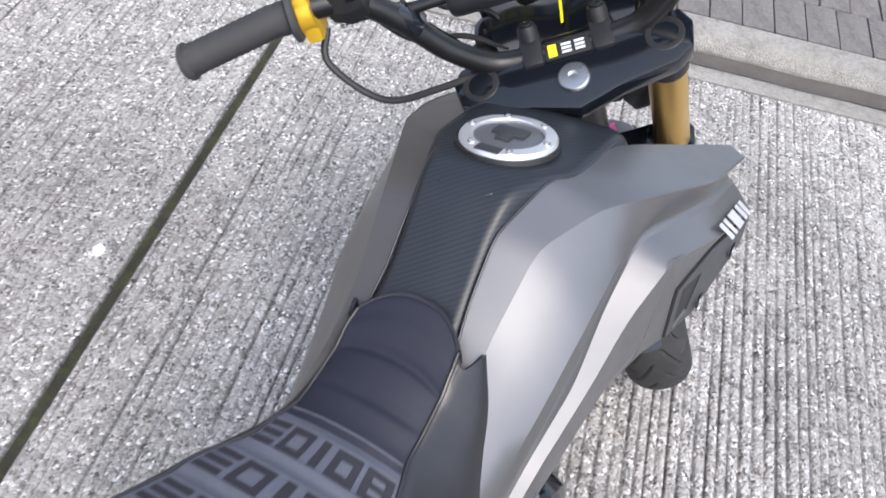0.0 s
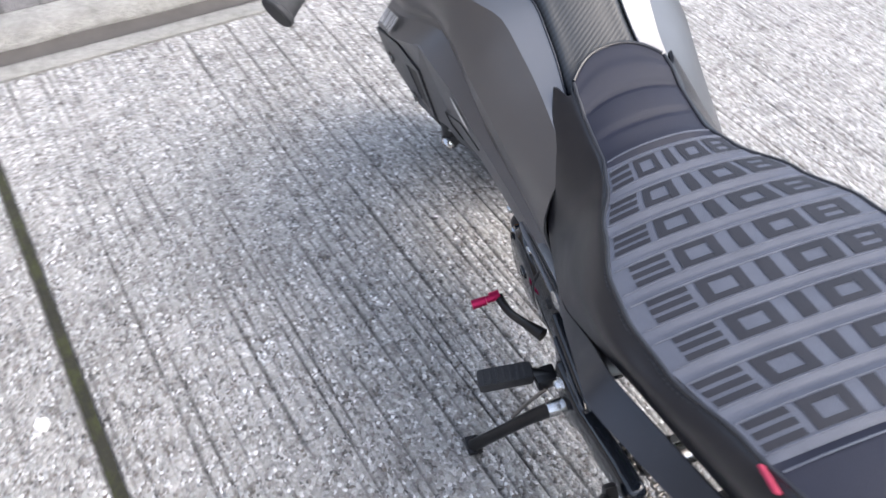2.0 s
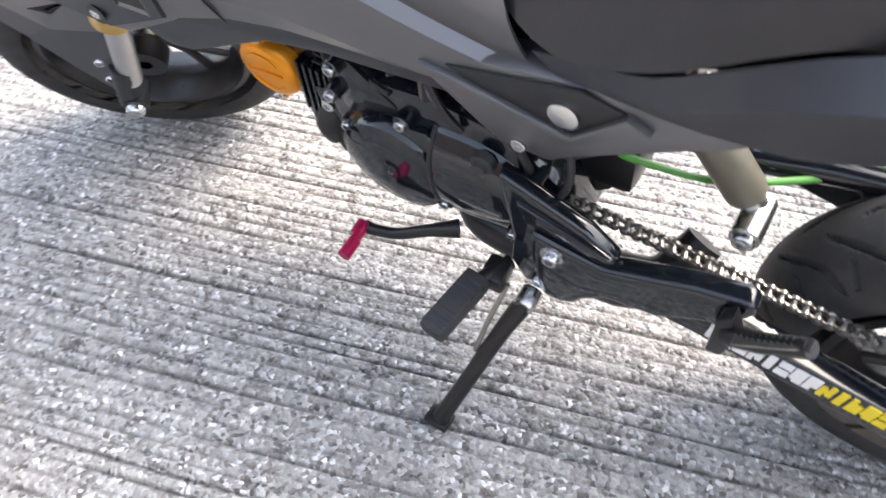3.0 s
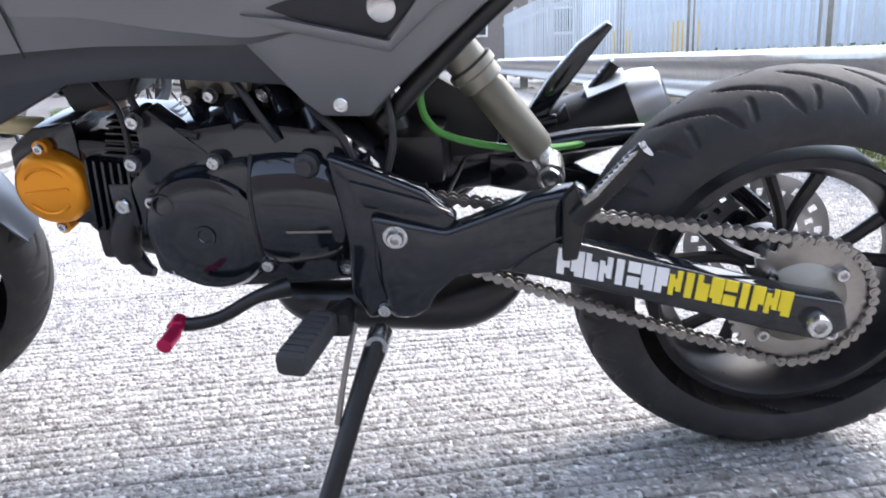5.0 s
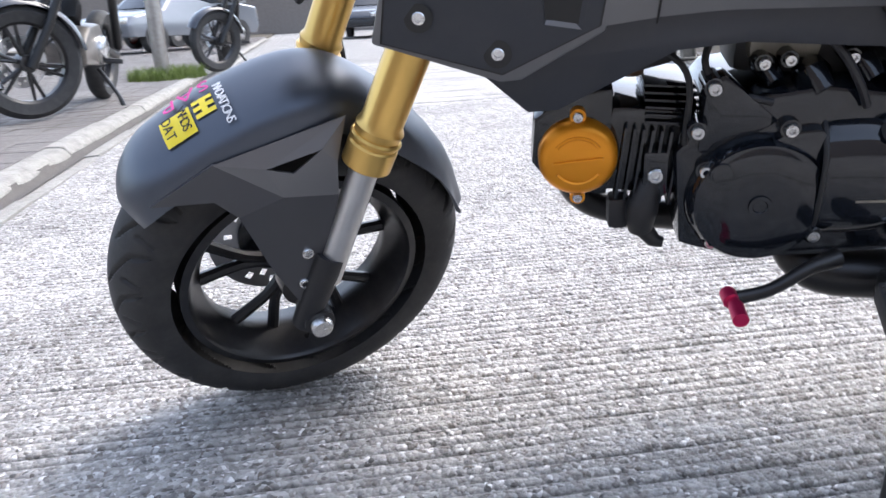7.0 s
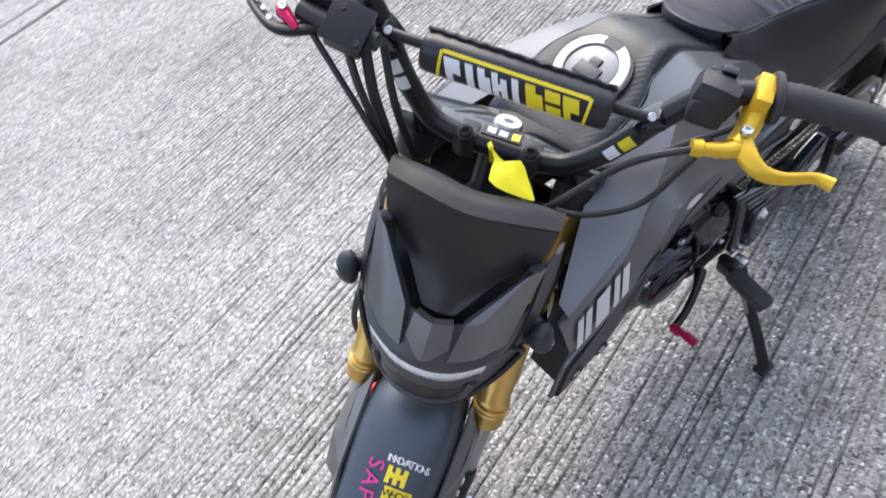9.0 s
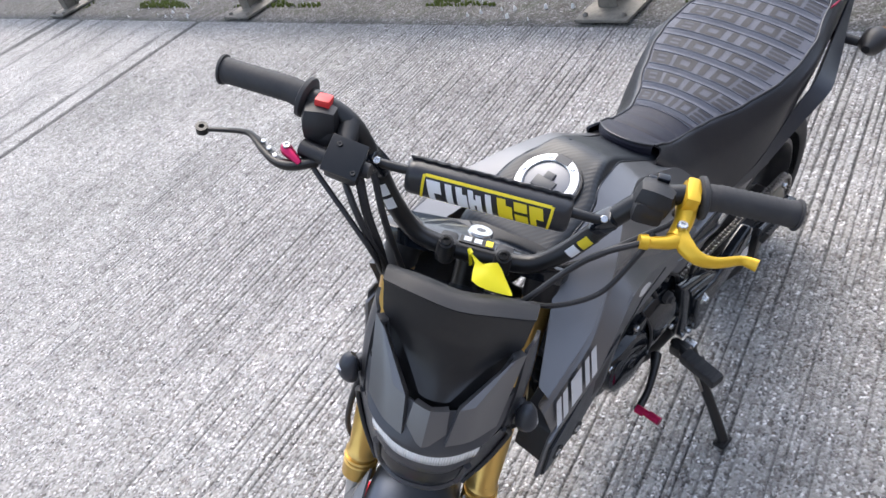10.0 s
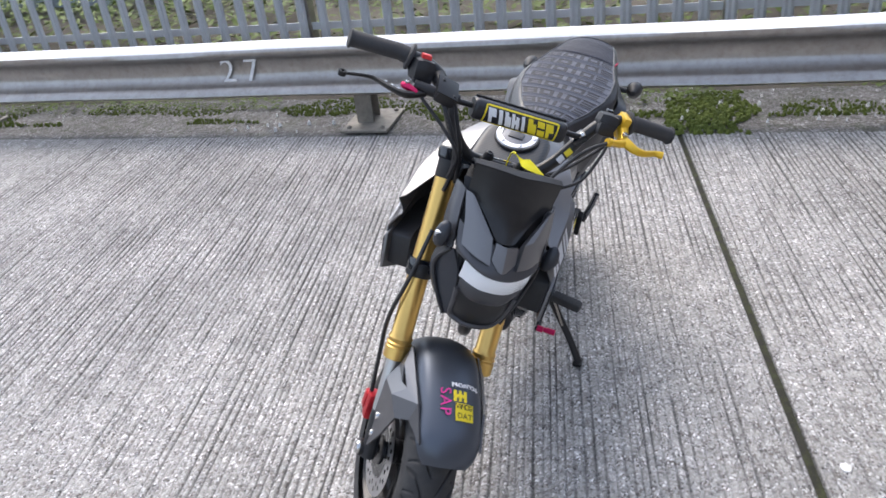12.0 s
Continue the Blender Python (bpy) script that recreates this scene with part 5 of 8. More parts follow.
for sg in (1, -1):
    b = BM()
    tube(b, [(0.678, 0.026 * sg, 0.8925), (0.700, 0.044 * sg, 0.8915), (0.722, 0.052 * sg, 0.8885)], 0.0011, 6, 4)
    part("tank_crease", b, WING_GREY, tank)
    b = BM()
    tube(b, bend([(x, y * sg, z) for x, y, z in ((0.560, 0.0520, 0.807), (0.600, 0.0472, 0.8330), (0.655, 0.0472, 0.8712), (0.728, 0.0652, 0.8847), (0.765, 0.0812, 0.8732), (0.842, 0.0842, 0.8522))]), 0.0013, 8)
    part("seam_edge", b, WING_GREY, tank, "raised seam beside the tank cover")
CAP = (0.770, 0.0, 0.884)
CAP_TILT = TANK_SET @ Matrix.Translation(CAP) @ Matrix.Rotation(radians(15), 4, "Y") @ Matrix.Translation(-Vector(CAP))
b = BM()
lathe(b, ((0.0360, 0.0), (0.0360, 0.005), (0.0375, 0.0065), (0.0485, 0.0055), (0.0505, 0.003), (0.051, -0.006)), CAP, "z", 48)
ring = part("filler_ring", b, CAP_SILVER, bike, "satin silver filler ring", CAP_TILT)
b = BM()
lathe(b, ((0.051, 0.001), (0.0535, 0.001), (0.0545, -0.004)), CAP, "z", 48)
part("ring_gasket", b, BLACK_PLASTIC, ring)
b = BM()
lathe(b, ((0.0005, 0.0040), (0.031, 0.0040), (0.0355, 0.003), (0.0361, 0.0)), CAP, "z", 40)
part("filler_cap", b, CAP_GREY, ring, "grey filler cap")
b = BM()
box(b, (CAP[0] + 0.006, 0, CAP[2] + 0.0052), (0.020, 0.036, 0.004), None, 0.0015)
box(b, (CAP[0] - 0.009, 0, CAP[2] + 0.0052), (0.014, 0.016, 0.004), None, 0.0015)
part("key_flap", b, CAP_DARK, ring)
b = BM()
box(b, (CAP[0] - 0.0425, 0.0, CAP[2] + 0.0062), (0.013, 0.026, 0.001))
part("ring_notch", b, CAP_DARK, ring)
for k in range(6):
    a = k * math.pi / 3 + 0.5
    b = BM()
    bolt(b, (CAP[0] + 0.043 * math.cos(a), 0.043 * math.sin(a), CAP[2] + 0.0062), (0, 0, 1), 0.004, 0.0015)
    part("ring_screw", b, STEEL, ring)

A_ROW = [(0.535, 0.055, 0.791), (0.600, 0.0475, 0.832), (0.655, 0.0475, 0.870), (0.728, 0.0655, 0.8835), (0.765, 0.0815, 0.872), (0.842, 0.0845, 0.851), (0.992, 0.172, 0.768)]
B_ROW = [(0.500, 0.078, 0.770), (0.588, 0.077, 0.815), (0.662, 0.087, 0.863), (0.735, 0.117, 0.862), (0.808, 0.158, 0.838), (0.889, 0.187, 0.800), (0.992, 0.191, 0.754)]
M_ROW = [(0.482, 0.118, 0.705), (0.575, 0.130, 0.748), (0.650, 0.140, 0.792), (0.725, 0.143, 0.815), (0.800, 0.148, 0.808), (0.889, 0.172, 0.774), (0.994, 0.178, 0.732)]
N_ROW = [(0.470, 0.118, 0.655), (0.568, 0.124, 0.690), (0.645, 0.134, 0.735), (0.712, 0.136, 0.778), (0.785, 0.140, 0.798), (0.888, 0.172, 0.760), (0.995, 0.176, 0.718)]
W_ROW = [(0.455, 0.112, 0.628), (0.560, 0.118, 0.658), (0.640, 0.133, 0.704), (0.705, 0.136, 0.755), (0.775, 0.142, 0.792), (0.887, 0.180, 0.755), (0.996, 0.184, 0.709)]
X_ROW = [(0.457, 0.121, 0.622), (0.562, 0.129, 0.650), (0.645, 0.146, 0.696), (0.715, 0.159, 0.741), (0.785, 0.178, 0.771), (0.893, 0.203, 0.722), (1.000, 0.206, 0.674)]
Y_ROW = [(0.455, 0.116, 0.602), (0.560, 0.120, 0.582), (0.645, 0.127, 0.586), (0.715, 0.135, 0.590), (0.775, 0.147, 0.590), (0.815, 0.163, 0.586), (0.835, 0.170, 0.578)]
WING_SLOPE = {1: (0.150, 0.0035), -1: (0.087, 0.0)}


def on_wing(x, z, lift, sg):
    """A point on the wing plate's plane, lifted off it by lift."""
    rise, out = WING_SLOPE[sg]
    return (x, sg * (0.1835 + out + 0.17 * (x - 0.924) + rise * (z - 0.568) + lift), z)


Z_ROW = [tuple(Vector(y).lerp(Vector(x), u) + Vector((0, 0.004, 0))) for x, y, u in zip(X_ROW, Y_ROW, (0.10, 0.10, 0.16, 0.20, 0.20, 0.16, 0.10))]
for sg in (1, -1):
    b = BM()
    patch(b, [A_ROW, B_ROW], 4, 1, 0.003, sg, True, True)
    patch(b, [B_ROW, M_ROW, N_ROW, W_ROW], 4, 3, 0.003, sg, False, True)
    part("tank_shroud", b, GUNMETAL, bike, "matte gunmetal tank shroud", TANK_SET, sharp=22)
    b = BM()
    patch(b, [W_ROW, X_ROW], 4, 1, 0.003, sg, True, True)
    patch(b, [X_ROW[:5], Z_ROW[:5]], 4, 1, 0.003, sg, True, True)
    patch(b, [Z_ROW[:5], Y_ROW[:5]], 4, 1, 0.003, sg, True, True)
    edge = []
    for x, z, lift in ((0.813, 0.704, -0.003), (0.821, 0.655, -0.003), (0.831, 0.584, -0.003), (0.890, 0.7045, -0.003), (1.010, 0.660, -0.006)):
        q = TANK_SET.inverted() @ Vector(on_wing(x, z, lift, sg))
        edge.append((q.x, q.y * sg, q.z))
    patch(b, [X_ROW[4:], [edge[0], edge[3], edge[4]]], 4, 1, 0.003, sg, True, True)
    mid = tuple(Vector(X_ROW[4]).lerp(Vector(Z_ROW[4]), 0.55))
    patch(b, [[X_ROW[4], mid, Z_ROW[4], Y_ROW[4]], [edge[0], edge[1], tuple(Vector(edge[1]).lerp(Vector(edge[2]), 0.65)), edge[2]]], 3, 1, 0.003, sg, True)
    fairing = part("side_fairing", b, GUNMETAL, bike, "matte gunmetal side fairing with a crisp facet", TANK_SET, sharp=22)
    # wing with its plate, vent and screws
    seam = BM()
    path = []
    for (x, y, z), f in ((X_ROW[2], 0.05), (X_ROW[3], 0.48), (X_ROW[4], 0.80), (X_ROW[4], 1.0)):
        k = X_ROW.index((x, y, z))
        path.append(Vector(X_ROW[k]).lerp(Vector(Z_ROW[k]), f) + Vector((0, 0.0004, 0)))
    path.append(Vector(Y_ROW[4]) + Vector((0.004, 0.0006, 0)))
    tube(seam, [(p.x, p.y * sg, p.z) for p in path], 0.0011, 6, 1)
    part("panel_seam", seam, DARK_PRINT, fairing, "dark seam between fairing panels", TANK_SET)
    rise, out = WING_SLOPE[sg]
    SL = (0.924, 0.17, 0.568, rise, sg)
    b = BM()
    prism(b, [(0.812, 0.708), (0.892, 0.710), (0.985, 0.680), (1.012, 0.668), (1.038, 0.586), (0.924, 0.537), (0.905, 0.537), (0.826, 0.578)], (0.170 + out) * sg, (0.1785 + out) * sg, 0.004, 0.995, 2, SL)
    wing = part("shroud_wing", b, GUNMETAL, bike, "dark grey shroud wing with a vent")
    b = BM()
    prism(b, [(0.815, 0.702), (0.890, 0.704), (0.980, 0.675), (0.998, 0.664), (1.016, 0.592), (0.922, 0.545), (0.905, 0.545), (0.830, 0.582)], 0.120 * sg, (0.1715 + out) * sg, 0.004, 1.0, 2, SL)
    part("wing_liner", b, BLACK_PLASTIC, wing, "black inner face of the wing")
    rim = [(1.012, 0.655), (0.890, 0.702), (0.815, 0.700), (0.833, 0.586), (0.921, 0.548), (1.026, 0.588)]
    b = BM()
    prism(b, [(0.9205 + (x - 0.9205) * 1.022, 0.628 + (z - 0.628) * 1.028) for x, z in rim], (0.174 + out) * sg, (0.1815 + out) * sg, 0.0, 1.0, 2, SL)
    part("plate_gap", b, DARK_PRINT, wing, "thin dark gap round the plate")
    b = BM()
    O = [b.verts.new(on_wing(x, z, 0.0, sg)) for x, z in rim]
    S = [b.verts.new(on_wing(x, z, -0.006, sg)) for x, z in rim]
    H = [b.verts.new(on_wing(x, z, 0.0, sg)) for x, z in ((0.886, 0.664), (0.831, 0.688), (0.848, 0.583), (0.882, 0.591))]
    F = [b.verts.new(on_wing(x, z, -0.0062, sg)) for x, z in ((0.882, 0.656), (0.858, 0.667), (0.860, 0.597), (0.879, 0.600))]
    b.faces.new((O[0], O[1], H[0], H[3], O[4], O[5]))
    b.faces.new((O[1], O[2], H[1], H[0]))
    b.faces.new((O[2], O[3], H[2], H[1]))
    b.faces.new((O[3], O[4], H[3], H[2]))
    for k in range(4):
        b.faces.new((H[k], H[(k + 1) % 4], F[(k + 1) % 4], F[k]))
    for k in range(6):
        b.faces.new((O[k], S[k], S[(k + 1) % 6], O[(k + 1) % 6]))
    bmesh.ops.recalc_face_normals(b, faces=b.faces[:])
    part("wing_plate", b, WING_GREY, wing, "flat bevelled plate of satin grey plastic", sharp=10)
    b = BM()
    b.faces.new([b.verts.new(on_wing(x, z, -0.0058, sg)) for x, z in ((0.883, 0.657), (0.857, 0.669), (0.859, 0.596), (0.880, 0.599))])
    part("vent_floor", b, BLACK_PLASTIC, wing, "dark floor of the vent")
    b = BM()
    b.faces.new([b.verts.new(on_wing(x, z, l, sg)) for x, z, l in ((0.8815, 0.5915, 0.0004), (0.8485, 0.5836, 0.0004), (0.8605, 0.5966, -0.0052), (0.8785, 0.5996, -0.0052))])
    part("vent_lip", b, GUNMETAL, wing, "light lower lip of the vent")
    for x, z in ((0.991, 0.608), (0.924, 0.568)):
        yy = on_wing(x, z, 0.0, sg)[1] * sg
        b = BM()
        lathe(b, ((0.006, 0.0), (0.0115, 0.0), (0.013, 0.0016 * sg), (0.006, 0.0018 * sg)), (x, (yy + 0.0006) * sg, z), seg=20)
        part("screw_cup", b, DARK_PRINT, wing)
        b = BM()
        bolt(b, (x, (yy + 0.001) * sg, z), (0, sg, 0), 0.0062, 0.003)
        part("wing_screw", b, STEEL, wing)
    # slanted silver marks where the model badge sits
    for x0, x1 in ((0.992, 0.981), (0.977, 0.966), (0.958, 0.934), (0.926, 0.916), (0.911, 0.899)):
        b = BM()
        q = []
        for x, u in ((x0, 0.12), (x1, 0.12), (x1 - 0.018, 0.82), (x0 - 0.018, 0.82)):
            f = (x - 0.89) / 0.107
            lo = Vector((x, 0.2085 + 0.001 * f, 0.717 - 0.042 * f))
            hi = Vector((x, 0.1860 + 0.003 * f, 0.752 - 0.045 * f))
            q.append(b.verts.new(lo.lerp(hi, u) + Vector((0, 0.0016, 0.0012))))
        b.faces.new(q)
        for v in b.verts:
            v.co.y *= sg
        bmesh.ops.solidify(b, geom=b.faces[:], thickness=0.0008)
        part("badge_mark", b, SILVER_PRINT, wing, "slanted silver badge mark")
    # black lower strip
    b = BM()
    prism(b, [(0.952, 0.548), (0.905, 0.556), (0.800, 0.602), (0.745, 0.598), (0.573, 0.578), (0.527, 0.520), (0.546, 0.530), (0.69, 0.548), (0.755, 0.546), (0.870, 0.494), (0.90, 0.494)], 0.108 * sg, 0.134 * sg, 0.004, 1.0, 2, (0.755, 0.16, 0.592, 0.12, sg))
    part("under_strip", b, WING_GREY, bike, "long dark lower trim strip")
    # side cover with its dark inset
    SC = (0.483, 0.0, 0.512, 0.19, sg)
    b = BM()
    tip = (0.30, 0.282) if sg > 0 else (0.415, 0.398)
    prism(b, [(0.575, 0.580), (0.573, 0.615), (0.46, 0.645), (tip[0], 0.668), (tip[1], 0.650), (0.428, 0.522), (0.455, 0.494), (0.507, 0.496), (0.526, 0.515)], 0.070 * sg, 0.106 * sg, 0.008, 0.97, 2, SC)
    cover = part("side_cover", b, GUNMETAL, bike, "matte gunmetal side cover with a dark inset")
    b = BM()
    prism(b, [(0.565, 0.608), (0.520, 0.590), (0.425, 0.566), (0.355, 0.628), (0.375, 0.640), (0.425, 0.578), (0.52, 0.602)], 0.104 * sg, 0.115 * sg, 0.003, 1.0, 2, SC)
    part("cover_ridge", b, GUNMETAL, cover)
    b = BM()
    prism(b, [(0.540, 0.612), (0.412, 0.648), (0.372, 0.636), (0.430, 0.577), (0.50, 0.596)], 0.104 * sg, 0.109 * sg, 0.002, 1.0, 2, SC)
    part("cover_inset", b, BLACK_PLASTIC, cover, "recessed black textured inset")
    b = BM()
    lathe(b, ((0.0005, 0.006 * sg), (0.010, 0.006 * sg), (0.0135, 0.004 * sg), (0.014, -0.004 * sg)), (0.428, 0.1285 * sg, 0.609), seg=24)
    part("cover_knob", b, STEEL, cover, "round steel fixing")
    b = BM()
    bolt(b, (0.483, 0.1065 * sg, 0.512), (0, sg, 0), 0.008, 0.004)
    part("cover_screw", b, STEEL, cover)
b = BM()
ring_pts = []
for k in range(14):
    a = 2 * math.pi * k / 14
    x, u = 0.711 + 0.024 * math.cos(a), 0.36 + 0.14 * math.sin(a) * (1.0 if math.cos(a) > -0.3 else 0.7)
    f = (x - 0.645) / 0.070
    top = Vector(X_ROW[2]).lerp(Vector(X_ROW[3]), f)
    low = Vector(Z_ROW[2]).lerp(Vector(Z_ROW[3]), f)
    ring_pts.append(b.verts.new(top.lerp(low, u) + Vector((0, 0.0018, 0.0006))))
b.faces.new(ring_pts)
bmesh.ops.solidify(b, geom=b.faces[:], thickness=0.0006)
part("shield_sticker", b, WHITE_PRINT, bike, "small white shield sticker", TANK_SET)


# ---- seat ----
SEAT_LINE = [(0.578, 0.838, 0.053), (0.555, 0.832, 0.055), (0.52, 0.818, 0.056), (0.46, 0.806, 0.058), (0.42, 0.808, 0.070), (0.36, 0.818, 0.100), (0.29, 0.832, 0.124), (0.24, 0.842, 0.130), (0.18, 0.853, 0.126), (0.10, 0.866, 0.103), (0.04, 0.874, 0.088), (-0.02, 0.878, 0.075), (-0.075, 0.872, 0.062)]


def seat_at(x):
    """Height and half-width of the seat's top at x."""
    for p, q in zip(SEAT_LINE, SEAT_LINE[1:]):
        if q[0] <= x <= p[0]:
            f = (p[0] - x) / (p[0] - q[0])
            f = f * f * (3 - 2 * f) * 0.5 + f * 0.5
            return p[1] + (q[1] - p[1]) * f, p[2] + (q[2] - p[2]) * f
    return (SEAT_LINE[0] if x > SEAT_LINE[0][0] else SEAT_LINE[-1])[1:]


ROWS = [0.443 - 0.0450 * k for k in range(9)]


def seat_top(x, s, lift=0.0):
    """A point of the fabric: s runs from -1 (right edge) to 1 (left edge)."""
    z, w = seat_at(x)
    crown = 0.012 * (1 - abs(s) ** 2.4)
    groove = 0.0
    for g in ROWS + [0.484, 0.525]:
        d = abs(x - g) / 0.0055
        if d < 1:
            groove = 0.0035 * (1 - d * d)
    x -= 0.026 * abs(s) ** 2.4 * max(0.0, min(1.0, (x - 0.50) / 0.078))
    return Vector((x, w * s, z - 0.010 + crown - groove * (1 - abs(s) ** 6) + lift))


def seat_patch(x0, x1, s0, s1, nx, ns, lift):
    bb = BM()
    vs = [[bb.verts.new(seat_top(x0 + (x1 - x0) * i / nx, s0 + (s1 - s0) * j / ns, lift)) for j in range(ns + 1)] for i in range(nx + 1)]
    for p, q in zip(vs, vs[1:]):
        for j in range(ns):
            bb.faces.new((p[j], p[j + 1], q[j + 1], q[j]))
    return bb


seat = part("seat_front_fabric", seat_patch(0.578, ROWS[0], -1, 1, 44, 20, 0), SEAT_NAVY, bike, "ribbed navy seat fabric", sharp=70)
part("seat_block_fabric", seat_patch(ROWS[0], ROWS[8], -1, 1, 120, 24, 0), SEAT_GREY, seat, "silver-grey woven fabric with rows of dark blocks", sharp=70)
part("seat_rear_fabric", seat_patch(ROWS[8], -0.075, -1, 1, 40, 20, 0), SEAT_NAVY, seat, "plain navy fabric on the rear of the seat", sharp=70)
b = BM()
edge = [seat_top(0.578, -1 + 0.1 * k) for k in range(21)]
patch(b, [edge, [p + Vector((0.006, 0, -0.006)) for p in edge], [p + Vector((0.005, 0, -0.030)) for p in edge]], 2, 3, 0.002)
part("seat_nose", b, SEAT_NAVY, seat, sharp=70)
b = BM()
tube(b, [p + Vector((0.002, 0, 0.0005)) for p in edge], 0.0022, 8)
part("nose_piping", b, SEAT_VINYL, seat)
for g in ROWS:
    b = BM()
    for d in (0.0075, -0.0075):
        tube(b, [seat_top(g + d, -0.97 + 0.097 * k, 0.0003) for k in range(21)], 0.0011, 6)
    part("seat_welt", b, SEAT_GREY, seat, sharp=80)
# each row: five woven blocks with pale gaps, on stepped strokes
STROKES = (
    ((0.0, 0.28, 0.0, 1.0), (0.28, 0.72, 0.0, 0.22), (0.28, 0.72, 0.40, 0.60), (0.28, 0.72, 0.78, 1.0), (0.72, 1.0, 0.0, 1.0)),
    ((0.0, 0.28, 0.0, 1.0), (0.28, 0.72, 0.0, 0.26), (0.28, 0.72, 0.70, 1.0), (0.72, 1.0, 0.0, 1.0)),
    ((0.2, 0.75, 0.0, 1.0),),
    ((0.0, 0.24, 0.0, 1.0), (0.24, 0.76, 0.0, 0.24), (0.24, 0.76, 0.76, 1.0), (0.76, 1.0, 0.0, 1.0)),
    ((0.0, 1.0, 0.0, 0.24), (0.0, 1.0, 0.38, 0.62), (0.0, 1.0, 0.76, 1.0)),
)
for k in range(8):
    xa, xb = ROWS[k] - 0.0095, ROWS[k + 1] + 0.0095
    zc, w = seat_at((xa + xb) / 2)
    widths = (0.046, 0.046, 0.026, 0.044, 0.038)
    total = sum(widths) + 4 * 0.008
    f = w * 1.9 / total if w * 1.9 < total else min(1.12, w * 1.72 / total)
    y = -total * f / 2
    for strokes, wd in zip(STROKES, widths):
        b = BM()
        for u0, u1, v0, v1 in strokes:
            ya, yb = y + wd * f * u0, y + wd * f * u1
            join(b, seat_patch(xa + (xb - xa) * (1 - v0), xa + (xb - xa) * (1 - v1), ya / w, yb / w, 3, 2, 0.0007))
        part("woven_block", b, SEAT_PRINT, seat, sharp=80)
        y += (wd + 0.008) * f
for sg in (1, -1):
    b = BM()
    tube(b, [seat_top(0.578 - 0.653 * i / 60, sg) + Vector((0, 0.001 * sg, 0.0)) for i in range(61)], 0.0022, 8)
    part("seat_piping", b, SEAT_VINYL, seat)
    b = BM()
    for i in range(120):
        p = seat_top(0.575 - 0.64 * i / 120, sg) + Vector((0, 0.0045 * sg, -0.004))
        q = seat_top(0.575 - 0.64 * (i + 0.55) / 120, sg) + Vector((0, 0.0045 * sg, -0.004))
        tube(b, [p, q], 0.0007, 4)
    part("seat_stitching", b, CAP_DARK, seat)
    # vinyl side
    b = BM()
    rows = []
    for x, yb, zb in ((0.568, 0.068, 0.800), (0.540, 0.092, 0.748), (0.50, 0.112, 0.700), (0.44, 0.128, 0.668), (0.36, 0.146, 0.704), (0.28, 0.151, 0.762), (0.20, 0.144, 0.797), (0.10, 0.120, 0.797), (0.0, 0.096, 0.806), (-0.08, 0.072, 0.815)):
        top = seat_top(max(-0.075, min(x, 0.578)), 1.0)
        xt = min(x, top.x)
        rows.append([(xt, top.y, top.z), (xt, top.y + 0.010, top.z - 0.008), (x, (top.y + yb) / 2 + 0.011, (top.z + zb) / 2 + 0.004), (x, yb, zb)])
    patch(b, rows, 4, 4, 0.004, sg)
    part("seat_side", b, SEAT_VINYL, seat, "smooth black vinyl seat side", sharp=60)
b = BM()
top = seat_top(-0.075, 0)
patch(b, both([
    [(-0.075, 0.0, 0.876), (-0.075, 0.035, 0.873), (-0.075, 0.066, 0.862)],
    [(-0.092, 0.0, 0.862), (-0.092, 0.035, 0.859), (-0.088, 0.070, 0.850)],
    [(-0.098, 0.0, 0.800), (-0.098, 0.035, 0.800), (-0.090, 0.066, 0.796)],
]), 3, 3, 0.003)
part("seat_back", b, SEAT_NAVY, seat)
b = BM()
box(b, (0.074, 0.104, 0.858), (0.022, 0.003, 0.016), Matrix.Rotation(radians(-35), 4, "X"), 0.0008)
part("cloth_tag", b, PINK_TAG, seat, "small pink cloth tag")

# tail panels under the seat
for sg in (1, -1):
    b = BM()
    patch(b, [
        [(0.46, 0.122, 0.658), (0.36, 0.147, 0.698), (0.27, 0.152, 0.764), (0.215, 0.158, 0.798), (0.10, 0.126, 0.798), (0.0, 0.100, 0.808), (-0.11, 0.070, 0.816)],
        [(0.44, 0.126, 0.648), (0.35, 0.151, 0.676), (0.27, 0.170, 0.740), (0.205, 0.186, 0.784), (0.10, 0.150, 0.776), (0.0, 0.112, 0.788), (-0.12, 0.070, 0.800)],
        [(0.42, 0.124, 0.638), (0.34, 0.130, 0.644), (0.26, 0.138, 0.662), (0.20, 0.138, 0.690), (0.10, 0.116, 0.716), (0.0, 0.092, 0.742), (-0.11, 0.060, 0.770)],
    ], 4, 1, 0.004, sg, True, True)
    part("tail_panel", b, WING_GREY, bike, "dark grey tail panel with a flared corner", sharp=30)
    b = BM()
    tube(b, [(0.03, 0.09 * sg, 0.770), (0.028, 0.150 * sg, 0.772)], [0.010, 0.009], 12)
    tube(b, [(0.052, 0.172 * sg, 0.776), (0.034, 0.172 * sg, 0.776), (0.010, 0.172 * sg, 0.776), (-0.001, 0.172 * sg, 0.776)], [0.008, 0.022, 0.025, 0.022], 16)
    ind = part("rear_indicator", b, BLACK_PLASTIC, bike, "black rear indicator with an amber lens")
    b = BM()
    tube(b, [(-0.001, 0.172 * sg, 0.776), (-0.011, 0.172 * sg, 0.776)], [0.021, 0.016], 16)
    part("lens", b, AMBER, ind)
b = BM()
box(b, (0.10, 0, 0.735), (0.44, 0.15, 0.05), Matrix.Rotation(radians(9), 4, "Y"), 0.012)
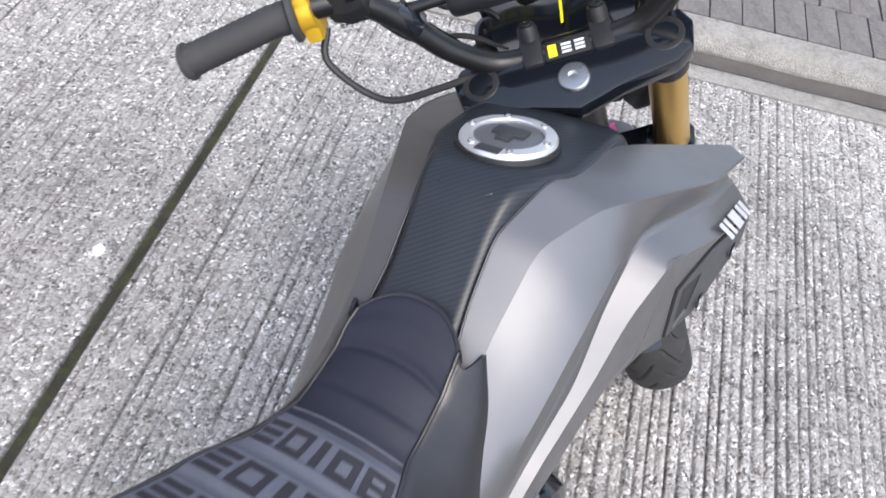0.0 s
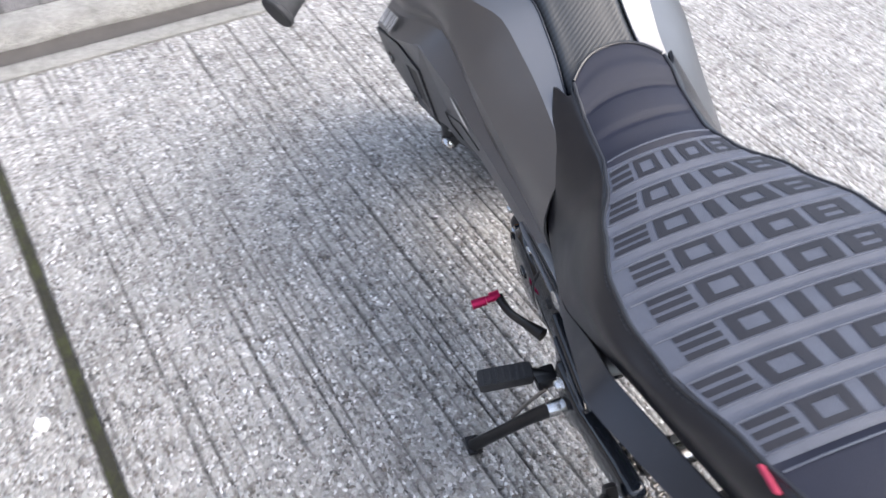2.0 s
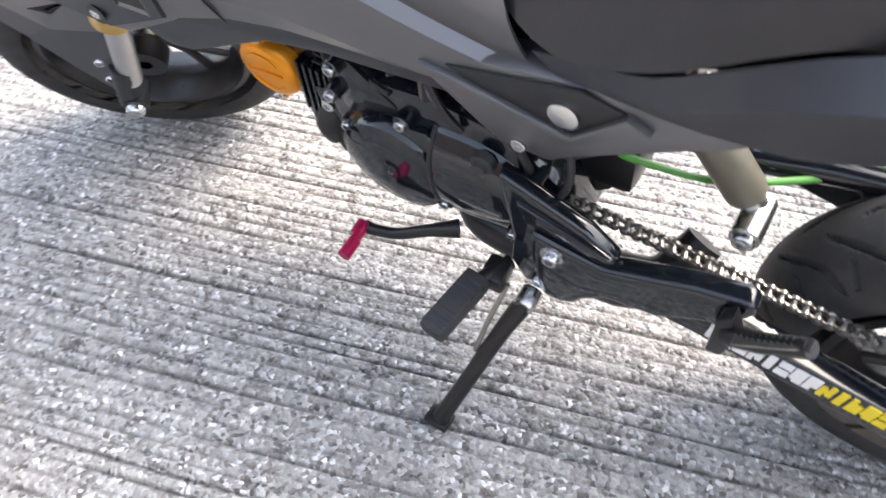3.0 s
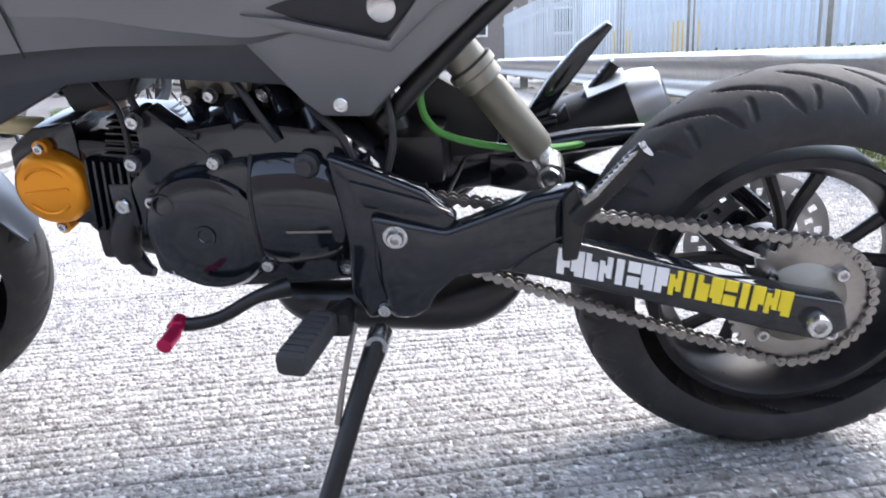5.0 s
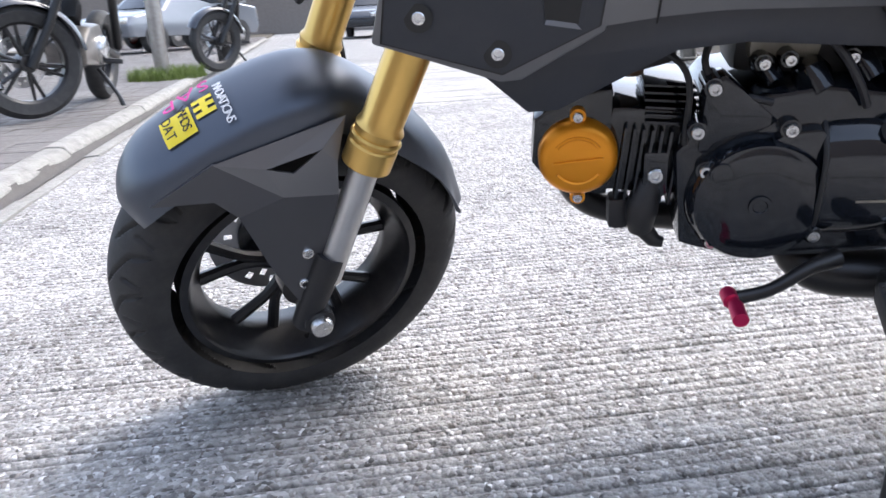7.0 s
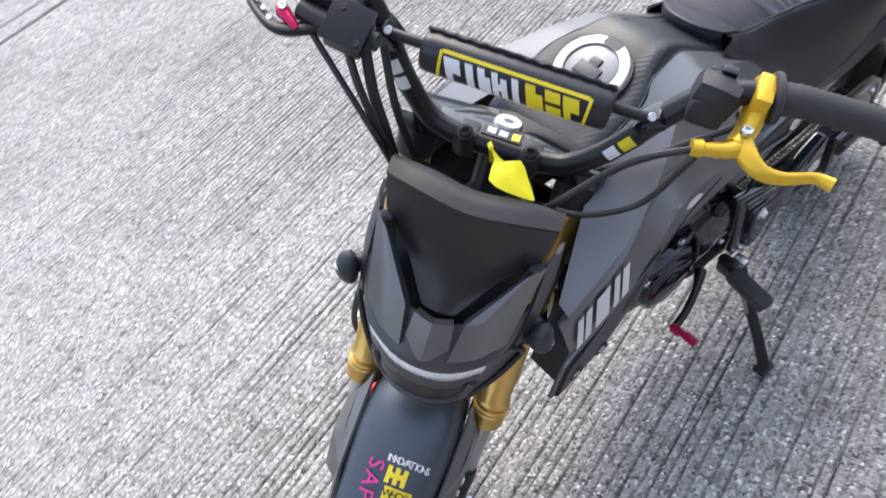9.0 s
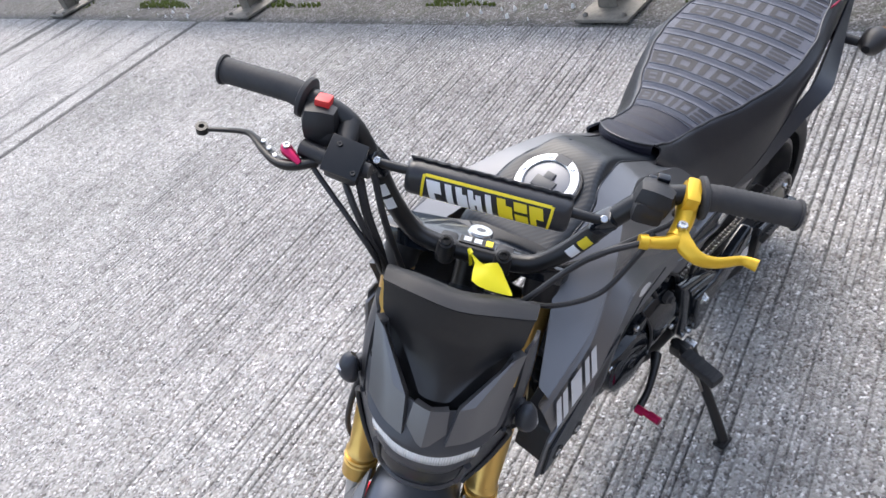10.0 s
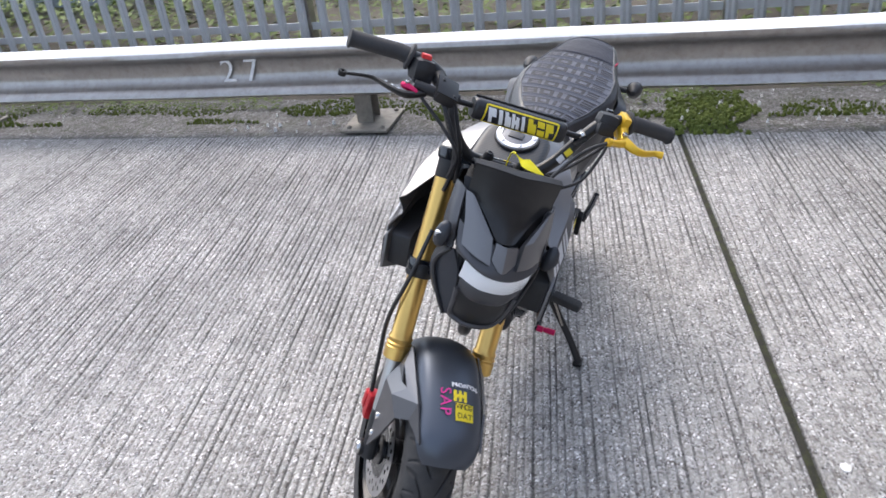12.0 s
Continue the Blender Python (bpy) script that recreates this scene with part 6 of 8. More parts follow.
part("tail_tray", b, BLACK_PLASTIC, bike)
b = BM()
box(b, (0.56, 0, 0.70), (0.42, 0.15, 0.19), None, 0.03)
part("fuel_tank_body", b, FRAME_BLACK, bike)
b = BM()
box(b, (0.47, 0, 0.63), (0.20, 0.12, 0.12), None, 0.02)
part("airbox", b, BLACK_PLASTIC, bike)


# ---- engine and running gear ----
b = BM()
prism(b, [(0.735, 0.305), (0.66, 0.285), (0.56, 0.290), (0.47, 0.30), (0.43, 0.34), (0.45, 0.43), (0.50, 0.478), (0.60, 0.492), (0.70, 0.478), (0.745, 0.42)], -0.085, 0.085, 0.012)
engine = part("engine_case", b, GLOSS_BLACK, bike, "gloss black engine case")
b = BM()
lathe(b, ((0.0005, 0.1085), (0.030, 0.1088), (0.058, 0.1085), (0.062, 0.1065), (0.068, 0.1050), (0.074, 0.096), (0.077, 0.080)), (0.655, 0, 0.367), seg=56)
prism(b, [(0.685, 0.41), (0.635, 0.447), (0.60, 0.452), (0.585, 0.43), (0.59, 0.35), (0.62, 0.31)], 0.080, 0.100, 0.008)
gen = part("generator_cover", b, GLOSS_BLACK, engine, "round gloss black generator cover")
b = BM()
lathe(b, ((0.0005, 0.1095), (0.007, 0.1095), (0.008, 0.1110), (0.012, 0.1110), (0.013, 0.107)), (0.655, 0, 0.367), seg=24)
part("centre_plug", b, GLOSS_BLACK, gen)
b = BM()
lathe(b, ((0.0005, 0.104), (0.009, 0.104), (0.011, 0.109), (0.013, 0.109), (0.014, 0.098)), (0.697, 0, 0.404), seg=20)
part("timing_plug", b, GLOSS_BLACK, gen)
b = BM()
rows = []
for x, zt, zb, k in ((0.596, 0.464, 0.318, 0.97), (0.590, 0.467, 0.318, 1.0), (0.555, 0.469, 0.319, 1.0), (0.525, 0.464, 0.323, 0.99), (0.500, 0.451, 0.333, 0.96), (0.483, 0.430, 0.349, 0.88), (0.472, 0.405, 0.370, 0.72)):
    rows.append([(x, y * k, zt + (zb - zt) * f) for f, y in ((0.0, 0.050), (0.05, 0.074), (0.14, 0.094), (0.30, 0.108), (0.55, 0.112), (0.80, 0.107), (0.94, 0.096), (1.0, 0.080))])
patch(b, rows, 3, 3, 0.004)
side = part("left_case_cover", b, GLOSS_BLACK, engine, "gloss black left engine cover", sharp=60)
b = BM()
tube(b, [(0.5955, y, z) for y, z in ((0.072, 0.460), (0.092, 0.445), (0.106, 0.422), (0.110, 0.385), (0.105, 0.345), (0.094, 0.326))], 0.0030, 8, 3)
part("cover_joint", b, BLACK_PLASTIC, engine, "dark joint between the engine covers")
b = BM()
lathe(b, ((0.0005, 0.118), (0.008, 0.118), (0.009, 0.112), (0.013, 0.110), (0.0135, 0.1)), (0.530, -0.006, 0.446), seg=16)
part("rubber_plug", b, SOFT_RUBBER, engine)
b = BM()
box(b, (0.535, 0.1105, 0.372), (0.05, 0.002, 0.0022))
part("cast_mark", b, OLD_ALLOY, engine)
b = BM()
prism(b, [(0.718, 0.500), (0.700, 0.508), (0.640, 0.455), (0.700, 0.418), (0.722, 0.42)], 0.055, 0.088, 0.006)
part("chain_case_cover", b, GLOSS_BLACK, engine, "black triangular cam chain cover")
for x, z in ((0.712, 0.497), (0.632, 0.450), (0.725, 0.450), (0.713, 0.405), (0.592, 0.325), (0.70, 0.318), (0.50, 0.322), (0.475, 0.44)):
    b = BM()
    rod(b, (x, 0.06, z), (x, 0.098, z), 0.0105, 14)
    boss = part("bolt_boss", b, GLOSS_BLACK, engine)
    b = BM()
    bolt(b, (x, 0.098, z), (0, 1, 0), 0.0075, 0.006)
    part("case_bolt", b, STEEL, engine)
for k in range(9):
    b = BM()
    x = 0.722 + 0.0098 * k
    box(b, (x, 0.004, 0.393 + 0.0012 * k), (0.0036, 0.138, 0.088), Matrix.Rotation(radians(-6), 4, "Y"), 0.0012)
    part("cooling_fin", b, GLOSS_BLACK, engine)
for k in range(6):
    b = BM()
    box(b, (0.742 + 0.0012 * k, 0.002, 0.447 + 0.0068 * k), (0.066 - 0.002 * k, 0.130 - 0.010 * k, 0.0034), Matrix.Rotation(radians(-5), 4, "Y"), 0.0012)
    part("top_fin", b, GLOSS_BLACK, engine)
b = BM()
box(b, (0.768, 0.0, 0.410), (0.10, 0.115, 0.105), Matrix.Rotation(radians(-6), 4, "Y"), 0.012)
part("cylinder", b, GLOSS_BLACK, engine)
b = BM()
box(b, (0.762, 0.066, 0.390), (0.028, 0.018, 0.055), None, 0.005)
part("cylinder_boss", b, GLOSS_BLACK, engine)
b = BM()
bolt(b, (0.762, 0.075, 0.390), (0, 1, 0), 0.009, 0.005)
part("cylinder_bolt", b, STEEL, engine)
b = BM()
prism(b, [(0.812, 0.355), (0.875, 0.365), (0.902, 0.40), (0.898, 0.455), (0.86, 0.482), (0.808, 0.488)], -0.06, 0.058, 0.010)
head = part("cylinder_head", b, GLOSS_BLACK, bike, "black cylinder head")
b = BM()
lathe(b, ((0.0005, 0.080), (0.034, 0.080), (0.040, 0.077), (0.0445, 0.070), (0.0455, 0.052)), (0.848, 0, 0.411), seg=44)
cap = part("orange_cap", b, ORANGE_CAP, head, "orange anodised inspection cap")
b = BM()
box(b, (0.848, 0.081, 0.411), (0.056, 0.003, 0.004), Matrix.Rotation(radians(6), 4, "Y"), 0.001)
for s in (-1, 1):
    tube(b, [(0.848 + 0.028 * math.cos(a), 0.080, 0.411 + s * 0.028 * math.sin(a)) for a in [radians(35 + 11 * k) for k in range(11)]], 0.0022, 6)
part("cap_ribs", b, ORANGE_CAP, head)
for z in (0.362, 0.460):
    b = BM()
    rod(b, (0.848, 0.05, z), (0.848, 0.070, z), 0.009, 12)
    part("cap_lug", b, ORANGE_CAP, head)
    b = BM()
    bolt(b, (0.848, 0.070, z), (0, 1, 0), 0.006, 0.005)
    part("cap_screw", b, STEEL, head)
b = BM()
tube(b, [(0.87, 0.02, 0.47), (0.90, 0.045, 0.482), (0.915, 0.055, 0.484)], [0.012, 0.011, 0.009], 12)
part("plug_cap", b, CREAM, head, "cream spark plug cap")
b = BM()
tube(b, [(0.80, 0.0, 0.49), (0.79, 0.0, 0.53), (0.74, 0.0, 0.555), (0.66, 0.0, 0.56)], [0.028, 0.026, 0.026, 0.03], 16, 4)
part("intake_pipe", b, BROWN_RUST, bike, "dirty brown intake pipe")
b = BM()
box(b, (0.635, 0.015, 0.545), (0.075, 0.07, 0.075), None, 0.012)
tube(b, [(0.66, 0.04, 0.555), (0.66, 0.066, 0.552)], [0.02, 0.018], 14)
part("carburettor", b, OLD_ALLOY, bike, "dull alloy carburettor body")
for pts, r, mat in (
    ([(0.64, 0.06, 0.56), (0.60, 0.085, 0.535), (0.575, 0.095, 0.50), (0.56, 0.09, 0.47)], 0.0045, BLACK_PLASTIC),
    ([(0.70, 0.05, 0.56), (0.72, 0.075, 0.52), (0.70, 0.08, 0.49), (0.65, 0.085, 0.475)], 0.004, BLACK_PLASTIC),
    ([(0.80, 0.03, 0.55), (0.76, 0.07, 0.53), (0.735, 0.08, 0.50), (0.735, 0.083, 0.43)], 0.0035, BLACK_PLASTIC),
    ([(0.55, 0.04, 0.52), (0.52, 0.08, 0.50), (0.49, 0.09, 0.47), (0.47, 0.085, 0.40)], 0.005, BLACK_PLASTIC),
    ([(0.43, 0.03, 0.55), (0.44, 0.08, 0.52), (0.435, 0.095, 0.47), (0.45, 0.095, 0.42)], 0.004, BLACK_PLASTIC),
    ([(0.90, 0.05, 0.485), (0.88, 0.03, 0.51), (0.84, 0.01, 0.53), (0.80, 0.0, 0.56)], 0.0035, BLACK_PLASTIC),
):
    b = BM()
    tube(b, pts, r, 8, 5)
    part("engine_hose", b, mat, bike)
for x, z in ((0.635, 0.515), (0.575, 0.515), (0.66, 0.512)):
    b = BM()
    bolt(b, (x, 0.070, z), (0, 1, 0), 0.0065, 0.005)
    part("mount_bolt", b, STEEL, bike)
    b = BM()
    rod(b, (x, 0.03, z), (x, 0.069, z), 0.009, 14)
    part("mount_boss", b, GLOSS_BLACK, bike)
b = BM()
tube(b, [(0.765, 0.06, 0.375), (0.775, 0.07, 0.345), (0.775, 0.068, 0.318)], [0.016, 0.019, 0.014], 14, 3)
box(b, (0.80, 0.05, 0.335), (0.026, 0.03, 0.04), None, 0.008)
tube(b, [(0.775, 0.06, 0.32), (0.758, 0.068, 0.302), (0.748, 0.07, 0.300)], [0.012, 0.009, 0.006], 10)
part("hose_fitting", b, BLACK_PLASTIC, bike, "black sensor and hose fitting under the cylinder")
b = BM()
tube(b, [(0.86, -0.01, 0.37), (0.845, -0.02, 0.325), (0.80, -0.03, 0.295), (0.70, -0.05, 0.272), (0.58, -0.085, 0.262), (0.45, -0.13, 0.285), (0.38, -0.155, 0.33), (0.32, -0.160, 0.363)], 0.019, 16, 5)
part("exhaust_pipe", b, FRAME_BLACK, bike, "black exhaust pipe under the engine")
b = BM()
tube(b, [(0.60, 0.03, 0.278), (0.585, 0.05, 0.262), (0.55, 0.06, 0.252), (0.45, 0.06, 0.252), (0.38, 0.058, 0.254), (0.335, 0.045, 0.272), (0.31, 0.0, 0.31)], [0.019, 0.022, 0.028, 0.032, 0.034, 0.030, 0.024], 14, 4)
part("lower_pipe_loop", b, FRAME_BLACK, bike, "black tube loop under the engine")
EXH_A, EXH_B = Vector((0.322, -0.160, 0.358)), Vector((0.158, -0.162, 0.424))
b = BM()
tube(b, [EXH_A, EXH_A.lerp(EXH_B, 0.06), EXH_A.lerp(EXH_B, 0.95), EXH_B], [0.03, 0.042, 0.044, 0.042], 28)
muf = part("silencer", b, BLACK_PLASTIC, bike, "black exhaust silencer with a silver end")
b = BM()
w = (EXH_B - EXH_A).normalized()
tube(b, [EXH_B - w * 0.004, EXH_B + w * 0.012, EXH_B + w * 0.036, EXH_B + w * 0.040, EXH_B + w * 0.02], [0.0445, 0.044, 0.036, 0.030, 0.026], 28)
part("silencer_end", b, CAP_SILVER, muf, "silver conical silencer end")
b = BM()
side = w.cross(Vector((0, 1, 0))).normalized()
side = side if side.z > 0 else -side
rows = []
for f in (0.70, 0.80, 0.90, 1.0):
    rows.append([EXH_A.lerp(EXH_B, f) + 0.050 * (side * math.cos(radians(q)) + Vector((0, 1, 0)) * math.sin(radians(q))) for q in (-55, -25, 5, 35)])
patch(b, rows, 3, 2, 0.002)
part("heat_guard", b, CAP_SILVER, muf, "pale heat guard on top of the silencer")
b = BM()
prism(b, [(0.285, 0.40), (0.255, 0.445), (0.215, 0.500), (0.192, 0.530), (0.200, 0.536), (0.235, 0.510), (0.27, 0.47), (0.31, 0.41)], -0.152, -0.135, 0.004)
part("silencer_bracket", b, GLOSS_BLACK, muf)
b = BM()
box(b, (0.585, -0.005, 0.528), (0.20, 0.085, 0.085), Matrix.Rotation(radians(-3), 4, "Y"), 0.016)
part("air_duct", b, BLACK_PLASTIC, bike, "black intake duct above the engine")
b = BM()
box(b, (0.785, 0.0, 0.522), (0.085, 0.075, 0.055), Matrix.Rotation(radians(14), 4, "Y"), 0.014)
part("coil_cover", b, BLACK_PLASTIC, bike)
for x, y, z, r in ((0.607, 0.07, 0.497, 0.016), (0.655, 0.062, 0.505, 0.013), (0.560, 0.066, 0.507, 0.014), (0.525, 0.074, 0.492, 0.012)):
    b = BM()
    tube(b, [(x, 0.02, z), (x, y, z), (x - 0.008, y + 0.012, z - 0.012)], [r, r, r * 0.7], 12)
    part("sensor", b, GLOSS_BLACK, bike)
# frame
for pts, r in (
    ([(0.90, 0, 0.74), (0.80, 0, 0.62), (0.62, 0, 0.58), (0.48, 0, 0.50), (0.44, 0, 0.36)], 0.026),
    ([(0.62, 0.06, 0.60), (0.40, 0.075, 0.65), (0.15, 0.07, 0.715), (-0.06, 0.05, 0.76)], 0.012),
    ([(0.62, -0.06, 0.60), (0.40, -0.075, 0.65), (0.15, -0.07, 0.715), (-0.06, -0.05, 0.76)], 0.012),
    ([(0.45, 0.07, 0.48), (0.35, 0.08, 0.58), (0.22, 0.075, 0.69)], 0.011),
    ([(0.45, -0.07, 0.48), (0.35, -0.08, 0.58), (0.22, -0.075, 0.69)], 0.011),
):
    b = BM()
    tube(b, pts, r, 12, 4)
    part("frame_tube", b, FRAME_BLACK, bike)
# pivot plates and swingarm
for sg in (1, -1):
    b = BM()
    prism(b, [(0.505, 0.462), (0.475, 0.450), (0.445, 0.438), (0.405, 0.420), (0.370, 0.388), (0.40, 0.330), (0.43, 0.275), (0.478, 0.262), (0.495, 0.30), (0.492, 0.36)], 0.094 * sg, 0.117 * sg, 0.008, 1.0, 3)
    plate = part("pivot_plate", b, GLOSS_BLACK, bike, "gloss black frame pivot plate")
    b = BM()
    prism(b, [(0.482, 0.435), (0.405, 0.412), (0.375, 0.398), (0.40, 0.392), (0.47, 0.405)], 0.112 * sg, 0.122 * sg, 0.003)
    part("plate_rib", b, GLOSS_BLACK, plate)
    b = BM()
    prism(b, [(0.470, 0.398), (0.443, 0.391), (0.391, 0.377), (0.345, 0.394), (0.299, 0.412), (0.249, 0.422), (0.238, 0.408), (0.258, 0.368), (0.300, 0.345), (0.324, 0.326), (0.380, 0.322), (0.404, 0.300), (0.415, 0.280), (0.432, 0.270), (0.456, 0.271), (0.468, 0.325)], 0.108 * sg, 0.136 * sg, 0.009, 1.0, 3)
    arm = part("swingarm", b, GLOSS_BLACK, bike, "black box swingarm with a long sticker")
    b = BM()
    prism(b, [(0.345, 0.372), (0.285, 0.365), (0.02, 0.286), (-0.035, 0.274), (-0.045, 0.24), (-0.02, 0.225), (0.03, 0.238), (0.285, 0.315), (0.345, 0.328)], 0.102 * sg, 0.130 * sg, 0.004, 1.0, 3)
    part("swingarm_beam", b, GLOSS_BLACK, arm)
    arm.matrix_basis = REAR_SET
    swing_left = arm if sg > 0 else swing_left
    b = BM()
    bolt(b, (0.444, 0.136 * sg, 0.374), (0, sg, 0), 0.0095, 0.010)
    lathe(b, ((0.009, 0.138 * sg), (0.013, 0.138 * sg), (0.014, 0.130 * sg)), (0.444, 0, 0.374), seg=28)
    part("pivot_bolt", b, STEEL, arm)
    b = BM()
    bolt(b, (REAR[0], 0.131 * sg, REAR[2] + 0.004), (0, sg, 0), 0.014, 0.014)
    part("axle_nut", b, STEEL, arm)
    b = BM()
    bolt(b, (0.458, 0.117 * sg, 0.278), (0, sg, 0), 0.008, 0.006)
    part("plate_bolt", b, STEEL, plate)
    b = BM()
    prism(b, [(0.262, 0.42), (0.25, 0.435), (0.238, 0.40), (0.246, 0.352), (0.262, 0.35)], 0.125 * sg, 0.142 * sg, 0.004)
    tube(b, [(0.248, 0.140 * sg, 0.40), (0.222, 0.152 * sg, 0.435), (0.188, 0.160 * sg, 0.478)], [0.011, 0.010, 0.009], 10)
    peg = part("passenger_peg", b, FRAME_BLACK, bike, "folded-up black passenger footpeg")
    b = BM()
    for k in range(10):
        p = Vector((0.236 - 0.0045 * k, (0.1535 + 0.0007 * k) * sg, 0.428 + 0.0055 * k))
        box(b, p, (0.018, 0.012, 0.0025), Matrix.Rotation(radians(38), 4, "Y"))
    part("peg_teeth", b, CHAIN_STEEL, peg)
# bars where the swingarm carries a printed web name
SW_A, SW_B = Vector((0.272, 0.1308, 0.337)), Vector((0.018, 0.1308, 0.2725))
w = (SW_B - SW_A)
up = Vector((w.z, 0, -w.x)).normalized() * (1 if w.x < 0 else -1)
BLOCKS = (
    ((0.0, 1.0, 0.0, 0.42), (0.0, 1.0, 0.58, 1.0)),
    ((0.0, 0.42, 0.0, 1.0), (0.42, 1.0, 0.0, 0.70)),
    ((0.0, 0.58, 0.0, 1.0), (0.58, 1.0, 0.30, 1.0)),
    ((0.2, 0.8, 0.0, 1.0),),
    ((0.0, 1.0, 0.18, 1.0), (0.3, 1.0, 0.0, 0.18)),
    ((0.0, 0.42, 0.0, 0.82), (0.58, 1.0, 0.18, 1.0), (0.42, 0.58, 0.35, 0.65)),
)
ORDER = (2, 4, 1, 5, 3, 0, 4, 2, 5, 3, 1, 4, 0, 3, 2, 5, 4)
for k, which in enumerate(ORDER):
    white = k < 8
    s = w.normalized()
    h = 0.0150
    p0, span = SW_A.lerp(SW_B, k / 17 + 0.004), w.length / 17 * 0.90
    b = BM()
    for f0, f1, v0, v1 in BLOCKS[which]:
        poly = []
        for f, v in ((f0, v0), (f1, v0), (f1, v1), (f0, v1)):
            q = p0 + s * (span * f - 0.005 * v) + up * (h * (2 * v - 1))
            poly.append((q.x, q.z))
        prism(b, poly, 0.129, 0.1312)
    part("sticker_block", b, WHITE_PRINT if white else YELLOW_PRINT, swing_left, "white sticker block" if white else "yellow sticker block")

# chain round both sprockets
F_C, F_R, R_R, CH_Y = Vector((0.452, 0.0, 0.372)), 0.031, 0.080, 0.083
path = []
d = Vector(REAR) - F_C
base = math.atan2(d.z, d.x)
off = math.acos((F_R - R_R) / math.hypot(d.x, d.z))
t1, t2 = base - off, base + off
p_top_f = F_C + Vector((math.cos(t1), 0, math.sin(t1))) * F_R
p_top_r = Vector(REAR) + Vector((math.cos(t1), 0, math.sin(t1))) * R_R
p_bot_f = F_C + Vector((math.cos(t2), 0, math.sin(t2))) * F_R
p_bot_r = Vector(REAR) + Vector((math.cos(t2), 0, math.sin(t2))) * R_R
loop = [p_top_f.lerp(p_top_r, k / 30) for k in range(30)]
sweep = (t2 - t1) % (2 * math.pi)
a0, span = t1, sweep
if (Vector(REAR) + Vector((math.cos(t1 + sweep / 2), 0, math.sin(t1 + sweep / 2)))).x > 0:
    span = sweep - 2 * math.pi
loop += [Vector(REAR) + Vector((math.cos(a0 + span * k / 16), 0, math.sin(a0 + span * k / 16))) * R_R for k in range(16)]
loop += [p_bot_r.lerp(p_bot_f, k / 30) - Vector((0, 0, 0.003 * math.sin(math.pi * k / 30))) for k in range(30)]
back = (2 * math.pi - abs(span)) * (1 if span > 0 else -1)
loop += [F_C + Vector((math.cos(t2 + back * k / 8), 0, math.sin(t2 + back * k / 8))) * F_R for k in range(9)]
lens = [0.0]
for p, q in zip(loop, loop[1:]):
    lens.append(lens[-1] + (q - p).length)


def along(s):
    for i in range(len(loop) - 1):
        if lens[i] <= s <= lens[i + 1]:
            f = (s - lens[i]) / max(1e-9, lens[i + 1] - lens[i])
            return loop[i].lerp(loop[i + 1], f)
    return loop[-1]


b = BM()
links = int(lens[-1] / 0.0127)
for k in range(links):
    p, q = along(k * 0.0127), along((k + 1) * 0.0127)
    m = (p + q) / 2
    ang = math.atan2(-(q.z - p.z), q.x - p.x)
    for s in (-1, 1):
        yy = CH_Y + s * (0.0062 if k % 2 else 0.0045)
        box(b, (m.x, yy, m.z), (0.0120, 0.0016, 0.0058), Matrix.Rotation(ang, 4, "Y"))
        for e in (p, q):
            rod(b, (e.x, yy - 0.0009, e.z), (e.x, yy + 0.0009, e.z), 0.0060, 10)
    rod(b, (p.x, CH_Y - 0.007, p.z), (p.x, CH_Y + 0.0085, p.z), 0.0030, 8)
part("drive_chain", b, CHAIN_STEEL, bike, "oily steel drive chain", REAR_SET)
b = BM()
lathe(b, ((0.012, -0.004), (0.028, -0.004), (0.028, 0.004), (0.012, 0.004)), (F_C.x, CH_Y, F_C.z), seg=24, closed=True)
part("front_sprocket", b, CHAIN_STEEL, bike)

# rear shock
S0, S1 = Vector((0.272, 0.0, 0.402)), Vector((0.404, 0.004, 0.582))
b = BM()
tube(b, [S0.lerp(S1, f) for f in (0.10, 0.14, 0.52, 0.56)], [0.018, 0.0215, 0.0215, 0.018], 20)
shock = part("rear_shock", b, SHOCK_BODY, bike, "grimy olive rear shock absorber")
for f0, f1, r in ((0.56, 0.62, 0.025), (0.63, 0.67, 0.028), (0.68, 0.79, 0.023), (0.80, 0.84, 0.027)):
    b = BM()
    tube(b, [S0.lerp(S1, f0 - 0.01), S0.lerp(S1, f0), S0.lerp(S1, f1), S0.lerp(S1, f1 + 0.01)], [r - 0.003, r, r, r - 0.003], 20)
    part("shock_collar", b, OLD_ALLOY, shock)
b = BM()
rod(b, (S0.x, -0.012, S0.z), (S0.x, 0.038, S0.z), 0.016, 16)
bolt(b, (S0.x, 0.038, S0.z), (0, 1, 0), 0.012, 0.008)
tube(b, [S0, S0.lerp(S1, 0.12)], 0.014, 14)
part("shock_eye", b, STEEL, shock)
b = BM()
tube(b, [(0.375, 0.040, 0.548), (0.390, 0.050, 0.535), (0.408, 0.055, 0.515), (0.407, 0.050, 0.480), (0.384, 0.030, 0.450), (0.315, 0.0, 0.424), (0.245, -0.050, 0.408), (0.17, -0.10, 0.405), (0.09, -0.115, 0.37)], 0.0042, 8, 5)
part("green_hose", b, GREEN_HOSE, bike, "green sleeved cable")
b = BM()
prism(b, [(0.445, 0.395), (0.335, 0.405), (0.330, 0.440), (0.362, 0.478), (0.400, 0.500), (0.445, 0.530)], -0.075, -0.035, 0.006)
part("inner_mudguard", b, BLACK_PLASTIC, bike, "black inner mudguard ahead of the rear wheel")
b = BM()
box(b, (0.425, 0.0, 0.425), (0.07, 0.08, 0.06), None, 0.012)
part("battery_tray", b, FRAME_BLACK, bike)
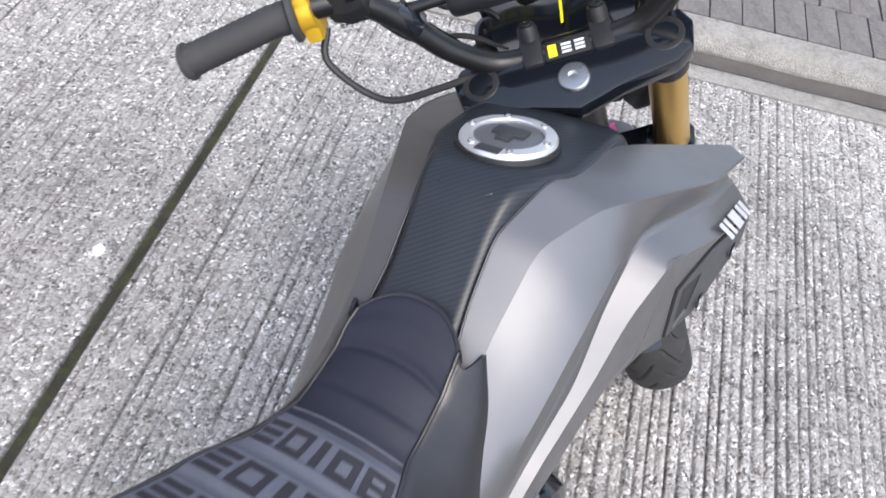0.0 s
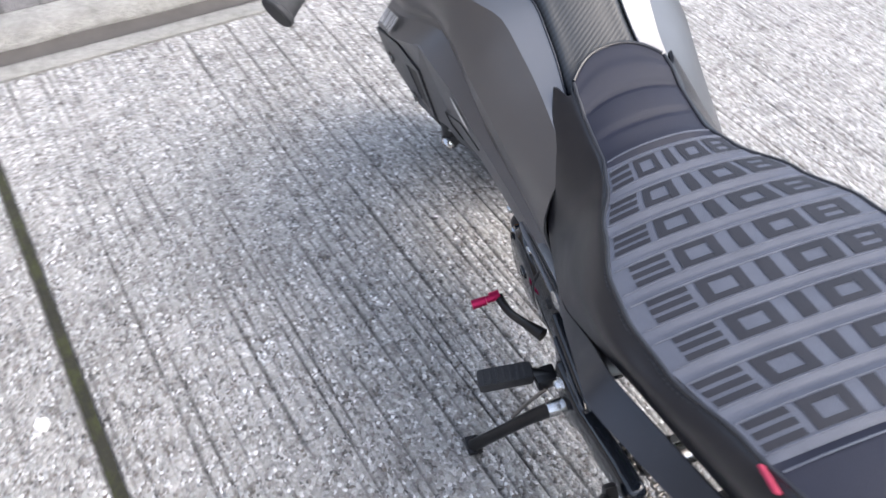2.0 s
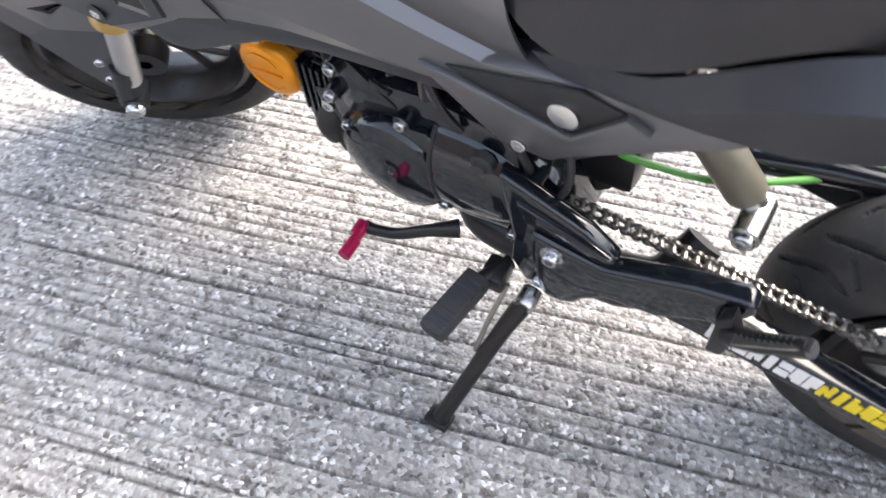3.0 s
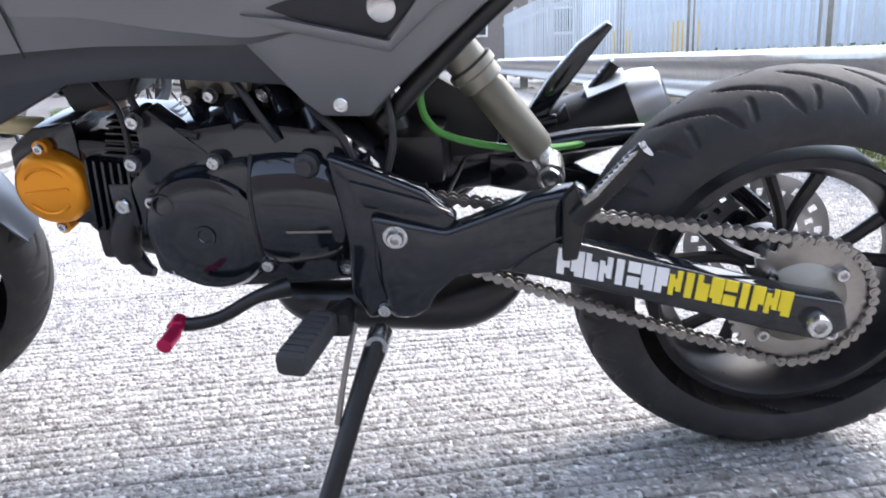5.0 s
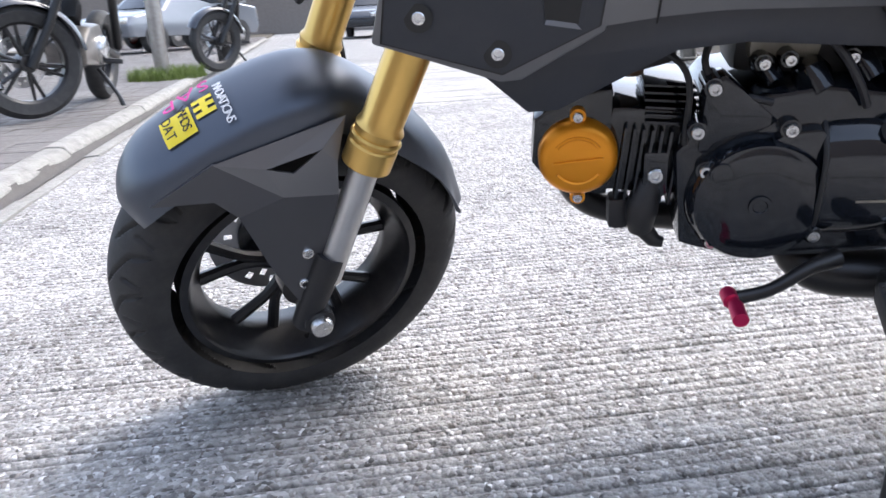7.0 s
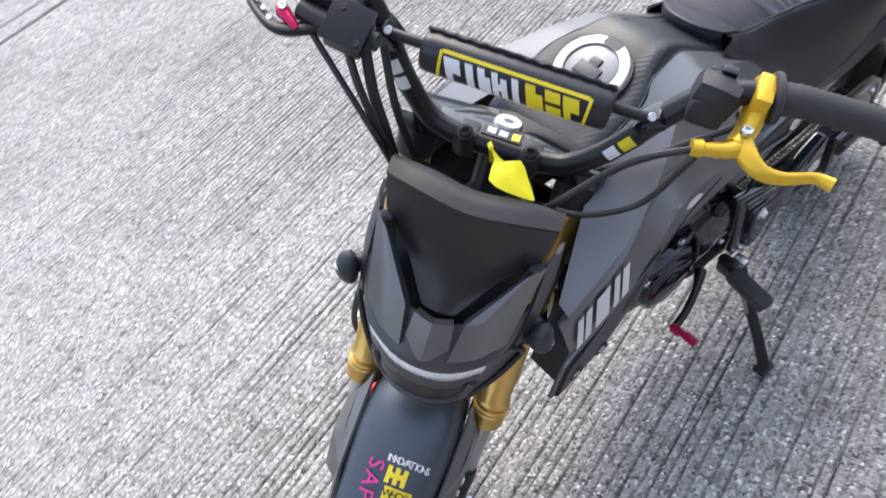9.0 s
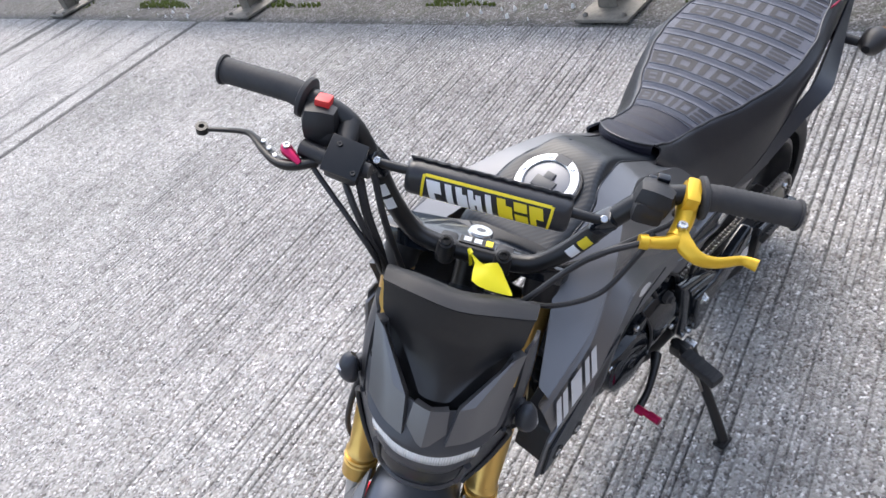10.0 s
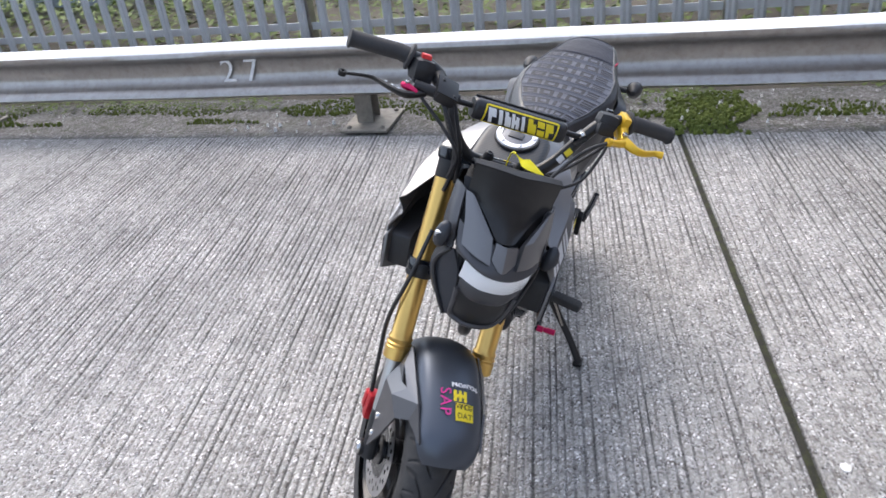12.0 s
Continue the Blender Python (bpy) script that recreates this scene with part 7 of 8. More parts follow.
b = BM()
tube(b, [(0.30, -0.06, 0.40), (0.20, -0.075, 0.41), (0.12, -0.08, 0.40), (0.0, -0.085, 0.30)], [0.016, 0.014, 0.013, 0.012], 12, 4)
part("swingarm_brace", b, GLOSS_BLACK, bike)

# rider's pegs, levers, stand
for sg in (1, -1):
    b = BM()
    box(b, (0.508, 0.130 * sg, 0.274), (0.03, 0.036, 0.03), None, 0.006)
    tube(b, [(0.50, 0.11 * sg, 0.278), (0.519, 0.152 * sg, 0.283)], 0.010, 12)
    hinge = part("peg_bracket", b, FRAME_BLACK, bike, "black footpeg bracket")
    b = BM()
    box(b, (0.527, 0.192 * sg, 0.283), (0.034, 0.092, 0.026), Matrix.Rotation(radians(-9 * sg), 4, "Z"), 0.008)
    peg = part("footpeg", b, SOFT_RUBBER, bike, "black rubber footpeg")
    b = BM()
    for k in range(7):
        box(b, (0.5215 + 0.0018 * k, (0.160 + 0.011 * k) * sg, 0.2955), (0.027, 0.005, 0.004), Matrix.Rotation(radians(-9 * sg), 4, "Z"), 0.001)
    part("peg_ribs", b, SOFT_RUBBER, peg)
b = BM()
tube(b, [(0.568, 0.11, 0.302), (0.60, 0.128, 0.300), (0.64, 0.142, 0.282), (0.672, 0.148, 0.276), (0.686, 0.150, 0.278)], [0.012, 0.008, 0.0075, 0.008, 0.009], 10, 4)
gear = part("gear_lever", b, FRAME_BLACK, bike, "black gear lever with a magenta tip")
b = BM()
tube(b, [(0.687, 0.148, 0.281), (0.686, 0.165, 0.281), (0.684, 0.1655, 0.281), (0.684, 0.174, 0.281), (0.683, 0.1745, 0.281), (0.683, 0.200, 0.281)], [0.009, 0.009, 0.007, 0.007, 0.0085, 0.0085], 14)
part("lever_tip", b, MAGENTA, gear, "magenta anodised lever tip")
b = BM()
tube(b, [(0.466, 0.128, 0.246), (0.485, 0.168, 0.20), (0.505, 0.222, 0.140), (0.520, 0.258, 0.096), (0.526, 0.272, 0.078)], [0.014, 0.0115, 0.011, 0.0115, 0.012], 14, 4)
stand = part("side_stand", b, FRAME_BLACK, bike, "black side stand resting on the concrete")
b = BM()
lathe(b, ((0.0005, 0.016), (0.006, 0.016), (0.007, 0.020), (0.0125, 0.020), (0.014, 0.015), (0.014, -0.006)), (0.466, 0.124, 0.246), seg=24)
part("stand_pivot", b, STEEL, stand)
b = BM()
box(b, (0.528, 0.272, 0.0745), (0.036, 0.028, 0.012), Matrix.Rotation(radians(13.4), 4, "X"), 0.004)
part("stand_foot", b, FRAME_BLACK, stand)
b = BM()
tube(b, [(0.49, 0.135, 0.27), (0.50, 0.165, 0.225), (0.508, 0.195, 0.175)], 0.0035, 8, 3)
part("stand_spring", b, CHAIN_STEEL, stand)
b = BM()
tube(b, [(0.50, -0.11, 0.29), (0.56, -0.13, 0.28), (0.62, -0.145, 0.275), (0.655, -0.15, 0.285), (0.665, -0.18, 0.288)], [0.011, 0.008, 0.008, 0.008, 0.009], 10, 4)
part("brake_pedal", b, FRAME_BLACK, bike, "black rear brake pedal")
b = BM()
lathe(b, ((0.0005, -0.125), (0.05, -0.125), (0.085, -0.115), (0.095, -0.09), (0.095, -0.07)), (0.60, 0, 0.375), seg=40)
part("clutch_cover", b, GLOSS_BLACK, engine, "gloss black right engine cover")
b = BM()
box(b, (0.30, -0.13, 0.60), (0.05, 0.03, 0.06), None, 0.01)
part("brake_reservoir", b, BLACK_PLASTIC, bike)

# chips and crumbs on the concrete
chip = BM()
bmesh.ops.create_icosphere(chip, subdivisions=1, radius=0.019)
bmesh.ops.scale(chip, vec=(1.0, 0.8, 0.35), verts=chip.verts)
tagged(part("stone_chip", chip, STONE_BITS, None, "", pose(0.757, 1.026, 0.003, 0, 0, 30)), "small white stone chip lying on the concrete", "stone")
chip = BM()
bmesh.ops.create_icosphere(chip, subdivisions=1, radius=0.017)
bmesh.ops.scale(chip, vec=(1.0, 0.8, 0.7), verts=chip.verts)
tagged(part("stone_chip", chip, STONE_BITS, None, "", pose(2.47, -0.29, 0.0, 0, 0, 10)), "small white stone chip lying in the kerb channel", "stone")


# ---- what stands round about ----
def spoked_wheel(c, R, thing, half=0.045, m=None):
    b = BM()
    lathe(b, ((R - 0.085, -half * 0.7), (R - 0.03, -half), (R - 0.006, -half * 0.6), (R, 0), (R - 0.006, half * 0.6), (R - 0.03, half), (R - 0.085, half * 0.7)), c, seg=48, closed=True)
    t = part("tyre", b, RUBBER, thing, "", m)
    b = BM()
    lathe(b, ((R - 0.085, -half * 0.7), (R - 0.10, -0.02), (R - 0.10, 0.02), (R - 0.085, half * 0.7)), c, seg=48, closed=True)
    part("rim", b, RIM_BLACK, t)
    for k in range(6):
        a = k * math.pi / 3 + 0.2
        for s in (-0.13, 0.13):
            b = BM()
            tube(b, [(c[0] + 0.04 * math.cos(a), c[1], c[2] + 0.04 * math.sin(a)), (c[0] + (R - 0.095) * math.cos(a + s), c[1], c[2] + (R - 0.095) * math.sin(a + s))], [0.013, 0.009], 7)
            part("spoke", b, RIM_BLACK, t)
    b = BM()
    rod(b, (c[0], c[1] - 0.06, c[2]), (c[0], c[1] + 0.06, c[2]), 0.045, 20)
    part("hub", b, RIM_BLACK, t)
    b = ring_with_holes(c, -0.07, 0.08, 0.14, 0.004, 48, 4)
    part("brake_disc", b, DISC_STEEL, t)


def street_bike():
    """A plain commuter motorcycle; x ahead, y to its left, on the ground at its front wheel."""
    m = empty("parked_motorcycle")
    TURN = Matrix.Translation((-0.12, 0, 0)) @ Matrix.Rotation(radians(-52), 4, "Z") @ Matrix.Translation((0.12, 0, 0))
    spoked_wheel((0, 0, 0.30), 0.30, m, 0.045, TURN)
    spoked_wheel((-1.30, 0, 0.30), 0.30, m, 0.055)
    for sg in (1, -1):
        b = BM()
        tube(b, [(0.0, 0.08 * sg, 0.28), (-0.10, 0.08 * sg, 0.50), (-0.22, 0.08 * sg, 0.82)], [0.026, 0.024, 0.020], 12)
        part("fork_leg", b, FRAME_BLACK, m, "", TURN)
    b = BM()
    rows = []
    for k in range(13):
        a = radians(20 + 145 * k / 12)
        rows.append([(0.335 * math.cos(a), 0.0, 0.30 + 0.335 * math.sin(a)), (0.33 * math.cos(a), 0.045, 0.30 + 0.33 * math.sin(a)), (0.305 * math.cos(a), 0.065, 0.30 + 0.305 * math.sin(a))])
    patch(b, both(rows), 2, 2, 0.004)
    part("mudguard", b, CAR_DARK, m, "", TURN)
    b = BM()
    prism(b, [(-0.42, 0.28), (-0.82, 0.26), (-0.88, 0.42), (-0.74, 0.52), (-0.50, 0.50), (-0.40, 0.40)], -0.13, 0.13, 0.03)
    part("engine", b, CHAIN_STEEL, m, "silver alloy engine block")
    b = BM()
    lathe(b, ((0.0005, 0.165), (0.06, 0.165), (0.085, 0.15), (0.09, 0.12)), (-0.74, 0, 0.36), seg=28)
    part("clutch_case", b, STEEL, m)
    for k in range(6):
        b = BM()
        box(b, (-0.50 + 0.02 * k, 0, 0.56 + 0.01 * k), (0.006, 0.17, 0.12), Matrix.Rotation(radians(-20), 4, "Y"))
        part("cylinder_fin", b, FRAME_BLACK, m)
    b = BM()
    patch(b, both([
        [(-0.30, 0.0, 0.98), (-0.30, 0.10, 0.94), (-0.28, 0.14, 0.80)],
        [(-0.48, 0.0, 1.03), (-0.48, 0.12, 0.99), (-0.48, 0.16, 0.80)],
        [(-0.72, 0.0, 0.90), (-0.72, 0.09, 0.87), (-0.72, 0.12, 0.72)]]), 4, 4, 0.01)
    part("tank", b, CAR_DARK, m)
    b = BM()
    tube(b, [(-0.66, 0, 0.86), (-0.85, 0, 0.82), (-1.10, 0, 0.86), (-1.42, 0, 0.92)], [0.08, 0.11, 0.12, 0.07], 14, 4, 0.5)
    part("seat", b, SEAT_VINYL, m)
    b = BM()
    tube(b, [(-0.24, -0.36, 1.06), (-0.20, -0.15, 1.05), (-0.22, 0, 1.0), (-0.20, 0.15, 1.05), (-0.24, 0.36, 1.06)], 0.014, 10, 4)
    part("handlebar", b, FRAME_BLACK, m)
    b = BM()
    lathe(b, ((0.0005, 0.05), (0.07, 0.04), (0.09, 0.0), (0.075, -0.07), (0.03, -0.10)), (-0.10, 0, 0.92), "x", 24)
    part("headlamp", b, STEEL, m)
    for pts, r in (([(-0.24, 0, 0.86), (-0.34, 0, 0.55), (-0.45, 0, 0.28), (-0.85, 0, 0.26)], 0.022), ([(-0.30, 0.05, 0.84), (-0.80, 0.09, 0.72), (-1.35, 0.08, 0.84)], 0.016), ([(-0.85, 0.1, 0.38), (-1.30, 0.10, 0.30)], 0.025), ([(-0.85, -0.1, 0.38), (-1.30, -0.10, 0.30)], 0.025), ([(-1.02, 0.13, 0.78), (-1.22, 0.13, 0.36)], 0.03)):
        b = BM()
        tube(b, pts, r, 10, 3)
        part("frame_tube", b, FRAME_BLACK, m)
    b = BM()
    tube(b, [(-0.42, -0.10, 0.40), (-0.46, -0.13, 0.24), (-0.8, -0.15, 0.22), (-1.15, -0.17, 0.30), (-1.55, -0.18, 0.38)], [0.02, 0.02, 0.025, 0.045, 0.045], 12, 4)
    part("exhaust", b, FRAME_BLACK, m)
    b = BM()
    tube(b, [(-0.78, 0.10, 0.24), (-0.72, 0.22, 0.10), (-0.70, 0.27, 0.0)], [0.014, 0.012, 0.018], 8, 3)
    part("side_stand", b, FRAME_BLACK, m)
    b = BM()
    box(b, (-0.72, 0.20, 0.30), (0.04, 0.12, 0.03), None, 0.006)
    part("footpeg", b, SOFT_RUBBER, m)
    for sg in (1, -1):
        b = BM()
        box(b, (-0.16, 0.17 * sg, 0.86), (0.05, 0.08, 0.04), None, 0.012)
        part("indicator", b, AMBER, m)
    return m


def place(ob, front, rear, lean=0.0, z=0.055):
    d = Vector(front) - Vector(rear)
    return Matrix.Translation((front[0], front[1], z)) @ Matrix.Rotation(math.atan2(d.y, d.x), 4, "Z") @ Matrix.Rotation(radians(-lean), 4, "X")


first_bike = street_bike()
first_bike.matrix_basis = place(first_bike, (3.86, -3.17), (4.29, -4.50), 7) @ Matrix.Scale(1.09, 4)
tagged(first_bike, "dark parked motorcycle on its side stand beside the kerb", "motorcycle", "parked motorcycles")
second = copy_thing(first_bike, place(first_bike, (4.45, -7.2), (4.98, -8.4), 7, 0.05))
third = copy_thing(first_bike, place(first_bike, (6.6, -6.1), (7.3, -7.3), 6))


def parked_scooter():
    m = empty("parked_scooter")
    spoked_wheel((0, 0, 0.22), 0.22, m, 0.055)
    spoked_wheel((-1.22, 0, 0.22), 0.22, m, 0.055)
    b = BM()
    patch(b, both([
        [(0.02, 0, 0.98), (-0.02, 0.13, 0.96), (-0.10, 0.22, 0.92)],
        [(0.08, 0, 0.70), (0.02, 0.16, 0.68), (-0.10, 0.24, 0.66)],
        [(-0.02, 0, 0.40), (-0.08, 0.14, 0.38), (-0.16, 0.22, 0.36)],
        [(-0.12, 0, 0.26), (-0.15, 0.10, 0.26), (-0.20, 0.18, 0.25)]]), 4, 4, 0.012)
    part("leg_shield", b, CAR_DARK, m, "glossy dark blue leg shield")
    b = BM()
    box(b, (-0.50, 0, 0.27), (0.62, 0.40, 0.10), None, 0.03)
    part("footboard", b, CAP_SILVER, m)
    b = BM()
    tube(b, [(-0.72, 0, 0.50), (-0.95, 0, 0.58), (-1.35, 0, 0.66), (-1.55, 0, 0.70)], [0.17, 0.24, 0.22, 0.10], 18, 4, 0.85)
    part("rear_body", b, CAR_DARK, m)
    b = BM()
    tube(b, [(-0.70, 0, 0.76), (-1.0, 0, 0.80), (-1.45, 0, 0.84)], [0.10, 0.15, 0.08], 14, 4, 0.5)
    part("seat", b, SEAT_VINYL, m)
    b = BM()
    tube(b, [(-0.15, -0.34, 1.10), (-0.08, -0.1, 1.08), (-0.08, 0.1, 1.08), (-0.15, 0.34, 1.10)], 0.016, 10, 3)
    tube(b, [(-0.08, 0, 1.08), (0.0, 0, 0.25)], 0.03, 10)
    part("handlebar", b, FRAME_BLACK, m)
    b = BM()
    rows = []
    for k in range(9):
        a = radians(10 + 150 * k / 8)
        rows.append([(0.27 * math.cos(a), 0.0, 0.22 + 0.27 * math.sin(a)), (0.26 * math.cos(a), 0.07, 0.22 + 0.26 * math.sin(a)), (0.22 * math.cos(a), 0.09, 0.22 + 0.22 * math.sin(a))])
    patch(b, both(rows), 2, 2, 0.006)
    part("front_mudguard", b, CAR_DARK, m)
    return m


scooter = parked_scooter()
scooter.matrix_basis = place(scooter, (3.57, -2.06), (4.59, -1.49), 6)
tagged(scooter, "dark blue scooter parked on the block paving", "scooter")


def parked_car(paint, label):
    m = empty("parked_car")
    b = BM()
    prof = [(2.0, 0.35), (2.05, 0.62), (1.85, 0.78), (1.05, 0.92), (0.45, 1.38), (-0.75, 1.43), (-1.55, 1.02), (-2.0, 0.92), (-2.08, 0.5), (-1.95, 0.3)]
    rings = []
    for y, s in ((-0.82, 0.94), (-0.78, 0.985), (-0.6, 1.0), (0.6, 1.0), (0.78, 0.985), (0.82, 0.94)):
        rings.append([(x * s, y * (0.82 if z > 1.0 else 1.0), 0.3 + (z - 0.3) * s) for x, z in prof])
    skin(b, rings)
    soften(b, 0.03, 2, 20)
    part("body", b, paint, m)
    for sg in (1, -1):
        b = BM()
        prism(b, [(0.92, 0.95), (0.40, 1.30), (-0.70, 1.34), (-1.30, 1.02)], 0.655 * sg, 0.70 * sg, 0.01)
        part("side_window", b, GLOSS_BLACK, m)
        for x in (1.3, -1.3):
            b = BM()
            lathe(b, ((0.17, 0.0), (0.31, 0.0), (0.32, -0.1 * sg), (0.32, -0.18 * sg)), (x, 0.83 * sg, 0.31), seg=28)
            t = part("tyre", b, RUBBER, m)
            b = BM()
            lathe(b, ((0.0005, 0.005 * sg), (0.06, 0.01 * sg), (0.17, -0.01 * sg), (0.19, -0.03 * sg)), (x, 0.83 * sg, 0.31), seg=24)
            part("wheel_rim", b, STEEL, t)
        b = BM()
        box(b, (2.0, 0.6 * sg, 0.68), (0.10, 0.32, 0.13), None, 0.03)
        part("headlamp", b, STEEL, m)
    b = BM()
    patch(b, [[(1.06, -0.6, 0.945), (1.10, 0, 0.95), (1.06, 0.6, 0.945)], [(0.50, -0.52, 1.36), (0.54, 0, 1.37), (0.50, 0.52, 1.36)]], 3, 1, 0.01, 1.0, True)
    part("windscreen", b, GLOSS_BLACK, m)
    b = BM()
    box(b, (2.04, 0, 0.48), (0.06, 1.2, 0.14), None, 0.02)
    part("grille", b, BLACK_PLASTIC, m)
    tagged(m, label, "car", "parked cars")
    return m


for (paint, label), (x, y, turn) in zip((
    (CAR_PALE, "pale silver car parked far down the road"), (CAR_DARK, "dark car parked far down the road"), (CAR_RED, "red car parked far down the road"), (CAR_DARK, "dark car parked far down the road"), (CAR_PALE, "pale silver car parked far down the road")),
        ((9.6, -16.5, 70), (6.6, -23.0, 95), (11.5, -21.0, 75), (3.6, -24.0, 95), (12.4, -10.5, 30))):
    car = parked_car(paint, label)
    car.matrix_basis = pose(x, y, -0.03 if x < 9 else 0.05, 0, 0, turn)

# signpost foot with grass beside the far kerb
b = BM()
rod(b, (0, 0, 0), (0, 0, 2.6), 0.075, 20)
pole = tagged(part("pole", b, GALV, None, "", pose(4.90, -6.65, 0.05)), "grey steel pole standing in the paving", "pole")


def grass_patch(name, centre, spread, count, tall, seed, label):
    """Many thin blades, as one mass."""
    rnd = random.Random(seed)
    verts, faces = [], []
    for _ in range(count):
        a, r = rnd.uniform(0, 2 * math.pi), math.sqrt(rnd.random())
        x, y = centre[0] + spread[0] * r * math.cos(a), centre[1] + spread[1] * r * math.sin(a)
        h, w, t = tall * rnd.uniform(0.35, 1.0), rnd.uniform(0.002, 0.005), rnd.uniform(0, 2 * math.pi)
        lx, ly = rnd.uniform(-0.5, 0.5) * h, rnd.uniform(-0.5, 0.5) * h
        dx, dy = w * math.cos(t), w * math.sin(t)
        k = len(verts)
        verts += [(x - dx, y - dy, centre[2]), (x + dx, y + dy, centre[2]), (x + lx * 0.4 + dx * 0.7, y + ly * 0.4 + dy * 0.7, centre[2] + h * 0.6), (x + lx * 0.4 - dx * 0.7, y + ly * 0.4 - dy * 0.7, centre[2] + h * 0.6), (x + lx, y + ly, centre[2] + h)]
        faces += [(k, k + 1, k + 2, k + 3), (k + 3, k + 2, k + 4)]
    me = bpy.data.meshes.new(name)
    me.from_pydata(verts, [], faces)
    me.materials.append(GRASS)
    return tagged(new(name, me), label, "grass", kind="stuff")


grass_patch("grass", (4.82, -6.6, 0.05), (0.35, 0.5), 1500, 0.16, 5, "grass tuft round the foot of the pole")


def strip(d0, d1, o0, o1):
    """A middle and half-sizes of a stretch behind the rail's edge."""
    return RAIL_AT + RAIL_WAY * ((d0 + d1) / 2) + RAIL_OUT * ((o0 + o1) / 2)


def moss_strip(name, count, seed, d0, d1, o0, o1, label, size=0.02, mat=None, flat=0.35):
    """Low irregular clumps scattered along the barrier's foot."""
    rnd = random.Random(seed)
    verts, faces = [], []
    for _ in range(count):
        d, o = rnd.uniform(d0, d1), rnd.uniform(o0, o1)
        if noise.noise((d * 1.3, o * 3.0, seed)) < 0.10:
            continue
        p = RAIL_AT + RAIL_WAY * d + RAIL_OUT * o
        r = size * rnd.uniform(0.3, 1.0)
        k = len(verts)
        n = 7
        for i in range(n):
            a = 2 * math.pi * i / n + rnd.uniform(-0.3, 0.3)
            q = r * rnd.uniform(0.7, 1.3)
            verts.append((p.x + q * math.cos(a), p.y + q * math.sin(a), 0.0))
        for i in range(n):
            a = 2 * math.pi * i / n + rnd.uniform(-0.3, 0.3)
            q = r * rnd.uniform(0.35, 0.65)
            verts.append((p.x + q * math.cos(a), p.y + q * math.sin(a), 0.012 + r * flat * rnd.uniform(0.6, 1.2)))
        verts.append((p.x, p.y, 0.014 + r * flat * 1.25))
        for i in range(n):
            j = (i + 1) % n
            faces += [(k + i, k + j, k + n + j, k + n + i), (k + n + i, k + n + j, k + 2 * n)]
    me = bpy.data.meshes.new(name)
    me.from_pydata(verts, [], faces)
    me.materials.append(mat or MOSS)
    return tagged(new(name, me), label, "moss", kind="stuff")


moss_strip("moss", 15000, 11, -7.0, 3.5, 0.22, 0.75, "green moss clumps along the foot of the barrier", 0.011)
moss_strip("edge_moss", 900, 17, 0.25, 0.75, -0.02, 0.6, "moss round the end of the slab joint", 0.018)
moss_strip("litter_stones", 260, 23, -6.0, 3.0, 0.05, 0.8, "small pale stones on the verge", 0.013, STONE_BITS, 0.8)


def weeds(name, count, seed, d0, d1, o0, o1, tall, label, leaf=1.0, gap=0.0):
    """Leafy weeds: many small leaves on short stalks."""
    rnd = random.Random(seed)
    verts, faces = [], []
    for _ in range(count):
        d, o = rnd.uniform(d0, d1), rnd.uniform(o0, o1)
        if noise.noise((d * 0.9, o * 1.5, seed)) < gap:
            continue
        p = RAIL_AT + RAIL_WAY * d + RAIL_OUT * o + Vector((0, 0, tall * rnd.random() ** 1.6))
        s, t, u = leaf * rnd.uniform(0.008, 0.022), rnd.uniform(0, 6.28), rnd.uniform(-0.6, 0.6)
        a = Vector((math.cos(t), math.sin(t), u)).normalized() * s
        c = Vector((-math.sin(t), math.cos(t), rnd.uniform(-0.4, 0.4))).normalized() * s * 0.45
        k = len(verts)
        verts += [p - a, p - c, p + a, p + c]
        faces.append((k, k + 1, k + 2, k + 3))
    me = bpy.data.meshes.new(name)
    me.from_pydata([tuple(v) for v in verts], [], faces)
    me.materials.append(GRASS)
    return tagged(new(name, me), label, "weeds", kind="stuff")


weeds("weeds", 16000, 31, -6.0, 3.6, 0.42, 1.1, 0.09, "low leafy weeds under the barrier")
weeds("hedge", 60000, 37, -12.0, 7.0, 1.3, 6.0, 0.55, "rough green and yellow scrub behind the fence", 2.4, -0.15)
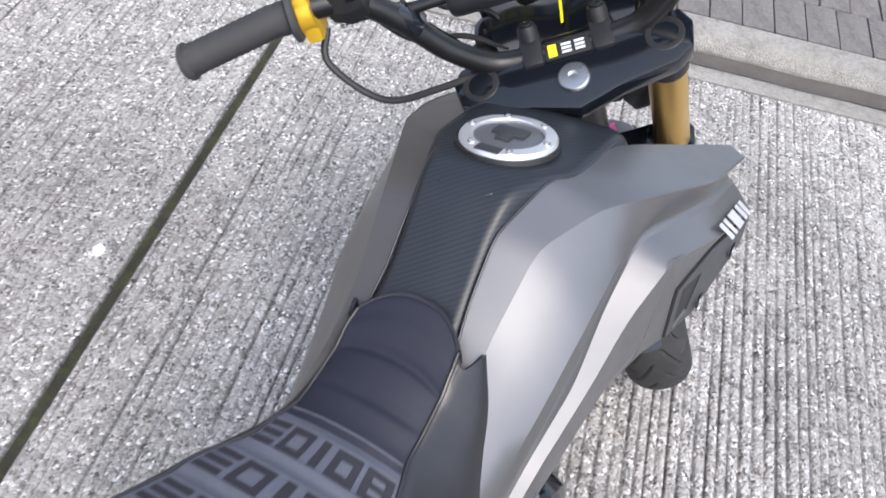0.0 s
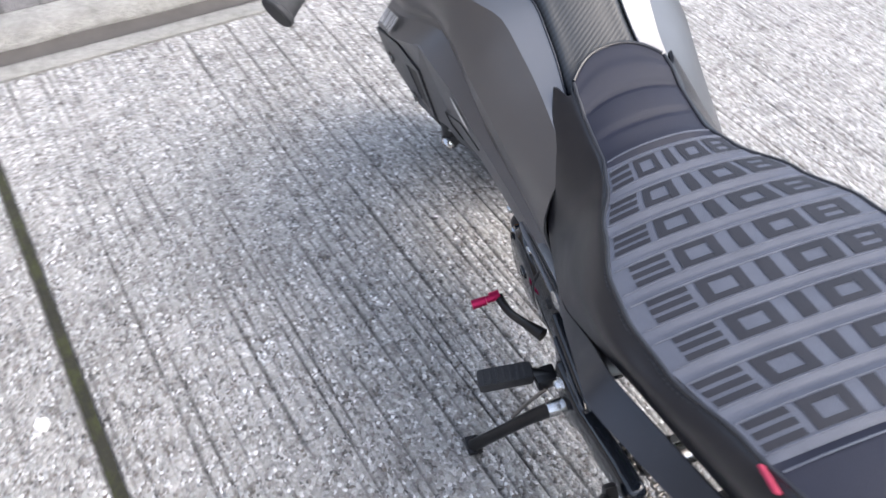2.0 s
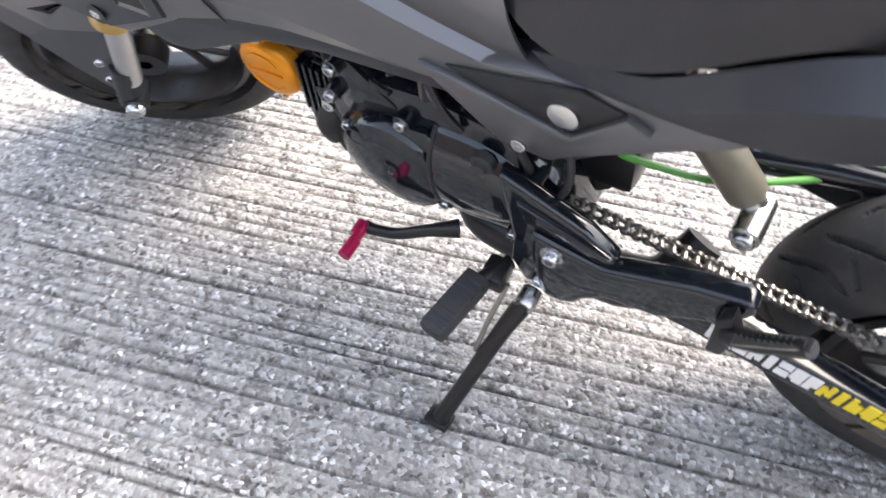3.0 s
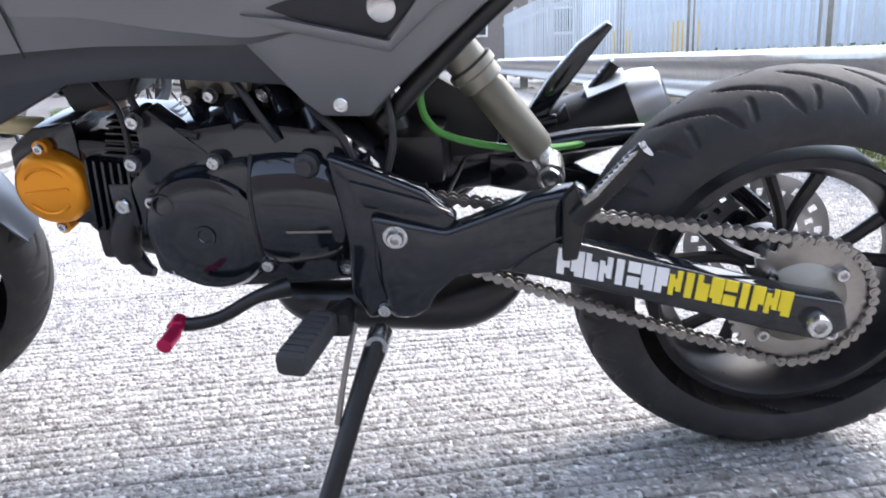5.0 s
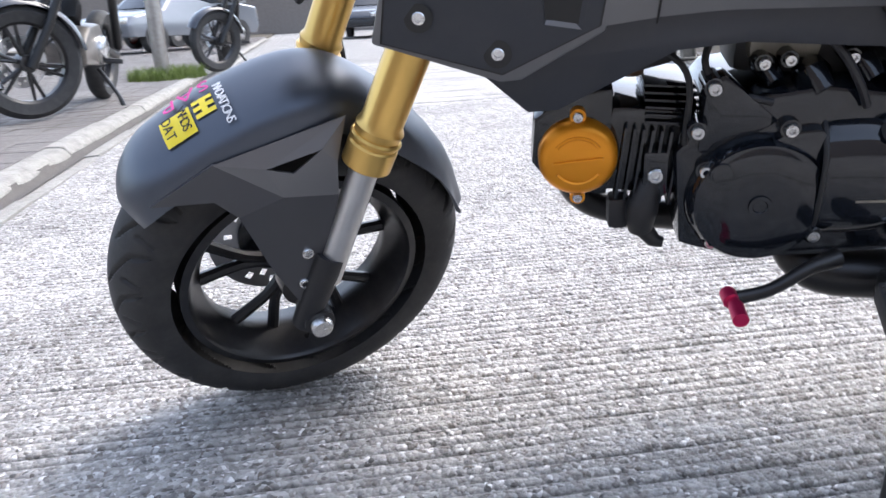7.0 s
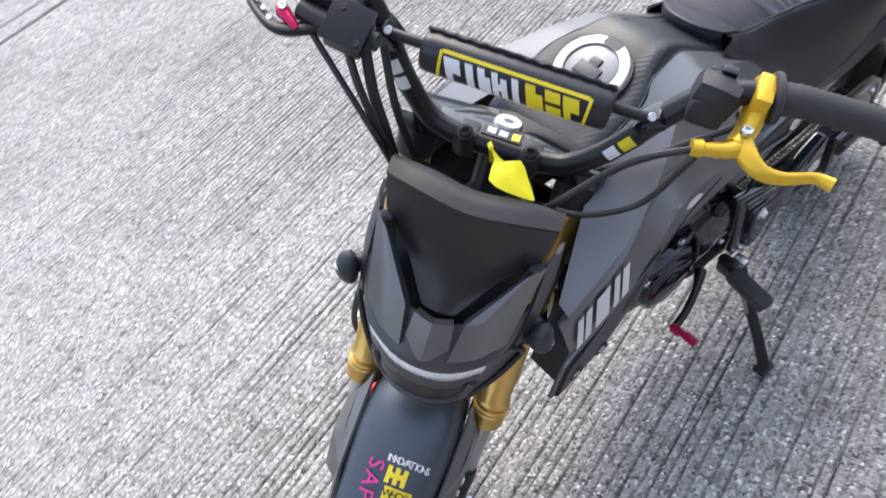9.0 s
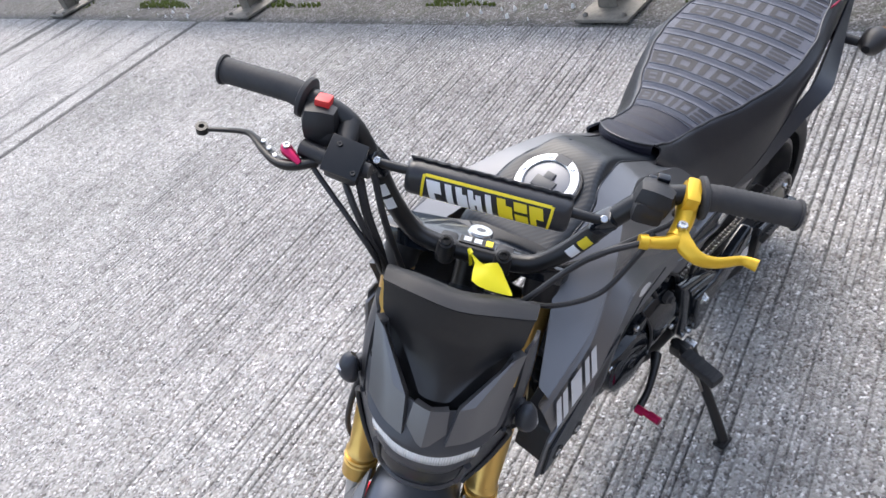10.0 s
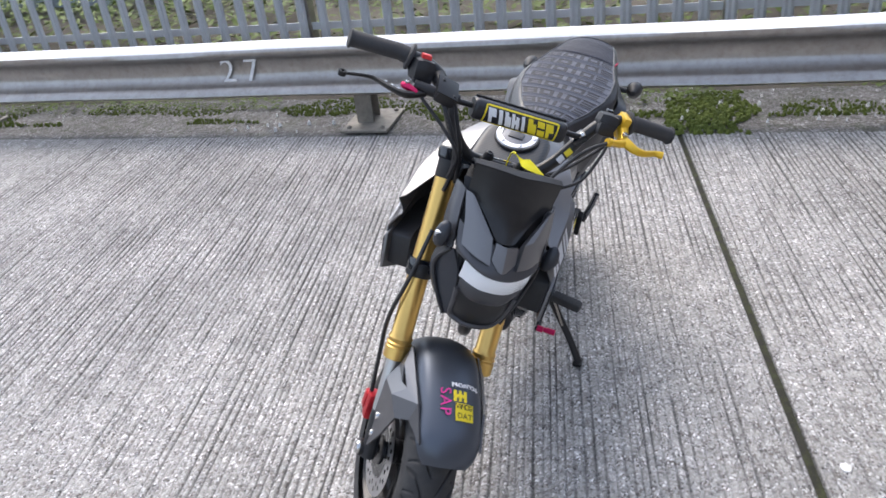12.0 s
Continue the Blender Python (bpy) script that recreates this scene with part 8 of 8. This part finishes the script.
# number chalked on the beam
b = lettering("2 7", 0.195, 0.0004)
at = RAIL_AT + RAIL_WAY * -2.15 + RAIL_OUT * 0.141 + Vector((0, 0, 0.352))
bmesh.ops.transform(b, matrix=frame_at(at, RAIL_WAY, (0, 0, 1)), verts=b.verts)
part("chalk_number", b, CHALK_SKYLIT_WHITE, barrier, "faded chalk number on the beam")
# crates and boards in the yard behind the fence
for x, y, w, h, d, mat, name, label in (
    (-4.5, -19.0, 5.0, 2.4, 2.4, BLUE_STEEL, "shipping_container", "pale blue steel container in the yard"),
    (-1.9, -21.5, 2.2, 2.2, 2.2, CAP_SILVER, "steel_tank", "pale steel storage box in the yard"),
    (-2.6, -15.0, 0.5, 1.15, 0.4, YELLOW_STEEL, "yellow_board", "sand-yellow board standing in the yard"),
    (-1.35, -14.5, 0.35, 1.0, 0.3, YELLOW_STEEL, "yellow_board", "sand-yellow board standing in the yard"),
    (-5.6, -9.0, 2.4, 1.9, 5.0, BLUE_STEEL, "shipping_container", "pale blue steel container in the yard"),
    (-2.2, -14.0, 0.25, 0.35, 0.25, CAR_RED, "red_drum", "red drum in the yard"),
):
    b = BM()
    box(b, (0, 0, h / 2), (w, d, h), None, 0.03)
    thing = tagged(part(name, b, mat, None, "", pose(x, y, -0.03)), label, name.replace("_", " "))
    if w > 2:
        for k in range(int(w / 0.2)):
            b = BM()
            box(b, (-w / 2 + 0.1 + 0.2 * k, d / 2 + 0.015, h / 2), (0.09, 0.03, h - 0.2), None, 0.008)
            part("rib", b, mat, thing)

# a long low shed closes the far end of the road
shed = empty("shed", pose(6.0, -42.0, -0.03))
b = BM()
box(b, (0, 0, 2.4), (60.0, 6.0, 4.8))
part("wall", b, WALL_BRICK, shed)
b = BM()
skin(b, [[(x, -3.4, 4.8), (x, 3.4, 4.8), (x, 0.0, 6.4)] for x in (-30.4, 30.4)])
part("roof", b, CAP_DARK, shed)
for k in range(12):
    b = BM()
    box(b, (-26 + 4.7 * k, 3.02, 2.3), (1.8, 0.1, 1.3), None, 0.02)
    win = part("window", b, CAP_SILVER, shed)
    b = BM()
    box(b, (-26 + 4.7 * k, 3.08, 2.3), (1.6, 0.03, 1.1))
    part("pane", b, GLOSS_BLACK, win)
tagged(shed, "long low brick shed far down the road", "shed")
